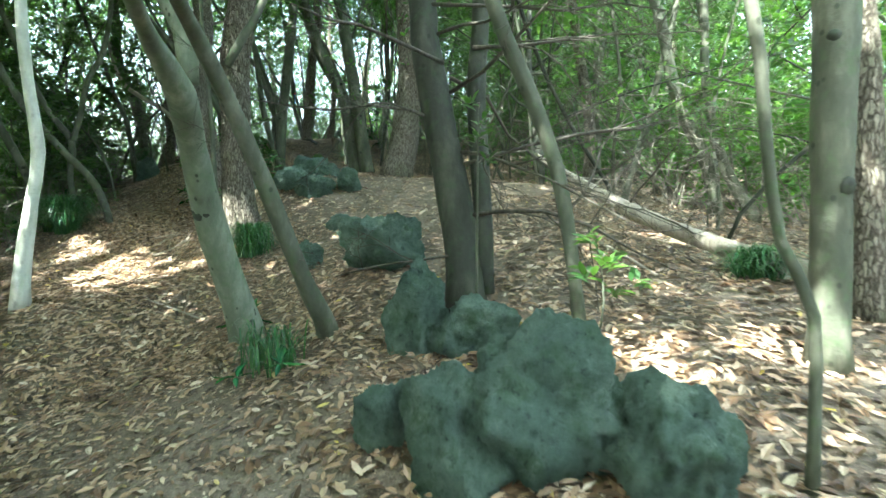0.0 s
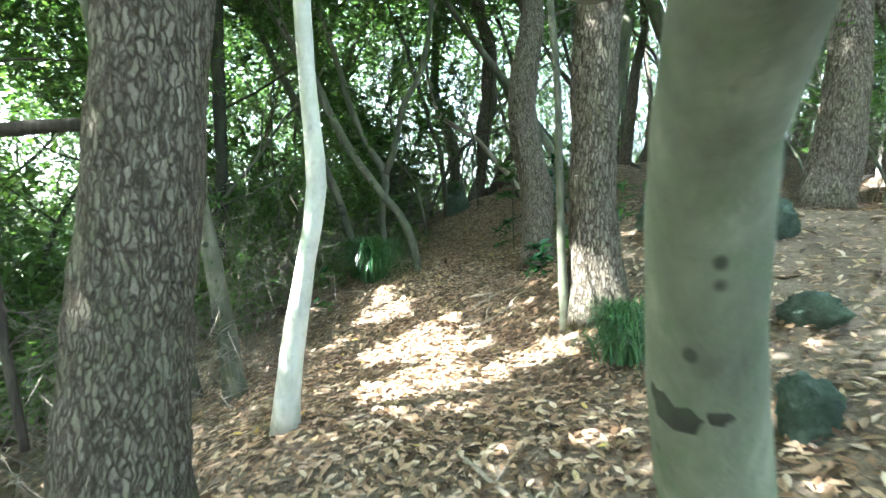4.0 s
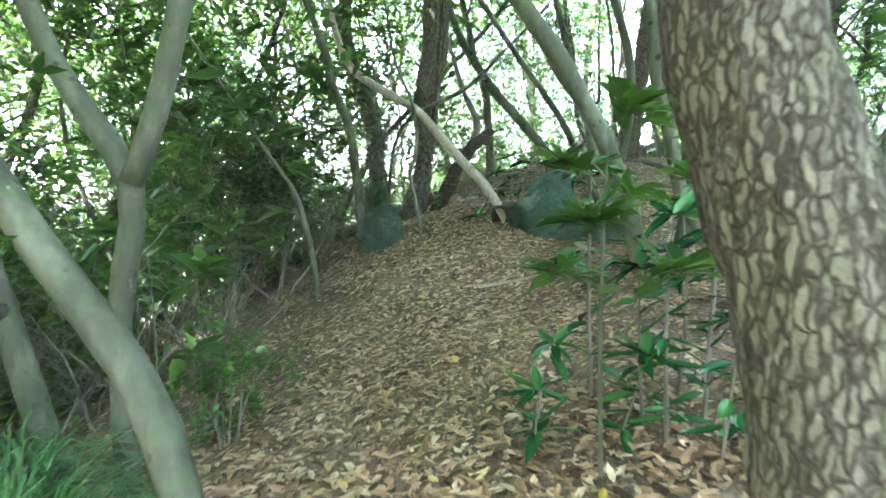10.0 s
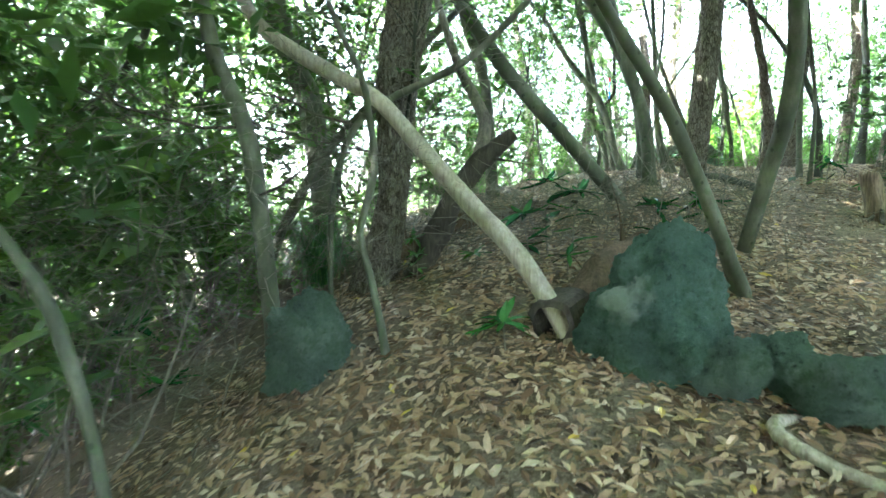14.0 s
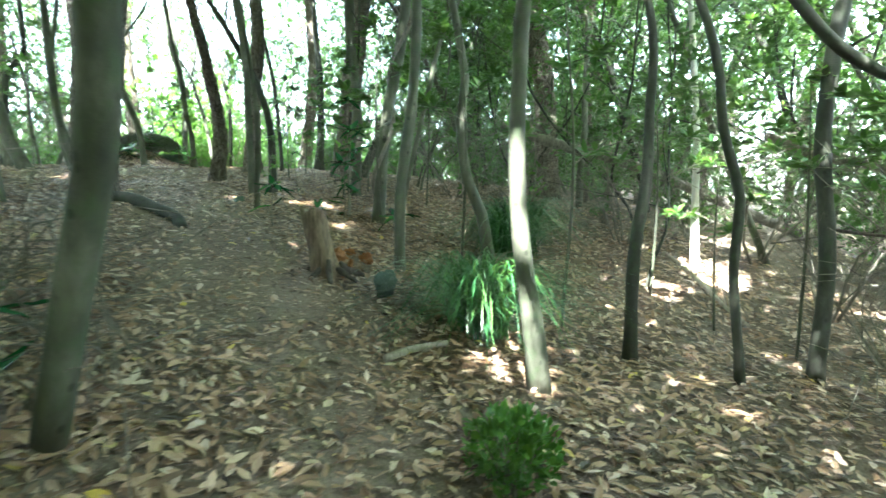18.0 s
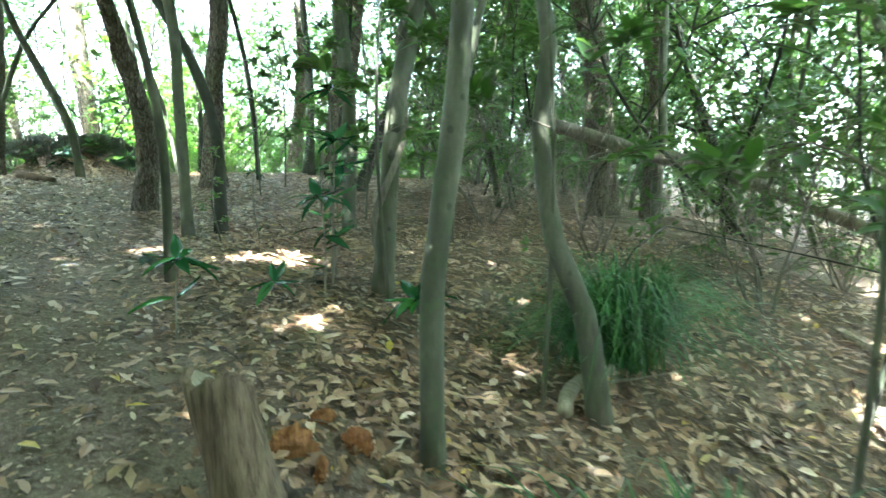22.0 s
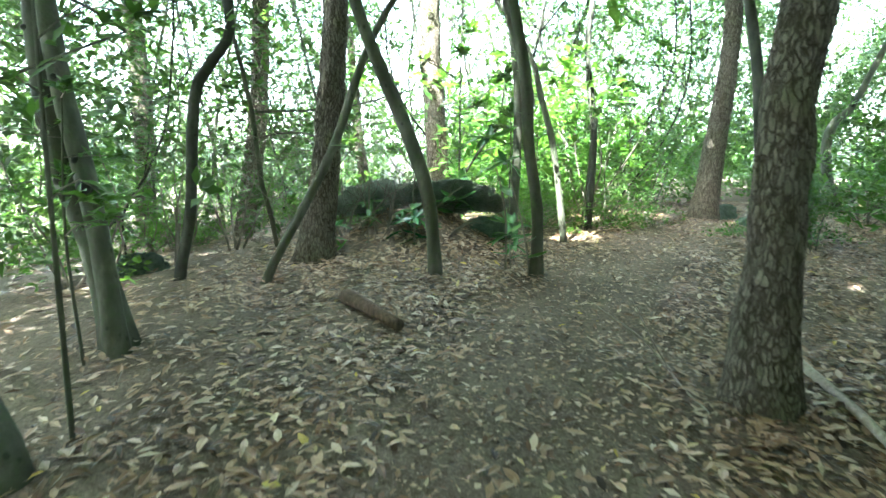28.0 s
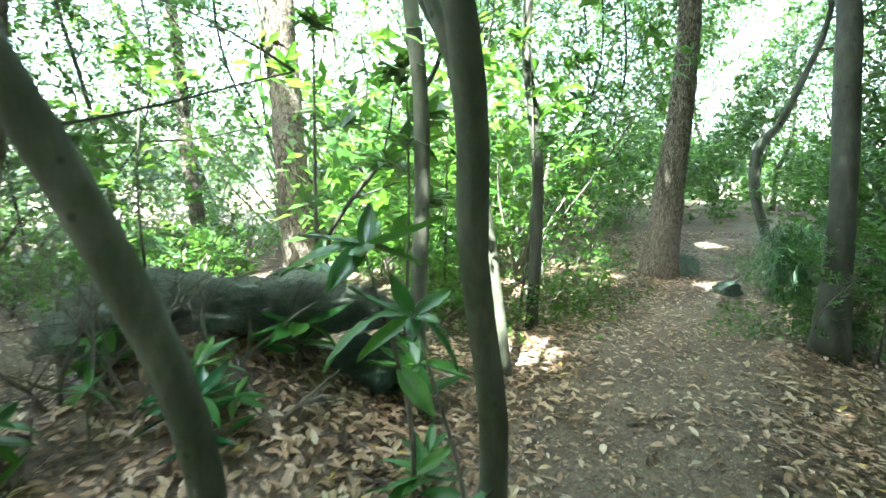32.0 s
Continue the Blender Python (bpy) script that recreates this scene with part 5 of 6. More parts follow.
boulder((-4.2, 29.3, 4.66), (1.2, 0.95, 0.36), -12, 50, 0.25, slab, SLAB, sharp=0.2, tilt=-8)
boulder((-5.15, 29.5, 4.6), (1.05, 0.95, 0.46), 20, 53, 0.28, slab, SLAB, sharp=0.2, tilt=6)
boulder((-3.75, 29.15, 4.28), (0.6, 0.6, 0.34), 40, 55, 0.25, "broken stone under the edge of the slab", sharp=0.15)
boulder((0.65, 32.4), (0.52, 0.5, 0.3), 10, 61, 0.25, "low rock at the side of the path", sink=0.2)
boulder((0.46, 31.2), (0.3, 0.28, 0.2), 10, 63, 0.25, "low rock at the side of the path", sink=0.2)
boulder((-3.66, 20.94), (0.12, 0.1, 0.08), 10, 65, 0.2, "small stone in the trodden path", sink=0.3)
boulder((-3.2, 18.0), (0.15, 0.13, 0.22), 10, 67, 0.2, "small upright mossy stone", sink=0.15)
boulder((-7.55, 28.4), (0.55, 0.4, 0.3), 10, 69, 0.25, "low rock among the leaves", sink=0.25)

log("leaning_pole", [(-6.1, 14.93, ground_z(-6.1, 14.93) - 0.03, 0.058), (-6.46, 15.04, 2.6, 0.06), (-6.83, 15.17, 2.95, 0.06), (-7.2, 15.3, 3.32, 0.058), (-7.55, 15.42, 3.67, 0.056), (-7.85, 15.45, 3.85, 0.054),
                     (-8.27, 15.47, 4.1, 0.06), (-8.65, 15.5, 4.38, 0.056), (-8.92, 15.6, 4.8, 0.047), (-9.11, 15.72, 5.25, 0.045), (-9.3, 15.9, 5.9, 0.03)], DEAD, "pale dead trunk leaning across from beside the boulder", stubs=6)
log("dead_stump", [(-7.66, 16.34, ground_z(-7.66, 16.34) - 0.05, 0.12), (-7.24, 16.42, 3.12, 0.095), (-6.98, 16.46, 3.4, 0.085), (-6.8, 16.5, 3.55, 0.06)], BLACK, "dark broken trunk leaning off the bank", 16, 0.3, stubs=3)
log("dead_stump", [(-7.2, 16.45, 3.1, 0.07), (-7.08, 16.62, 3.62, 0.058), (-7.24, 16.76, 3.98, 0.05), (-7.41, 16.86, 4.28, 0.044), (-7.8, 17.1, 5.3, 0.03)], TWIG, "grey snag rising from the broken trunk")
log("fallen_log", [(3.3, 3.0, ground_z(3.3, 3.0) + 0.05, 0.072), (2.95, 3.6, 0.72, 0.075), (2.62, 4.0, 0.86, 0.076), (2.19, 4.41, 1.0, 0.074), (1.64, 4.82, 1.26, 0.066), (1.14, 5.24, 1.6, 0.04), (0.9, 5.5, 1.8, 0.02)],
    DEAD, "pale bleached fallen trunk propped over the slope", stubs=10)
log("fallen_log", [(1.2, 17.9, 3.98, 0.05), (1.36, 17.81, 3.92, 0.056), (1.7, 17.57, 3.77, 0.061), (2.63, 16.96, 3.5, 0.055), (4.4, 15.8, 2.6, 0.05), (5.6, 15, ground_z(5.6, 15), 0.05)], TWIG, "slanting fallen pole caught in the thicket")
log("fallen_log", [(0.6, 21.9, 4.5, 0.08), (1.43, 21.37, 4.18, 0.085), (2.1, 20.92, 3.97, 0.085), (2.9, 20.4, 3.6, 0.08), (5, 19, ground_z(5, 19), 0.08)], TWIG, "slanting fallen pole caught in the thicket")
log("fallen_log", [(-8.3, 17.05, ground_z(-8.3, 17.05) + 0.05, 0.11), (-7.7, 17.57, 2.75, 0.108), (-7.22, 17.98, 2.86, 0.103), (-6.44, 18.43, 2.96, 0.09)], ROTTEN, "dark rotten log on top of the bank", stubs=5)
log("overhanging_branch", [(-0.95, 16.85, 5.6, 0.03), (-0.85, 16.7, 4.95, 0.036), (-0.62, 16.47, 4.45, 0.04), (-0.36, 16.28, 4.2, 0.04), (-0.11, 16.11, 4.09, 0.038), (0.6, 15.6, 3.9, 0.03), (1.6, 15, ground_z(1.6, 15), 0.05)],
    DARK, "dark crooked branch bowed to the ground", category="branch", stubs=4)


log("fallen_log", [(-6.15, 15.6, ground_z(-6.15, 15.6) - 0.05, 0.11), (-6.0, 15.9, ground_z(-6.0, 15.9) + 0.08, 0.11), (-5.85, 16.25, ground_z(-5.85, 16.25) + 0.1, 0.09), (-5.78, 16.5, ground_z(-5.78, 16.5) + 0.1, 0.07)],
    ROTTEN, "short thick rotten log behind the boulder", 30, 0.55, stubs=5)

log("dead_branch", [(-4.20, 4.25, 2.04, 0.034), (-4.42, 4.14, 2.03, 0.032), (-4.66, 4.01, 2.01, 0.030), (-4.84, 3.91, 2.03, 0.026), (-4.97, 3.85, 2.13, 0.020), (-5.18, 3.75, 2.41, 0.012)], BLACK, "dark dead branch standing out from the pine trunk", 8, 0.15, "branch", 3)
log("dead_branch", [(-4.66, 4.01, 2.01, 0.022), (-4.61, 4.01, 1.64, 0.026), (-4.53, 4.02, 1.16, 0.024), (-4.42, 4.05, 0.57, 0.020)], BLACK, "dark dead branch hanging down from another", 8, 0.15, "branch", 2)
log("dead_branch", [(-4.66, 4.01, 2.01, 0.028), (-4.73, 4.00, 2.44, 0.026), (-4.85, 3.95, 2.72, 0.022), (-5.07, 3.85, 2.93, 0.015)], BLACK, "dark dead branch rising from another", 8, 0.15, "branch", 3)


def along_ground(points, lift):
    return [(x, y, ground_z(x, y) + k * r + lift, r) for x, y, r, k in points]


log("exposed_root", along_ground([(-5.1, 14.55, 0.02, -0.5), (-5.22, 14.42, 0.03, 1.2), (-5.24, 14.3, 0.033, 1.2), (-5.1, 14.12, 0.03, 0.8), (-4.95, 13.98, 0.028, 0.6), (-4.8, 13.9, 0.02, -0.6)], 0.0), DEAD, "pale curved root bared beside the stones", category="root")
log("exposed_root", along_ground([(-5.05, 20.6, 0.07, 0.2), (-4.75, 20.2, 0.062, 0.5), (-4.55, 19.85, 0.06, 0.5), (-4.42, 19.6, 0.058, 0.4), (-4.38, 19.35, 0.05, -0.5)], 0.0), DARK, "thick dark root crossing the edge of the path", category="root")
for a, b, r in (((-4.15, 8.13), (-4.01, 8.49), 0.016), ((-3.97, 7.58), (-3.64, 7.97), 0.018), ((-4.43, 8.45), (-4.13, 8.56), 0.014), ((-2.84, 5.29), (-2.17, 4.87), 0.014), ((-3.03, 25.55), (-3.01, 25.1), 0.008),
                ((-6.02, 13.27), (-5.16, 13.42), 0.018), ((-3.56, 17.15), (-3.1, 17.27), 0.026), ((-2.15, 25.87), (-2.4, 24.51), 0.03), ((0.85, 18.87), (0.12, 17.34), 0.03),
                ((-0.5, 24.63), (-1.35, 22.23), 0.035), ((1.38, 5.3), (1.6, 4.14), 0.016)):
    stick(a, b, r)
stick((-5.05, 26.6), (-4.62, 26.1), 0.06, ROTTEN, "short yellow-brown rotten log on the leaves")
stick((-1.97, 18.77), (-1.41, 19.0), 0.045, DEAD, "short pale broken log among grass")


def hollow_root(x, y):
    """A burnt root end: an open ring with a dark inside."""
    bm = bmesh.new()
    for k in range(24):
        a = k * math.tau / 24
        for r, d in ((0.15, 0.0), (0.11, 0.02), (0.1, -0.25), (0.16, -0.25)):
            w = r * (1 + 0.18 * noise.noise(Vector((math.cos(a) * 2, math.sin(a) * 2, r * 9))))
            bm.verts.new((math.cos(a) * w, -d, math.sin(a) * w * 0.9))
    bm.verts.ensure_lookup_table()
    for k in range(24):
        for j in range(4):
            a, b = k * 4 + j, k * 4 + (j + 1) % 4
            c, d = ((k + 1) % 24) * 4 + (j + 1) % 4, ((k + 1) % 24) * 4 + j
            bm.faces.new([bm.verts[i] for i in (a, b, c, d)])
    me = bpy.data.meshes.new("hollow_root")
    bm.to_mesh(me)
    bm.free()
    me.materials.append(BLACK)
    ob = new("hollow_root", me)
    ob.matrix_world = pose(x, y, ground_z(x, y) + 0.12, 10, 0, -20)
    return tagged(ob, "black hollow end of a burnt root beside the boulder", "root")


hollow_root(-6.25, 14.92)


def cut_stump(x, y):
    """A rotten stump: a splintered shell, open on one side, with loose slabs about it."""
    z = ground_z(x, y)
    root = thing("tree_stump", (x, y, z), "rotten hollow tree stump with a splintered brown top", "stump")
    n, m = 40, 16
    verts, quads = [], []
    for side in (1.0, 0.72):
        for i in range(m):
            for j in range(n):
                a = j * math.tau / n
                top = 0.53 + 0.012 * math.sin(a * 3) + 0.03 * noise.noise(Vector((math.cos(a) * 4, math.sin(a) * 4, 1))) - 0.05 * max(0.0, math.cos(a - 0.4))
                h = top * i / (m - 1)
                r = (0.092 + 0.055 * math.exp(-h / 0.1)) * side * (1 + 0.14 * noise.noise(Vector((math.cos(a) * 6, math.sin(a) * 6, h * 3))))
                verts.append((math.cos(a) * r - 0.17 * h, math.sin(a) * r + 0.1 * h, h - 0.04))
    for s in range(2):
        for i in range(m - 1):
            for j in range(n):
                b = s * n * m
                q = [b + i * n + j, b + i * n + (j + 1) % n, b + (i + 1) * n + (j + 1) % n, b + (i + 1) * n + j]
                quads.append(q if s == 0 else q[::-1])
    for j in range(n):
        a, b = (m - 1) * n + j, (m - 1) * n + (j + 1) % n
        quads.append([a, b, n * m + b, n * m + a])
    part("shell", mesh_of("shell", verts, np.array(quads), STUMP), root, "tan splintered shell of rotten wood")
    cut = [(-0.088, 0.052, 0.47)] + [tuple(np.array(verts[n * m + (m - 1) * n + j]) - (0, 0, 0.008)) for j in range(n)]
    part("cut_top", mesh_of("cut_top", cut, np.array([(0, 1 + j, 1 + (j + 1) % n) for j in range(n)]), DEAD), root, "grey sawn top of the stump")
    for k in range(7):
        a = k * 0.9 + 0.25 * math.sin(k * 5.0)
        pts = [np.r_[math.cos(a) * 0.1, math.sin(a) * 0.1, 0.09 + 0.05 * math.sin(k * 3.0), 0.016], np.r_[math.cos(a) * 0.145, math.sin(a) * 0.145, 0.03, 0.026], np.r_[math.cos(a) * 0.3, math.sin(a) * 0.3, -0.03, 0.014]]
        part("root", mesh_of("root", *tube(curve_through(pts, 0.04), 10, 0.5, k), BLACK), root, "black rotten root")
    return root


cut_stump(-3.47, 18.43)
for n, (x, y, w) in enumerate([(-3.3, 18.75, 0.16), (-3.22, 18.62, 0.1), (-3.05, 18.72, 0.14), (-3.12, 18.9, 0.09), (-3.38, 18.35, 0.09)]):
    boulder((x, y), (w, w * 0.5, w * 0.7), n * 61, 80 + n, 0.5, "crumbling red-brown lump of rotten wood", CRUMB, "rotten_wood", 0.2, 0.2)

# ---- undergrowth ----
LEAF_SHAPES = []
for bend in (0.15, -0.1, -0.35):
    n, m = 9, 5
    v = []
    for i in range(n):
        s = i / (n - 1)
        w = 0.165 * math.sin(math.pi * min(1.0, 0.06 + s * 0.94) ** 0.85) ** 0.9 if s < 1 else 0.002
        for j in range(m):
            u = (j / (m - 1) - 0.5) * 2
            v.append((u * w, s, bend * s * s + 0.05 * abs(u) - 0.012 * math.sin(s * 20) * abs(u)))
    f = [(i * m + j, i * m + j + 1, (i + 1) * m + j + 1, (i + 1) * m + j) for i in range(n - 1) for j in range(m - 1)]
    LEAF_SHAPES.append(v)
    LEAF_FACES = np.array(f)
BROAD = [mesh_of("leaf", v, LEAF_FACES, GLOSSY) for v in LEAF_SHAPES]
FRESH = [mesh_of("leaf", v, LEAF_FACES, TENDER) for v in LEAF_SHAPES]


def seedling(at, top, count, size, fresh=False, words="evergreen seedling with a whorl of glossy green leaves"):
    """A young tree: a thin stem and whorls of long leaves, each a part."""
    x, y = at
    z = ground_z(x, y)
    root = thing("seedling", (x, y, z), words, "seedling", "seedlings on the forest floor")
    t = np.array(top, float)
    side = np.array([-t[1], t[0], 0]) * 0.15 + rng.normal(0, 0.02, 3) * t[2]
    line = curve_through([np.r_[0, 0, -0.03, 0.004 + 0.006 * t[2]], np.r_[t * 0.5 + side, 0.003 + 0.005 * t[2]], np.r_[t, 0.003]], 0.05)
    part("stem", mesh_of("stem", *tube(line, 6), TWIG), root)
    shapes = FRESH if fresh else BROAD
    for k in range(count):
        tier = 0 if k < 10 else rng.uniform(0.08, 0.85)
        q = line[int((len(line) - 1) * (1 - tier))][:3]
        turn = k * 137.5 + rng.uniform(-20, 20)
        lift = rng.uniform(-28, 18) if k % 5 else rng.uniform(18, 45)
        ob = part("leaf", shapes[rng.integers(0, 3)], root)
        ob.matrix_basis = Matrix.Translation(q) @ pose(0, 0, 0, 0, 0, turn) @ pose(0, 0.012, 0, lift, rng.uniform(-25, 25), 0) @ Matrix.Scale(size * rng.uniform(0.7, 1.1), 4)
    return root


def grass_tuft(x, y, spread, tall, count=560, singles=0):
    """A clump of arching strap leaves."""
    z = ground_z(x, y)
    n, m = count, 7
    a = rng.uniform(0, 2 * np.pi, n)
    reach, top = rng.uniform(0.35, 1.5, n) * spread, rng.uniform(0.4, 1.05, n) * tall
    s = np.linspace(0, 1, m)
    out = reach[:, None] * s**1.3
    up = top[:, None] * np.sin(s * rng.uniform(2.0, 3.0, n)[:, None])
    foot = rng.normal(0, 0.07, (n, 2))
    cx, cy = np.cos(a)[:, None] * out + foot[:, :1], np.sin(a)[:, None] * out + foot[:, 1:]
    w = 0.0052 * (1 - s**3) + 0.0006
    lx, ly = -np.sin(a)[:, None] * w, np.cos(a)[:, None] * w
    verts = np.stack([np.stack([cx + lx, cy + ly, up - 0.02], -1), np.stack([cx - lx, cy - ly, up - 0.02], -1)], 2).reshape(-1, 3)
    i, j = np.meshgrid(np.arange(n), np.arange(m - 1), indexing="ij")
    b = i * m * 2 + j * 2
    quads = np.stack([b, b + 1, b + 3, b + 2], -1).reshape(-1, 4)
    root = thing("grass_clump", (x, y, z), "clump of arching dark green strap-leaved grass", "grass", "grass clumps")
    cut = singles * m * 2
    for k in range(singles):
        part("blade", mesh_of("blade", verts[k * m * 2:(k + 1) * m * 2], quads[:m - 1], BLADE), root)
    ob = part("foliage", mesh_of("foliage", verts[cut:], quads[:len(quads) - singles * (m - 1)], BLADE), root)
    ob["kind"] = "stuff"
    return root


seedling((-1.59, 4.35), (0.00, 0.01, 0.13), 8, 0.20)
seedling((-1.25, 3.21), (0.02, 0.01, 0.10), 6, 0.13)
seedling((-0.98, 3.19), (0.02, 0.01, 0.10), 6, 0.13)
seedling((-3.81, 9.27), (-0.01, 0.01, 0.29), 18, 0.19)
seedling((-3.08, 8.03), (-0.01, 0.01, 0.40), 22, 0.16, True)
seedling((-3.57, 8.59), (0.01, 0.02, 0.21), 17, 0.17)
seedling((-3.03, 8.16), (-0.01, 0.02, 0.40), 24, 0.18, True)
seedling((-3.56, 8.62), (-0.01, 0.01, 0.26), 18, 0.15)
seedling((-3.79, 8.80), (-0.00, 0.00, 0.11), 14, 0.12)
seedling((-2.91, 9.79), (-0.04, 0.01, 0.52), 20, 0.19, True)
seedling((-4.97, 10.88), (0.06, 0.05, 0.40), 18, 0.16)
seedling((-4.75, 11.15), (-0.03, 0.06, 1.18), 24, 0.19)
seedling((-3.92, 9.37), (-0.03, 0.01, 0.27), 20, 0.11)
seedling((-4.94, 10.66), (0.01, 0.02, 0.28), 18, 0.16)
seedling((-9.59, 13.50), (-0.07, 0.06, 1.44), 10, 0.24)
seedling((-5.09, 12.72), (-0.01, 0.01, 0.31), 9, 0.23)
seedling((-4.61, 13.18), (-0.03, 0.00, 0.24), 8, 0.20)
seedling((-9.67, 15.13), (-0.02, 0.04, 0.79), 8, 0.24)
seedling((-6.58, 14.96), (0.01, 0.01, 0.10), 6, 0.20)
seedling((-9.64, 14.24), (-0.01, 0.04, 0.63), 9, 0.24)
seedling((-6.49, 14.78), (-0.02, 0.00, 0.16), 7, 0.20)
seedling((-9.18, 15.01), (-0.00, 0.01, 0.23), 8, 0.22)
seedling((-5.28, 16.79), (-0.00, 0.04, 0.42), 12, 0.24)
seedling((-3.59, 19.70), (0.03, 0.03, 0.39), 12, 0.18)
seedling((-3.05, 20.14), (0.03, 0.02, 0.1), 8, 0.21)
seedling((-2.36, 19.59), (0.01, 0.02, 0.23), 10, 0.24)
seedling((-2.23, 21.27), (0.06, 0.06, 0.75), 14, 0.24)
seedling((-5.18, 28.97), (-0.00, 0.04, 0.27), 13, 0.25, True)
seedling((-4.66, 28.55), (-0.00, 0.04, 0.28), 13, 0.23, True)
seedling((-4.10, 29.44), (-0.01, 0.08, 0.52), 14, 0.31, True)
seedling((-3.52, 28.85), (-0.00, 0.04, 0.24), 12, 0.31, True)
seedling((-3.72, 27.78), (-0.21, -0.22, 1.24), 15, 0.23, True)
seedling((-3.5, 27.66), (-0.28, -0.2, 1.04), 14, 0.22, True)
seedling((-3.68, 27.72), (-0.03, -0.04, 0.36), 12, 0.2, True)
seedling((-5.13, 28.5), (0.0, 0.02, 0.3), 12, 0.16, True)
seedling((-4.62, 28.34), (0.0, 0.02, 0.3), 16, 0.2)
seedling((-4.5, 28.45), (0.02, 0.02, 0.2), 12, 0.17, True)
seedling((-4.75, 28.5), (-0.02, 0.02, 0.2), 12, 0.18)
seedling((-5.46, 28.38), (0.0, 0.02, 0.3), 12, 0.17, True)
for x, y, tall, count in ((-4.4, 10.8, 1.0, 30), (-4.25, 10.95, 1.25, 30), (-4.5, 10.95, 0.75, 24), (-4.2, 10.7, 0.6, 20), (-4.6, 10.9, 0.4, 16), (-4.35, 11.15, 0.95, 24)):
    seedling((x, y), (rng.normal(0, 0.06), rng.normal(0, 0.06), tall), count, 0.17, words="bushy evergreen seedling with long glossy dark green leaves")
seedling((-5.65, 16.5), (0.0, 0.0, 0.4), 14, 0.2)
seedling((-5.55, 16.3), (0.0, 0.0, 0.25), 12, 0.18)
seedling((-6.49, 16.4), (0.0, 0.0, 0.62), 20, 0.22)
seedling((-6.3, 16.5), (0.05, 0.0, 0.5), 18, 0.2)
seedling((-6.6, 16.2), (-0.05, -0.05, 0.4), 16, 0.19)
seedling((-7.61, 16.2), (0.0, 0.0, 0.35), 18, 0.12, True)
seedling((-7.5, 16.0), (0.0, 0.0, 0.25), 16, 0.11, True)
seedling((-6.28, 15.95), (0.0, 0.0, 0.14), 8, 0.15)
seedling((-7.03, 16.1), (0.0, 0.0, 0.12), 8, 0.13, True)
seedling((-4.78, 12.81), (0.0, 0.0, 0.2), 10, 0.15)
seedling((-6.7, 8.6), (0.0, 0.0, 0.45), 14, 0.2)
seedling((-2.67, 20.3), (0.0, 0.02, 0.62), 22, 0.21)
seedling((-2.55, 20.5), (0.05, 0.0, 1.0), 22, 0.2)
seedling((-2.45, 20.7), (0.0, 0.02, 1.35), 24, 0.2)
seedling((-5.27, 28.98), (0.00, 0.02, 0.15), 8, 0.18, True)
seedling((-4.17, 28.84), (0.00, 0.05, 0.31), 14, 0.31, True)
seedling((-4.72, 28.71), (0.00, 0.01, 0.10), 8, 0.15, True)
seedling((-3.59, 28.14), (0.00, 0.03, 0.17), 8, 0.17, True)
seedling((-2.79, 21.67), (-0.02, 0.07, 0.58), 12, 0.10)
seedling((-8.65, 27.38), (0.14, 0.04, 0.38), 12, 0.24, True)
seedling((-8.27, 29.28), (-0.00, 0.05, 0.32), 12, 0.24, True)
seedling((-5.58, 28.55), (-0.00, 0.02, 0.14), 8, 0.20, True)
grass_tuft(-2.76, 17.42, 0.7, 0.54, 560, 90)
grass_tuft(-1.20, 19.10, 0.74, 0.64, 500, 40)
grass_tuft(-6.63, 9.52, 0.60, 0.60, 460, 60)
grass_tuft(-6.22, 9.21, 0.51, 0.64, 460, 60)
grass_tuft(-2.26, 6.60, 0.31, 0.40)
grass_tuft(-9.14, 17.24, 0.45, 0.79)
grass_tuft(-1.36, 19.21, 0.38, 0.44)
grass_tuft(2.39, 4.19, 0.26, 0.26)
grass_tuft(1.05, 30.94, 0.43, 0.87)
grass_tuft(-1.02, 3.4, 0.2, 0.3, 50)
grass_tuft(-1.2, 3.6, 0.18, 0.34, 45)


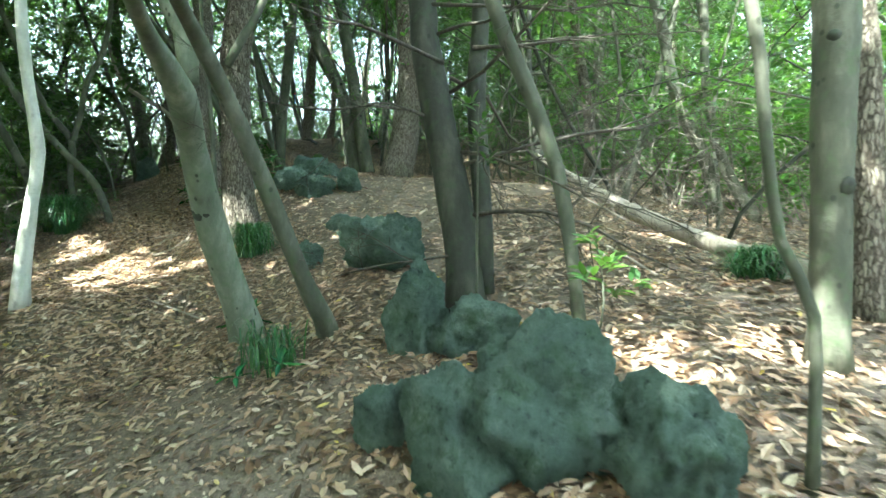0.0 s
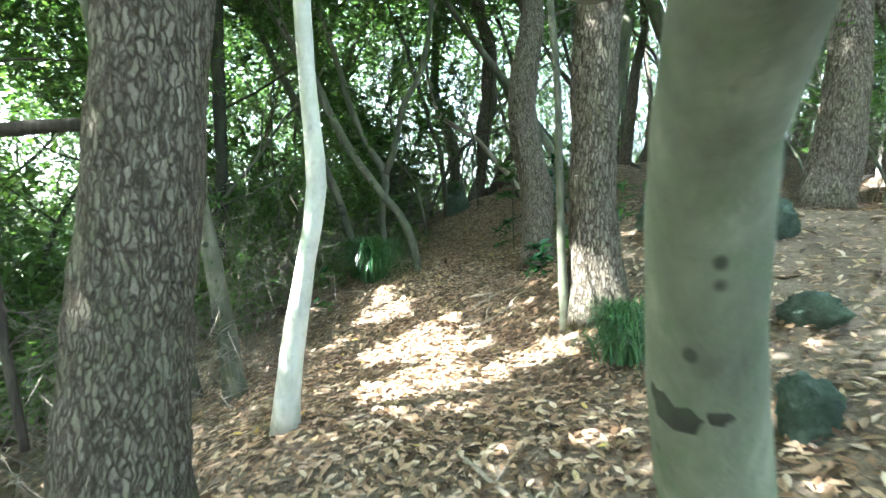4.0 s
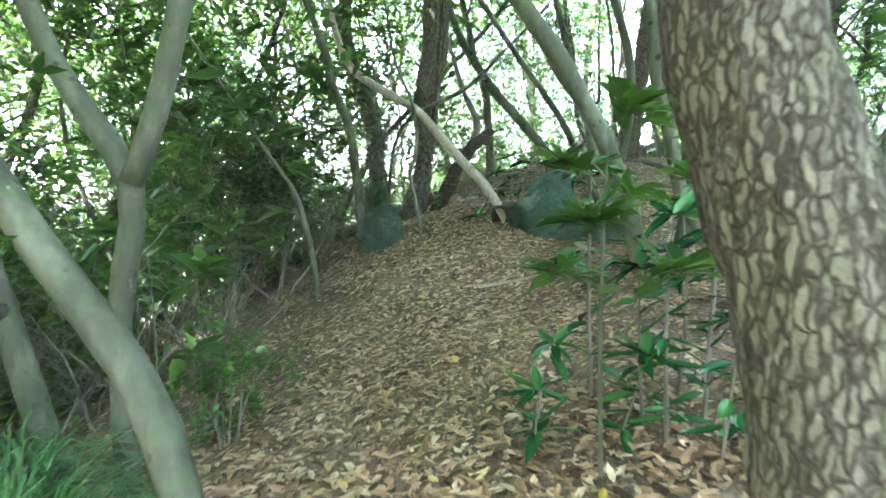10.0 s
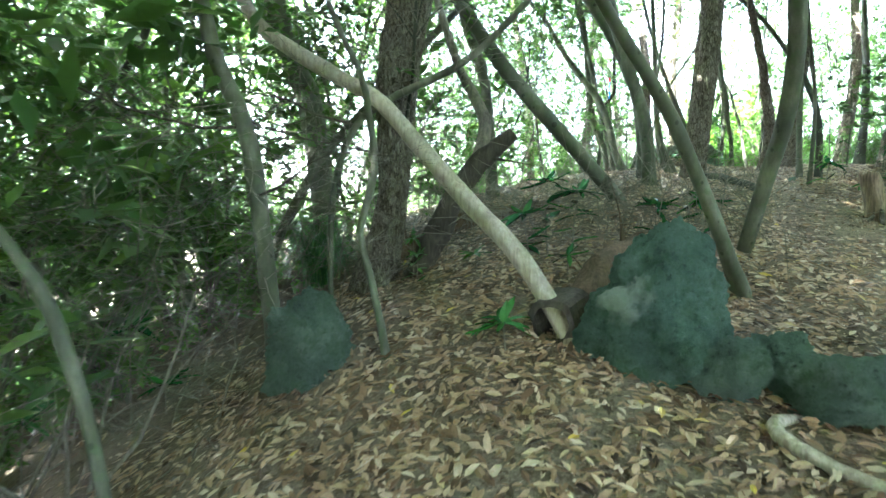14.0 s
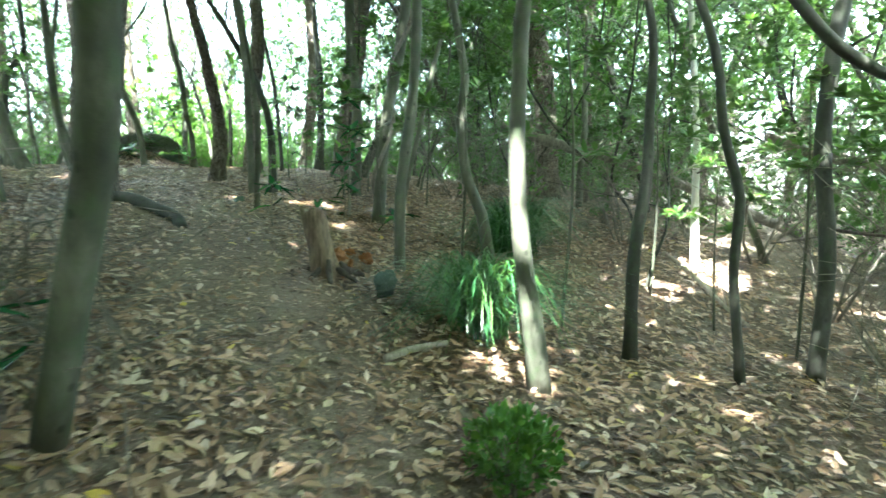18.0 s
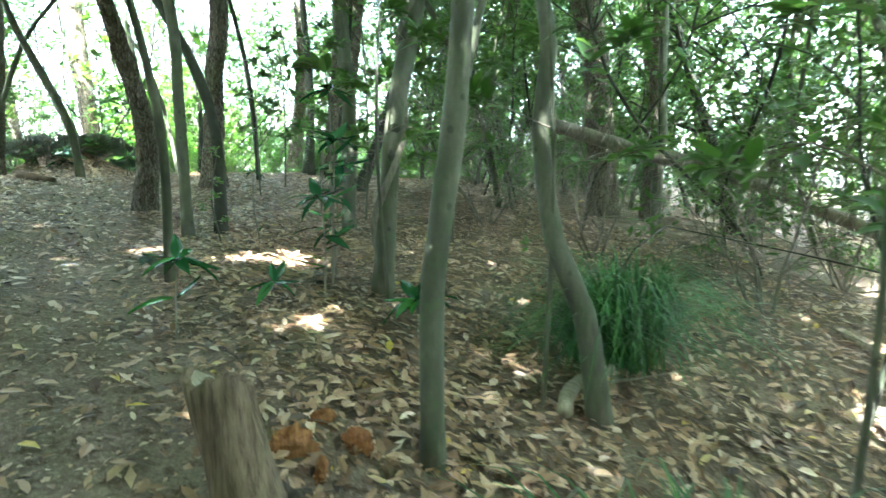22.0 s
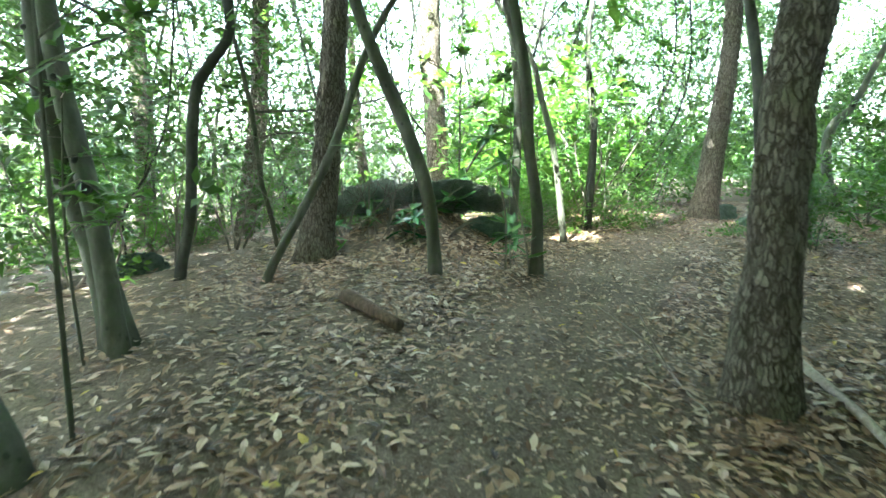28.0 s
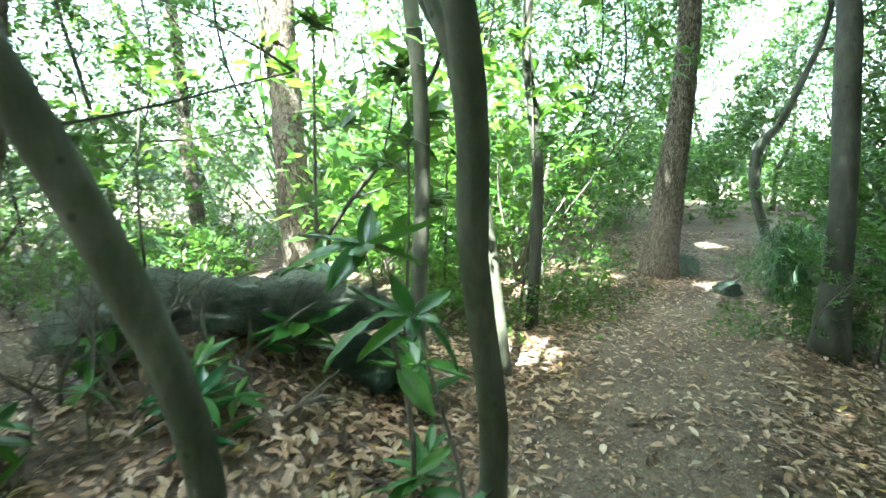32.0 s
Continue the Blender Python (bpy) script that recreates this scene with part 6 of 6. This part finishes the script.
def sapling(x, y, tall, spread, count, size, mat=LEAF, words="slim understory sapling with sprays of glossy leaves", lean=(0.0, 0.0), low=0.45):
    """A thin-stemmed young tree whose twigs end in sprays of leaves."""
    z = ground_z(x, y)
    root = thing("sapling", (x, y, z), words, "sapling", "saplings beside the path")
    r = 0.005 + 0.004 * tall
    line = curve_through([np.r_[0, 0, -0.05, r], np.r_[lean[0] * 0.3 + rng.normal(0, 0.04), lean[1] * 0.3 + rng.normal(0, 0.04), tall * 0.5, r * 0.8], np.r_[lean[0], lean[1], tall, r * 0.35]], 0.1)
    part("stem", mesh_of("stem", *tube(line, 7, 0.1, x), SMOOTH), root)
    ats, ways = [], []
    twigs = max(5, count // 26)
    for k in range(twigs):
        i = int((len(line) - 1) * (low + (1 - low) * (k + 1) / twigs))
        a = k * 2.4 + rng.uniform(-0.4, 0.4)
        d = np.array([math.cos(a), math.sin(a), rng.uniform(0.0, 0.6)])
        n = spread * rng.uniform(0.45, 1.0) * (1.0 if k < twigs - 1 else 0.3)
        q = line[i, :3]
        tip = q + d * n
        pts = np.array([np.r_[q, r * 0.4], np.r_[q + d * n * 0.5 + rng.normal(0, 0.03, 3) + [0, 0, 0.04], r * 0.3], np.r_[tip, 0.002]])
        part("twig", mesh_of("twig", *tube(curve_through(pts, 0.1), 5), TWIG), root)
        m = count // twigs
        b = np.arange(m) * 2.4
        s = np.where(rng.random(m) < 0.6, 1.0, rng.uniform(0.3, 1.0, m))[:, None]
        ats.append(q + d * n * s + rng.normal(0, 0.015, (m, 3)))
        ways.append(np.c_[np.cos(b), np.sin(b), rng.uniform(-0.3, 0.7, m)] + d * 0.6)
    at, way = np.vstack(ats), np.vstack(ways)
    n = len(at)
    L = rng.uniform(0.7, 1.15, n) * size
    v, f = leaves(at, way, rng.normal(0, 0.25, (n, 3)) + [0, 0, 1.0], L, L * rng.uniform(0.32, 0.42, n), rng.normal(-0.2, 0.4, n))
    part("foliage", mesh_of("foliage", v, f, mat), root)
    return root


for x, y, tall, spread, count, size, mat in ((-2.1, 21.95, 1.75, 0.5, 170, 0.15, LEAF), (-1.75, 21.5, 1.5, 0.5, 170, 0.15, LEAF), (-1.5, 22.5, 2.3, 0.6, 220, 0.14, YOUNG_LIT), (-1.75, 23.3, 1.2, 0.45, 130, 0.12, YOUNG_LIT),
                                             (-1.0, 21.5, 2.1, 0.6, 240, 0.15, LEAF), (-2.3, 20.1, 2.1, 0.45, 150, 0.14, LEAF), (-2.0, 18.9, 2.3, 0.5, 170, 0.15, LEAF), (-1.9, 17.6, 2.5, 0.5, 170, 0.14, LEAF),
                                             (-0.5, 16.0, 2.5, 0.7, 260, 0.14, LEAF), (-0.1, 16.8, 2.2, 0.6, 220, 0.14, LEAF), (-0.3, 18.1, 2.1, 0.5, 200, 0.13, LEAF), (-0.3, 17.4, 1.6, 0.5, 170, 0.13, LEAF),
                                             (-9.6, 12.6, 3.0, 0.7, 150, 0.13, LEAF),
                                             (-3.5, 29.6, 2.0, 0.22, 130, 0.2, LEAF), (-2.35, 30.4, 2.4, 0.6, 220, 0.15, YOUNG_LIT), (-1.7, 31.4, 1.5, 0.6, 200, 0.14, YOUNG_LIT),
                                             (-4.1, 29.9, 2.9, 0.4, 140, 0.17, YOUNG_LIT), (-2.9, 31.0, 2.0, 0.5, 190, 0.15, YOUNG_LIT), (-5.4, 30.6, 2.2, 0.6, 220, 0.13, YOUNG_LIT), (-4.65, 10.55, 1.4, 0.34, 170, 0.17, LEAF),
                                             (-2.2, 24.5, 1.5, 0.5, 170, 0.14, LEAF), (-1.7, 25.2, 2.1, 0.6, 220, 0.14, LEAF), (-5.95, 24.8, 2.1, 0.5, 170, 0.11, YOUNG_LIT), (-6.4, 25.6, 1.5, 0.5, 170, 0.11, YOUNG_LIT),
                                             (2.9, 6.1, 1.5, 0.6, 220, 0.13, YOUNG_LIT), (4.1, 7.2, 2.6, 0.8, 320, 0.14, YOUNG_LIT), (5.1, 7.1, 1.8, 0.7, 280, 0.14, YOUNG_LIT), (5.8, 8.4, 2.6, 0.8, 320, 0.14, YOUNG_LIT), (3.6, 8.6, 2.4, 0.8, 320, 0.13, YOUNG_LIT),
                                             (6.6, 6.6, 2.4, 0.8, 320, 0.14, YOUNG_LIT), (-0.6, 25.2, 2.4, 0.7, 280, 0.13, LEAF), (-0.4, 27.0, 2.2, 0.7, 280, 0.13, LEAF), (-4.1, 12.3, 1.35, 0.42, 210, 0.17, LEAF), (-4.05, 11.9, 0.85, 0.42, 170, 0.17, LEAF), (-6.9, 10.4, 1.2, 0.4, 110, 0.18, LEAF), (-6.35, 7.9, 0.7, 0.35, 110, 0.13, YOUNG_LIT), (-6.7, 8.6, 0.8, 0.4, 130, 0.13, LEAF), (-6.9, 7.5, 1.1, 0.5, 170, 0.13, YOUNG_LIT),
                                             (-7.4, 8.4, 1.3, 0.6, 200, 0.12, LEAF), (-6.6, 6.9, 0.9, 0.4, 140, 0.12, YOUNG_LIT), (-7.6, 9.4, 1.2, 0.5, 180, 0.12, YOUNG_LIT)):
    sapling(x, y, tall, spread, count, size, mat)
sapling(0.8, 2.9, 0.62, 0.16, 60, 0.11, LEAF)
sapling(0.22, 3.5, 1.35, 0.12, 40, 0.1, LEAF, low=0.75)


def weeds(x, y, w):
    """A patch of low green weeds."""
    n = int(260 * w)
    q = rng.normal(0, 0.33, (n, 2)) * w
    at = np.c_[q, height(x + q[:, 0], y + q[:, 1]) - ground_z(x, y) + rng.uniform(0.01, 0.12, n)]
    v, f = leaves(at, any_way(n, 0.5) + [0, 0, 0.35], rng.normal(0, 0.3, (n, 3)) + [0, 0, 1], rng.uniform(0.03, 0.075, n), rng.uniform(0.015, 0.035, n))
    ob = new("weeds", mesh_of("weeds", v, f, YOUNG_LIT))
    ob.location = (x, y, ground_z(x, y))
    return tagged(ob, "low patch of bright green weeds at the path's edge", "weeds", kind="stuff")


for x, y, w in ((-1.44, 30.86, 0.7), (-1.23, 31.58, 0.7), (-0.57, 29.76, 0.5), (2.3, 33.2, 0.9), (-0.2, 30.2, 0.5), (0.74, 29.72, 0.8), (-0.13, 32.98, 0.9), (0.6, 30.38, 0.5), (0.08, 29.45, 0.5), (-1.6, 31.9, 0.8), (1.9, 32.3, 0.7),
                (1.2, 31.5, 0.6), (-2.1, 30.3, 0.5)):
    weeds(x, y, w)


def bush(x, y, w, h):
    """A small dense leafy bush."""
    root = thing("small_bush", (x, y, ground_z(x, y)), "small bright green bush with many little leaves", "bush")
    n = 700
    at = any_way(n) * (rng.uniform(0.2, 1, (n, 1)) ** 0.5) * [w / 2, w / 2, h / 2] + [0, 0, h * 0.55]
    ob = part("foliage", mesh_of("foliage", *leaves(at, at * 2 + any_way(n) * 0.35, rng.normal(0, 0.5, (n, 3)) + [0, 0, 1], rng.uniform(0.03, 0.055, n), rng.uniform(0.018, 0.032, n)), YOUNG_LIT), root)
    for _ in range(9):
        d = any_way(1)[0] * [w / 2, w / 2, 0]
        line = curve_through([np.r_[0, 0, -0.03, 0.006], np.r_[d[:2] * 0.4, h * 0.4, 0.004], np.r_[d[:2] * 0.8, h * 0.8, 0.002]], 0.06)
        part("stem", mesh_of("stem", *tube(line, 5), TWIG), root)
    return root


for o, x, y, k in ((dim_shrubs[1], -0.1, 29.5, 0.5), (dim_shrubs[3], 0.15, 29.2, 0.6), (dim_shrubs[3], -6.9, 9.0, 0.5), (dim_shrubs[3], -6.6, 10.6, 0.45), (lit_shrubs[2], -2.6, 30.3, 0.5), (lit_shrubs[2], -1.9, 30.6, 0.5),
                   (lit_shrubs[2], 1.6, 31.4, 0.5), (lit_shrubs[2], -1.2, 31.3, 0.6)):
    copy_thing(o, pose(x, y, ground_z(x, y), 0, 0, x * 50) @ Matrix.Scale(k, 4))
bush(-3.55, 16.0, 0.36, 0.32)
sapling(-3.1, 21.6, 0.75, 0.13, 80, 0.06, YOUNG_LIT, "thin yellow-green sapling with small leaves", low=0.25)

# ---- twigs and fallen leaves ----


def thicket(x, y, w, h, count, words="tangle of dry bare twigs", base=0.0):
    """A tangle of thin dead twigs."""
    z = ground_z(x, y) + base
    pieces = []
    for _ in range(count):
        p = rng.uniform(-0.5, 0.5, 3) * [w, w, h] + [0, 0, h / 2]
        d = any_way(1, 0.9)[0]
        n = rng.uniform(0.3, 1.1)
        pts = [np.r_[p, 0.0036]]
        for k in range(3):
            d = unit(d + rng.normal(0, 0.35, 3))
            pts.append(np.r_[pts[-1][:3] + d * n / 3, 0.0034 - 0.001 * k])
        pieces.append(tube(np.array(pts), 4))
    ob = new("dead_twigs", mesh_of("dead_twigs", *joined(pieces), TWIG))
    ob.location = (x, y, z)
    return tagged(ob, words, "twigs", kind="stuff")


def dead_bough(at, way, length, r, words="dead bough forking into many dry bare twigs", mat=BOUGH, sag=0.03, depth=3, spread=0.55):
    """A dead limb standing out from a trunk, with its fine twigs."""
    root = thing("dead_bough", at, words, "branch")
    out = []
    forked(np.zeros(3), unit(way), length, r, depth, out, spread, sag)
    part("stem", mesh_of("stem", *out[0], mat), root)
    part("brush", mesh_of("brush", *joined(out[1:]), mat), root)["kind"] = "stuff"


def bare_shrub(x, y, tall, mat=TWIG):
    """A leafless shrub: a few forking stems from one foot."""
    root = thing("bare_shrub", (x, y, ground_z(x, y)), "leafless shrub of thin crooked grey stems", "shrub", "bare shrubs of the slope")
    fine = []
    for k in range(4):
        a = k * 1.6 + rng.uniform(0, 1)
        out = []
        forked(np.array([math.cos(a) * 0.06, math.sin(a) * 0.06, -0.05]), unit([math.cos(a) * 0.5, math.sin(a) * 0.5, 1.0]), tall * rng.uniform(0.7, 1.1), 0.016, 2, out, 0.45)
        part("stem", mesh_of("stem", *out[0], mat), root)
        fine += out[1:]
    part("brush", mesh_of("brush", *joined(fine), mat), root)["kind"] = "stuff"


for at, way, n, r in (((0.1, 3.85, 1.25), (1, -0.3, 0.15), 1.5, 0.018), ((0.1, 3.85, 1.6), (1, 0.2, 0.35), 1.6, 0.016), ((0.0, 3.9, 1.9), (-1, -0.2, 0.3), 1.3, 0.015), ((0.05, 3.9, 2.1), (0.8, -0.6, 0.5), 1.5, 0.016),
                      ((0.15, 3.8, 1.0), (-0.9, -0.4, 0.1), 0.9, 0.012), ((0.0, 3.9, 2.3), (-0.6, -0.6, 0.2), 1.4, 0.016), ((0.12, 3.85, 1.45), (0.4, 0.9, 0.2), 1.4, 0.015), ((0.7, 3.2, 1.3), (0.7, 0.6, 0.25), 1.1, 0.012),
                      ((1.6, 4.85, 1.3), (0.2, -0.5, 0.5), 0.9, 0.012), ((2.1, 4.5, 1.05), (-0.6, -0.2, 0.3), 0.9, 0.012), ((-0.05, 3.95, 2.5), (0.5, -0.8, -0.1), 1.4, 0.014), ((0.2, 3.9, 2.4), (0.9, 0.1, 0.0), 1.6, 0.015),
                      ((0.1, 3.9, 1.7), (1, -0.7, 0.0), 1.5, 0.015), ((0.05, 3.9, 2.2), (1, 0.5, -0.05), 1.7, 0.015), ((-0.1, 3.95, 2.7), (0.9, -0.4, -0.25), 1.6, 0.015), ((0.6, 3.25, 1.7), (0.9, 0.3, 0.0), 1.2, 0.012),
                      ((-7.9, 16.4, 3.4), (-0.6, -0.6, 0.2), 1.3, 0.014), ((-8.4, 15.15, 3.0), (0.5, -0.7, 0.2), 1.2, 0.013), ((-8.5, 15.15, 3.5), (-0.8, -0.4, 0.1), 1.4, 0.014), ((-8.0, 15.8, 3.6), (-0.7, -0.5, 0.4), 1.3, 0.012),
                      ((-6.5, 9.98, 1.9), (-0.8, 0.5, 0.1), 1.1, 0.012), ((-0.25, 16.55, 3.1), (0.4, -0.6, 0.1), 1.3, 0.014), ((1.0, 18.6, 3.6), (-0.5, -0.7, 0.1), 1.3, 0.013), ((0.5, 17.4, 2.9), (0.6, -0.3, 0.2), 1.2, 0.012),
                      ((-5.6, 28.5, 5.3), (-0.8, -0.4, 0.1), 1.2, 0.012), ((-5.55, 28.4, 4.9), (0.6, -0.4, 0.1), 0.9, 0.01)):
    dead_bough(at, way, n, r)
for x, y, tall in ((-8.3, 11.2, 1.2), (-8.9, 12.0, 1.5), (-8.4, 12.6, 1.1), (-9.4, 13.2, 1.7), (-8.8, 14.0, 1.5), (-9.8, 11.3, 1.6), (-9.2, 10.4, 1.4), (-10.2, 12.4, 1.8), (-9.9, 14.3, 1.9), (-8.0, 10.4, 1.0), (-7.9, 11.9, 0.8), (-10.6, 13.6, 2.0),
                   (0.4, 16.2, 1.7), (1.2, 17.2, 1.9), (0.7, 19.4, 1.6), (1.9, 18.4, 2.0), (0.2, 20.8, 1.5), (0.0, 22.4, 1.6), (-0.2, 15.4, 1.5), (1.5, 16.2, 1.9), (-6.9, 5.4, 1.2), (-6.2, 5.3, 1.0), (-7.3, 28.6, 1.6), (-6.9, 29.4, 1.7), (-5.0, 28.75, 0.7), (-4.55, 28.85, 0.6), (-5.45, 29.0, 1.1), (-4.3, 28.6, 0.5)):
    bare_shrub(x, y, tall)
for x, y, w, h, c in ((-9.0, 15.0, 2.0, 2.2, 1600), (-7.9, 16.2, 1.6, 2.4, 900), (-9.5, 11, 2.2, 2.2, 1400),
                      (-6.2, 6.8, 1.6, 1.4, 900), (-5.6, 5.2, 1.4, 1.2, 700), (2.8, 5.4, 2.0, 1.4, 1100), (0.9, 19.5, 2.4, 1.6, 1100), (2.8, 17.5, 2.4, 2.2, 1500), (-0.6, 22.5, 2.2, 1.4, 1100), (-6.2, 29.4, 1.6, 1.8, 900),
                      (-7.2, 17.2, 1.8, 0.5, 900), (-5.6, 17.2, 1.6, 0.4, 600), (1.5, 24, 2.4, 1.8, 1200), (-0.9, 15.2, 1.2, 1.4, 600)):
    thicket(x, y, w, h, max(310, c // 4))


def litter(count, reach):
    """Places for fallen leaves within reach of the trail, thinned where feet have trodden."""
    out = []
    got = 0
    while got < count:
        k = rng.integers(0, len(TRAIL), count)
        q = TRAIL[k] + rng.normal(0, 1, (count, 2)) * reach
        d = off_trail(q[:, 0], q[:, 1])
        bare = np.where(q[:, 1] > 17.5, np.clip((d - 0.4) / 0.45, 0.16, 1.0), np.where(q[:, 1] > 14.2, np.clip(d / 0.55, 0.4, 1.0), np.where(q[:, 1] < 3.5, np.clip((d + 0.0) / 0.9, 0.3, 1.0), 1.0)))
        ok = (rng.random(count) < bare) & (q[:, 1] > -2.2) & (q[:, 1] < 37)
        out.append(q[ok])
        got += ok.sum()
    return np.vstack(out)[:count]


def fallen_leaves(name, q, lo, hi, words, flat=False):
    n = len(q)
    x, y = q[:, 0], q[:, 1]
    e = 0.05
    z = height(x, y)
    normal = unit(np.c_[-(height(x + e, y) - z) / e, -(height(x, y + e) - z) / e, np.ones(n)])
    up = unit(normal + rng.normal(0, 0.16, (n, 3)))
    way = rng.normal(0, 1, (n, 3))
    way -= (way * up).sum(1, keepdims=True) * up
    L = rng.uniform(lo, hi, n)
    at, W = np.c_[x, y, z + 0.006 + rng.uniform(0, 0.022, n)], L * rng.uniform(0.32, 0.46, n)
    v, f = small_leaves(at, way, up, L, W) if flat else leaves(at, way, up, L, W, rng.normal(0.05, 0.4, n))
    return tagged(new(name, mesh_of(name, v, f, LITTER, False)), words, "leaves", kind="stuff")


fallen_leaves("leaf_litter", litter(95000, 1.4), 0.04, 0.1, "carpet of dry brown fallen leaves")
fallen_leaves("leaf_litter", litter(60000, 3.2), 0.045, 0.11, "carpet of dry brown fallen leaves off the path", True)
for x0, x1, y0, y1, n in ((-8.8, -4.8, 13.5, 19.5, 9000), (-3.0, 2.0, 15.5, 26, 16000), (0.0, 4.5, 0.5, 8, 9000), (-6.5, -3.0, 26.5, 30, 4000)):
    q = np.c_[rng.uniform(x0, x1, n), rng.uniform(y0, y1, n)]
    fallen_leaves("leaf_litter", q[off_trail(q[:, 0], q[:, 1]) > 0.9], 0.05, 0.115, "scattered dry brown leaves beside the path")
q = np.c_[rng.uniform(-13, 10, 16000), rng.uniform(-3, 42, 16000)]
fallen_leaves("leaf_litter", q[off_trail(q[:, 0], q[:, 1]) > 3], 0.1, 0.18, "dry brown leaves under the thicket", True)


def crumbs(count):
    """Broken bits of leaf and bark trodden into the path."""
    k = rng.integers(0, len(TRAIL), count)
    q = TRAIL[k] + rng.normal(0, 1, (count, 2)) * 0.9
    q = q[(q[:, 1] > -2) & (q[:, 1] < 35)]
    n = len(q)
    z = height(q[:, 0], q[:, 1])
    L = rng.uniform(0.012, 0.045, n)
    v, f = small_leaves(np.c_[q, z + rng.uniform(0.003, 0.012, n)], any_way(n, 0.15), rng.normal(0, 0.25, (n, 3)) + [0, 0, 1.0], L, L * rng.uniform(0.3, 0.9, n))
    return tagged(new("leaf_crumbs", mesh_of("leaf_crumbs", v, f, LITTER, False)), "broken bits of dead leaf trodden into the path", "leaves", kind="stuff")


crumbs(85000)


def needles(count):
    """Brown pine needles on the banks under the pines."""
    q = np.c_[rng.uniform(-4.2, 3.5, count), rng.uniform(0, 12.5, count)]
    q = q[(off_trail(q[:, 0], q[:, 1]) > 0.55) & (q[:, 0] > -0.9 - 0.38 * q[:, 1])]
    n = len(q)
    L = rng.uniform(0.05, 0.11, n)
    v, f = small_leaves(np.c_[q, height(q[:, 0], q[:, 1]) + rng.uniform(0.01, 0.035, n)], any_way(n, 0.12), rng.normal(0, 0.2, (n, 3)) + [0, 0, 1.0], L, np.full(n, 0.0024))
    return tagged(new("pine_needles", mesh_of("pine_needles", v, f, NEEDLE, False)), "brown fallen pine needles matted on the bank", "needles", kind="stuff")


needles(60000)


def marker(x, y, z):
    """A trail mark: a red and a blue ribbon tied round a trunk."""
    root = thing("trail_marker", (x, y, z), "red and blue plastic ribbon tied to a tree", "ribbon")
    for name, c, h, w in (("red_ribbon", (0.5, 0.03, 0.02), (0.08, 0.17), 0.022), ("blue_ribbon", (0.02, 0.16, 0.4), (-0.28, 0.08), 0.014)):
        v, f = [], []
        for i in range(9):
            s = i / 8
            zz = h[0] + (h[1] - h[0]) * s
            for k in (-1, 1):
                v.append((k * w, 0.012 * math.sin(s * 7), zz))
        f = [(2 * i, 2 * i + 1, 2 * i + 3, 2 * i + 2) for i in range(8)]
        part(name, mesh_of(name, v, np.array(f), material(name, plain(c, 0.4))), root)
    return root


marker(-6.32, 24.25, 5.58)
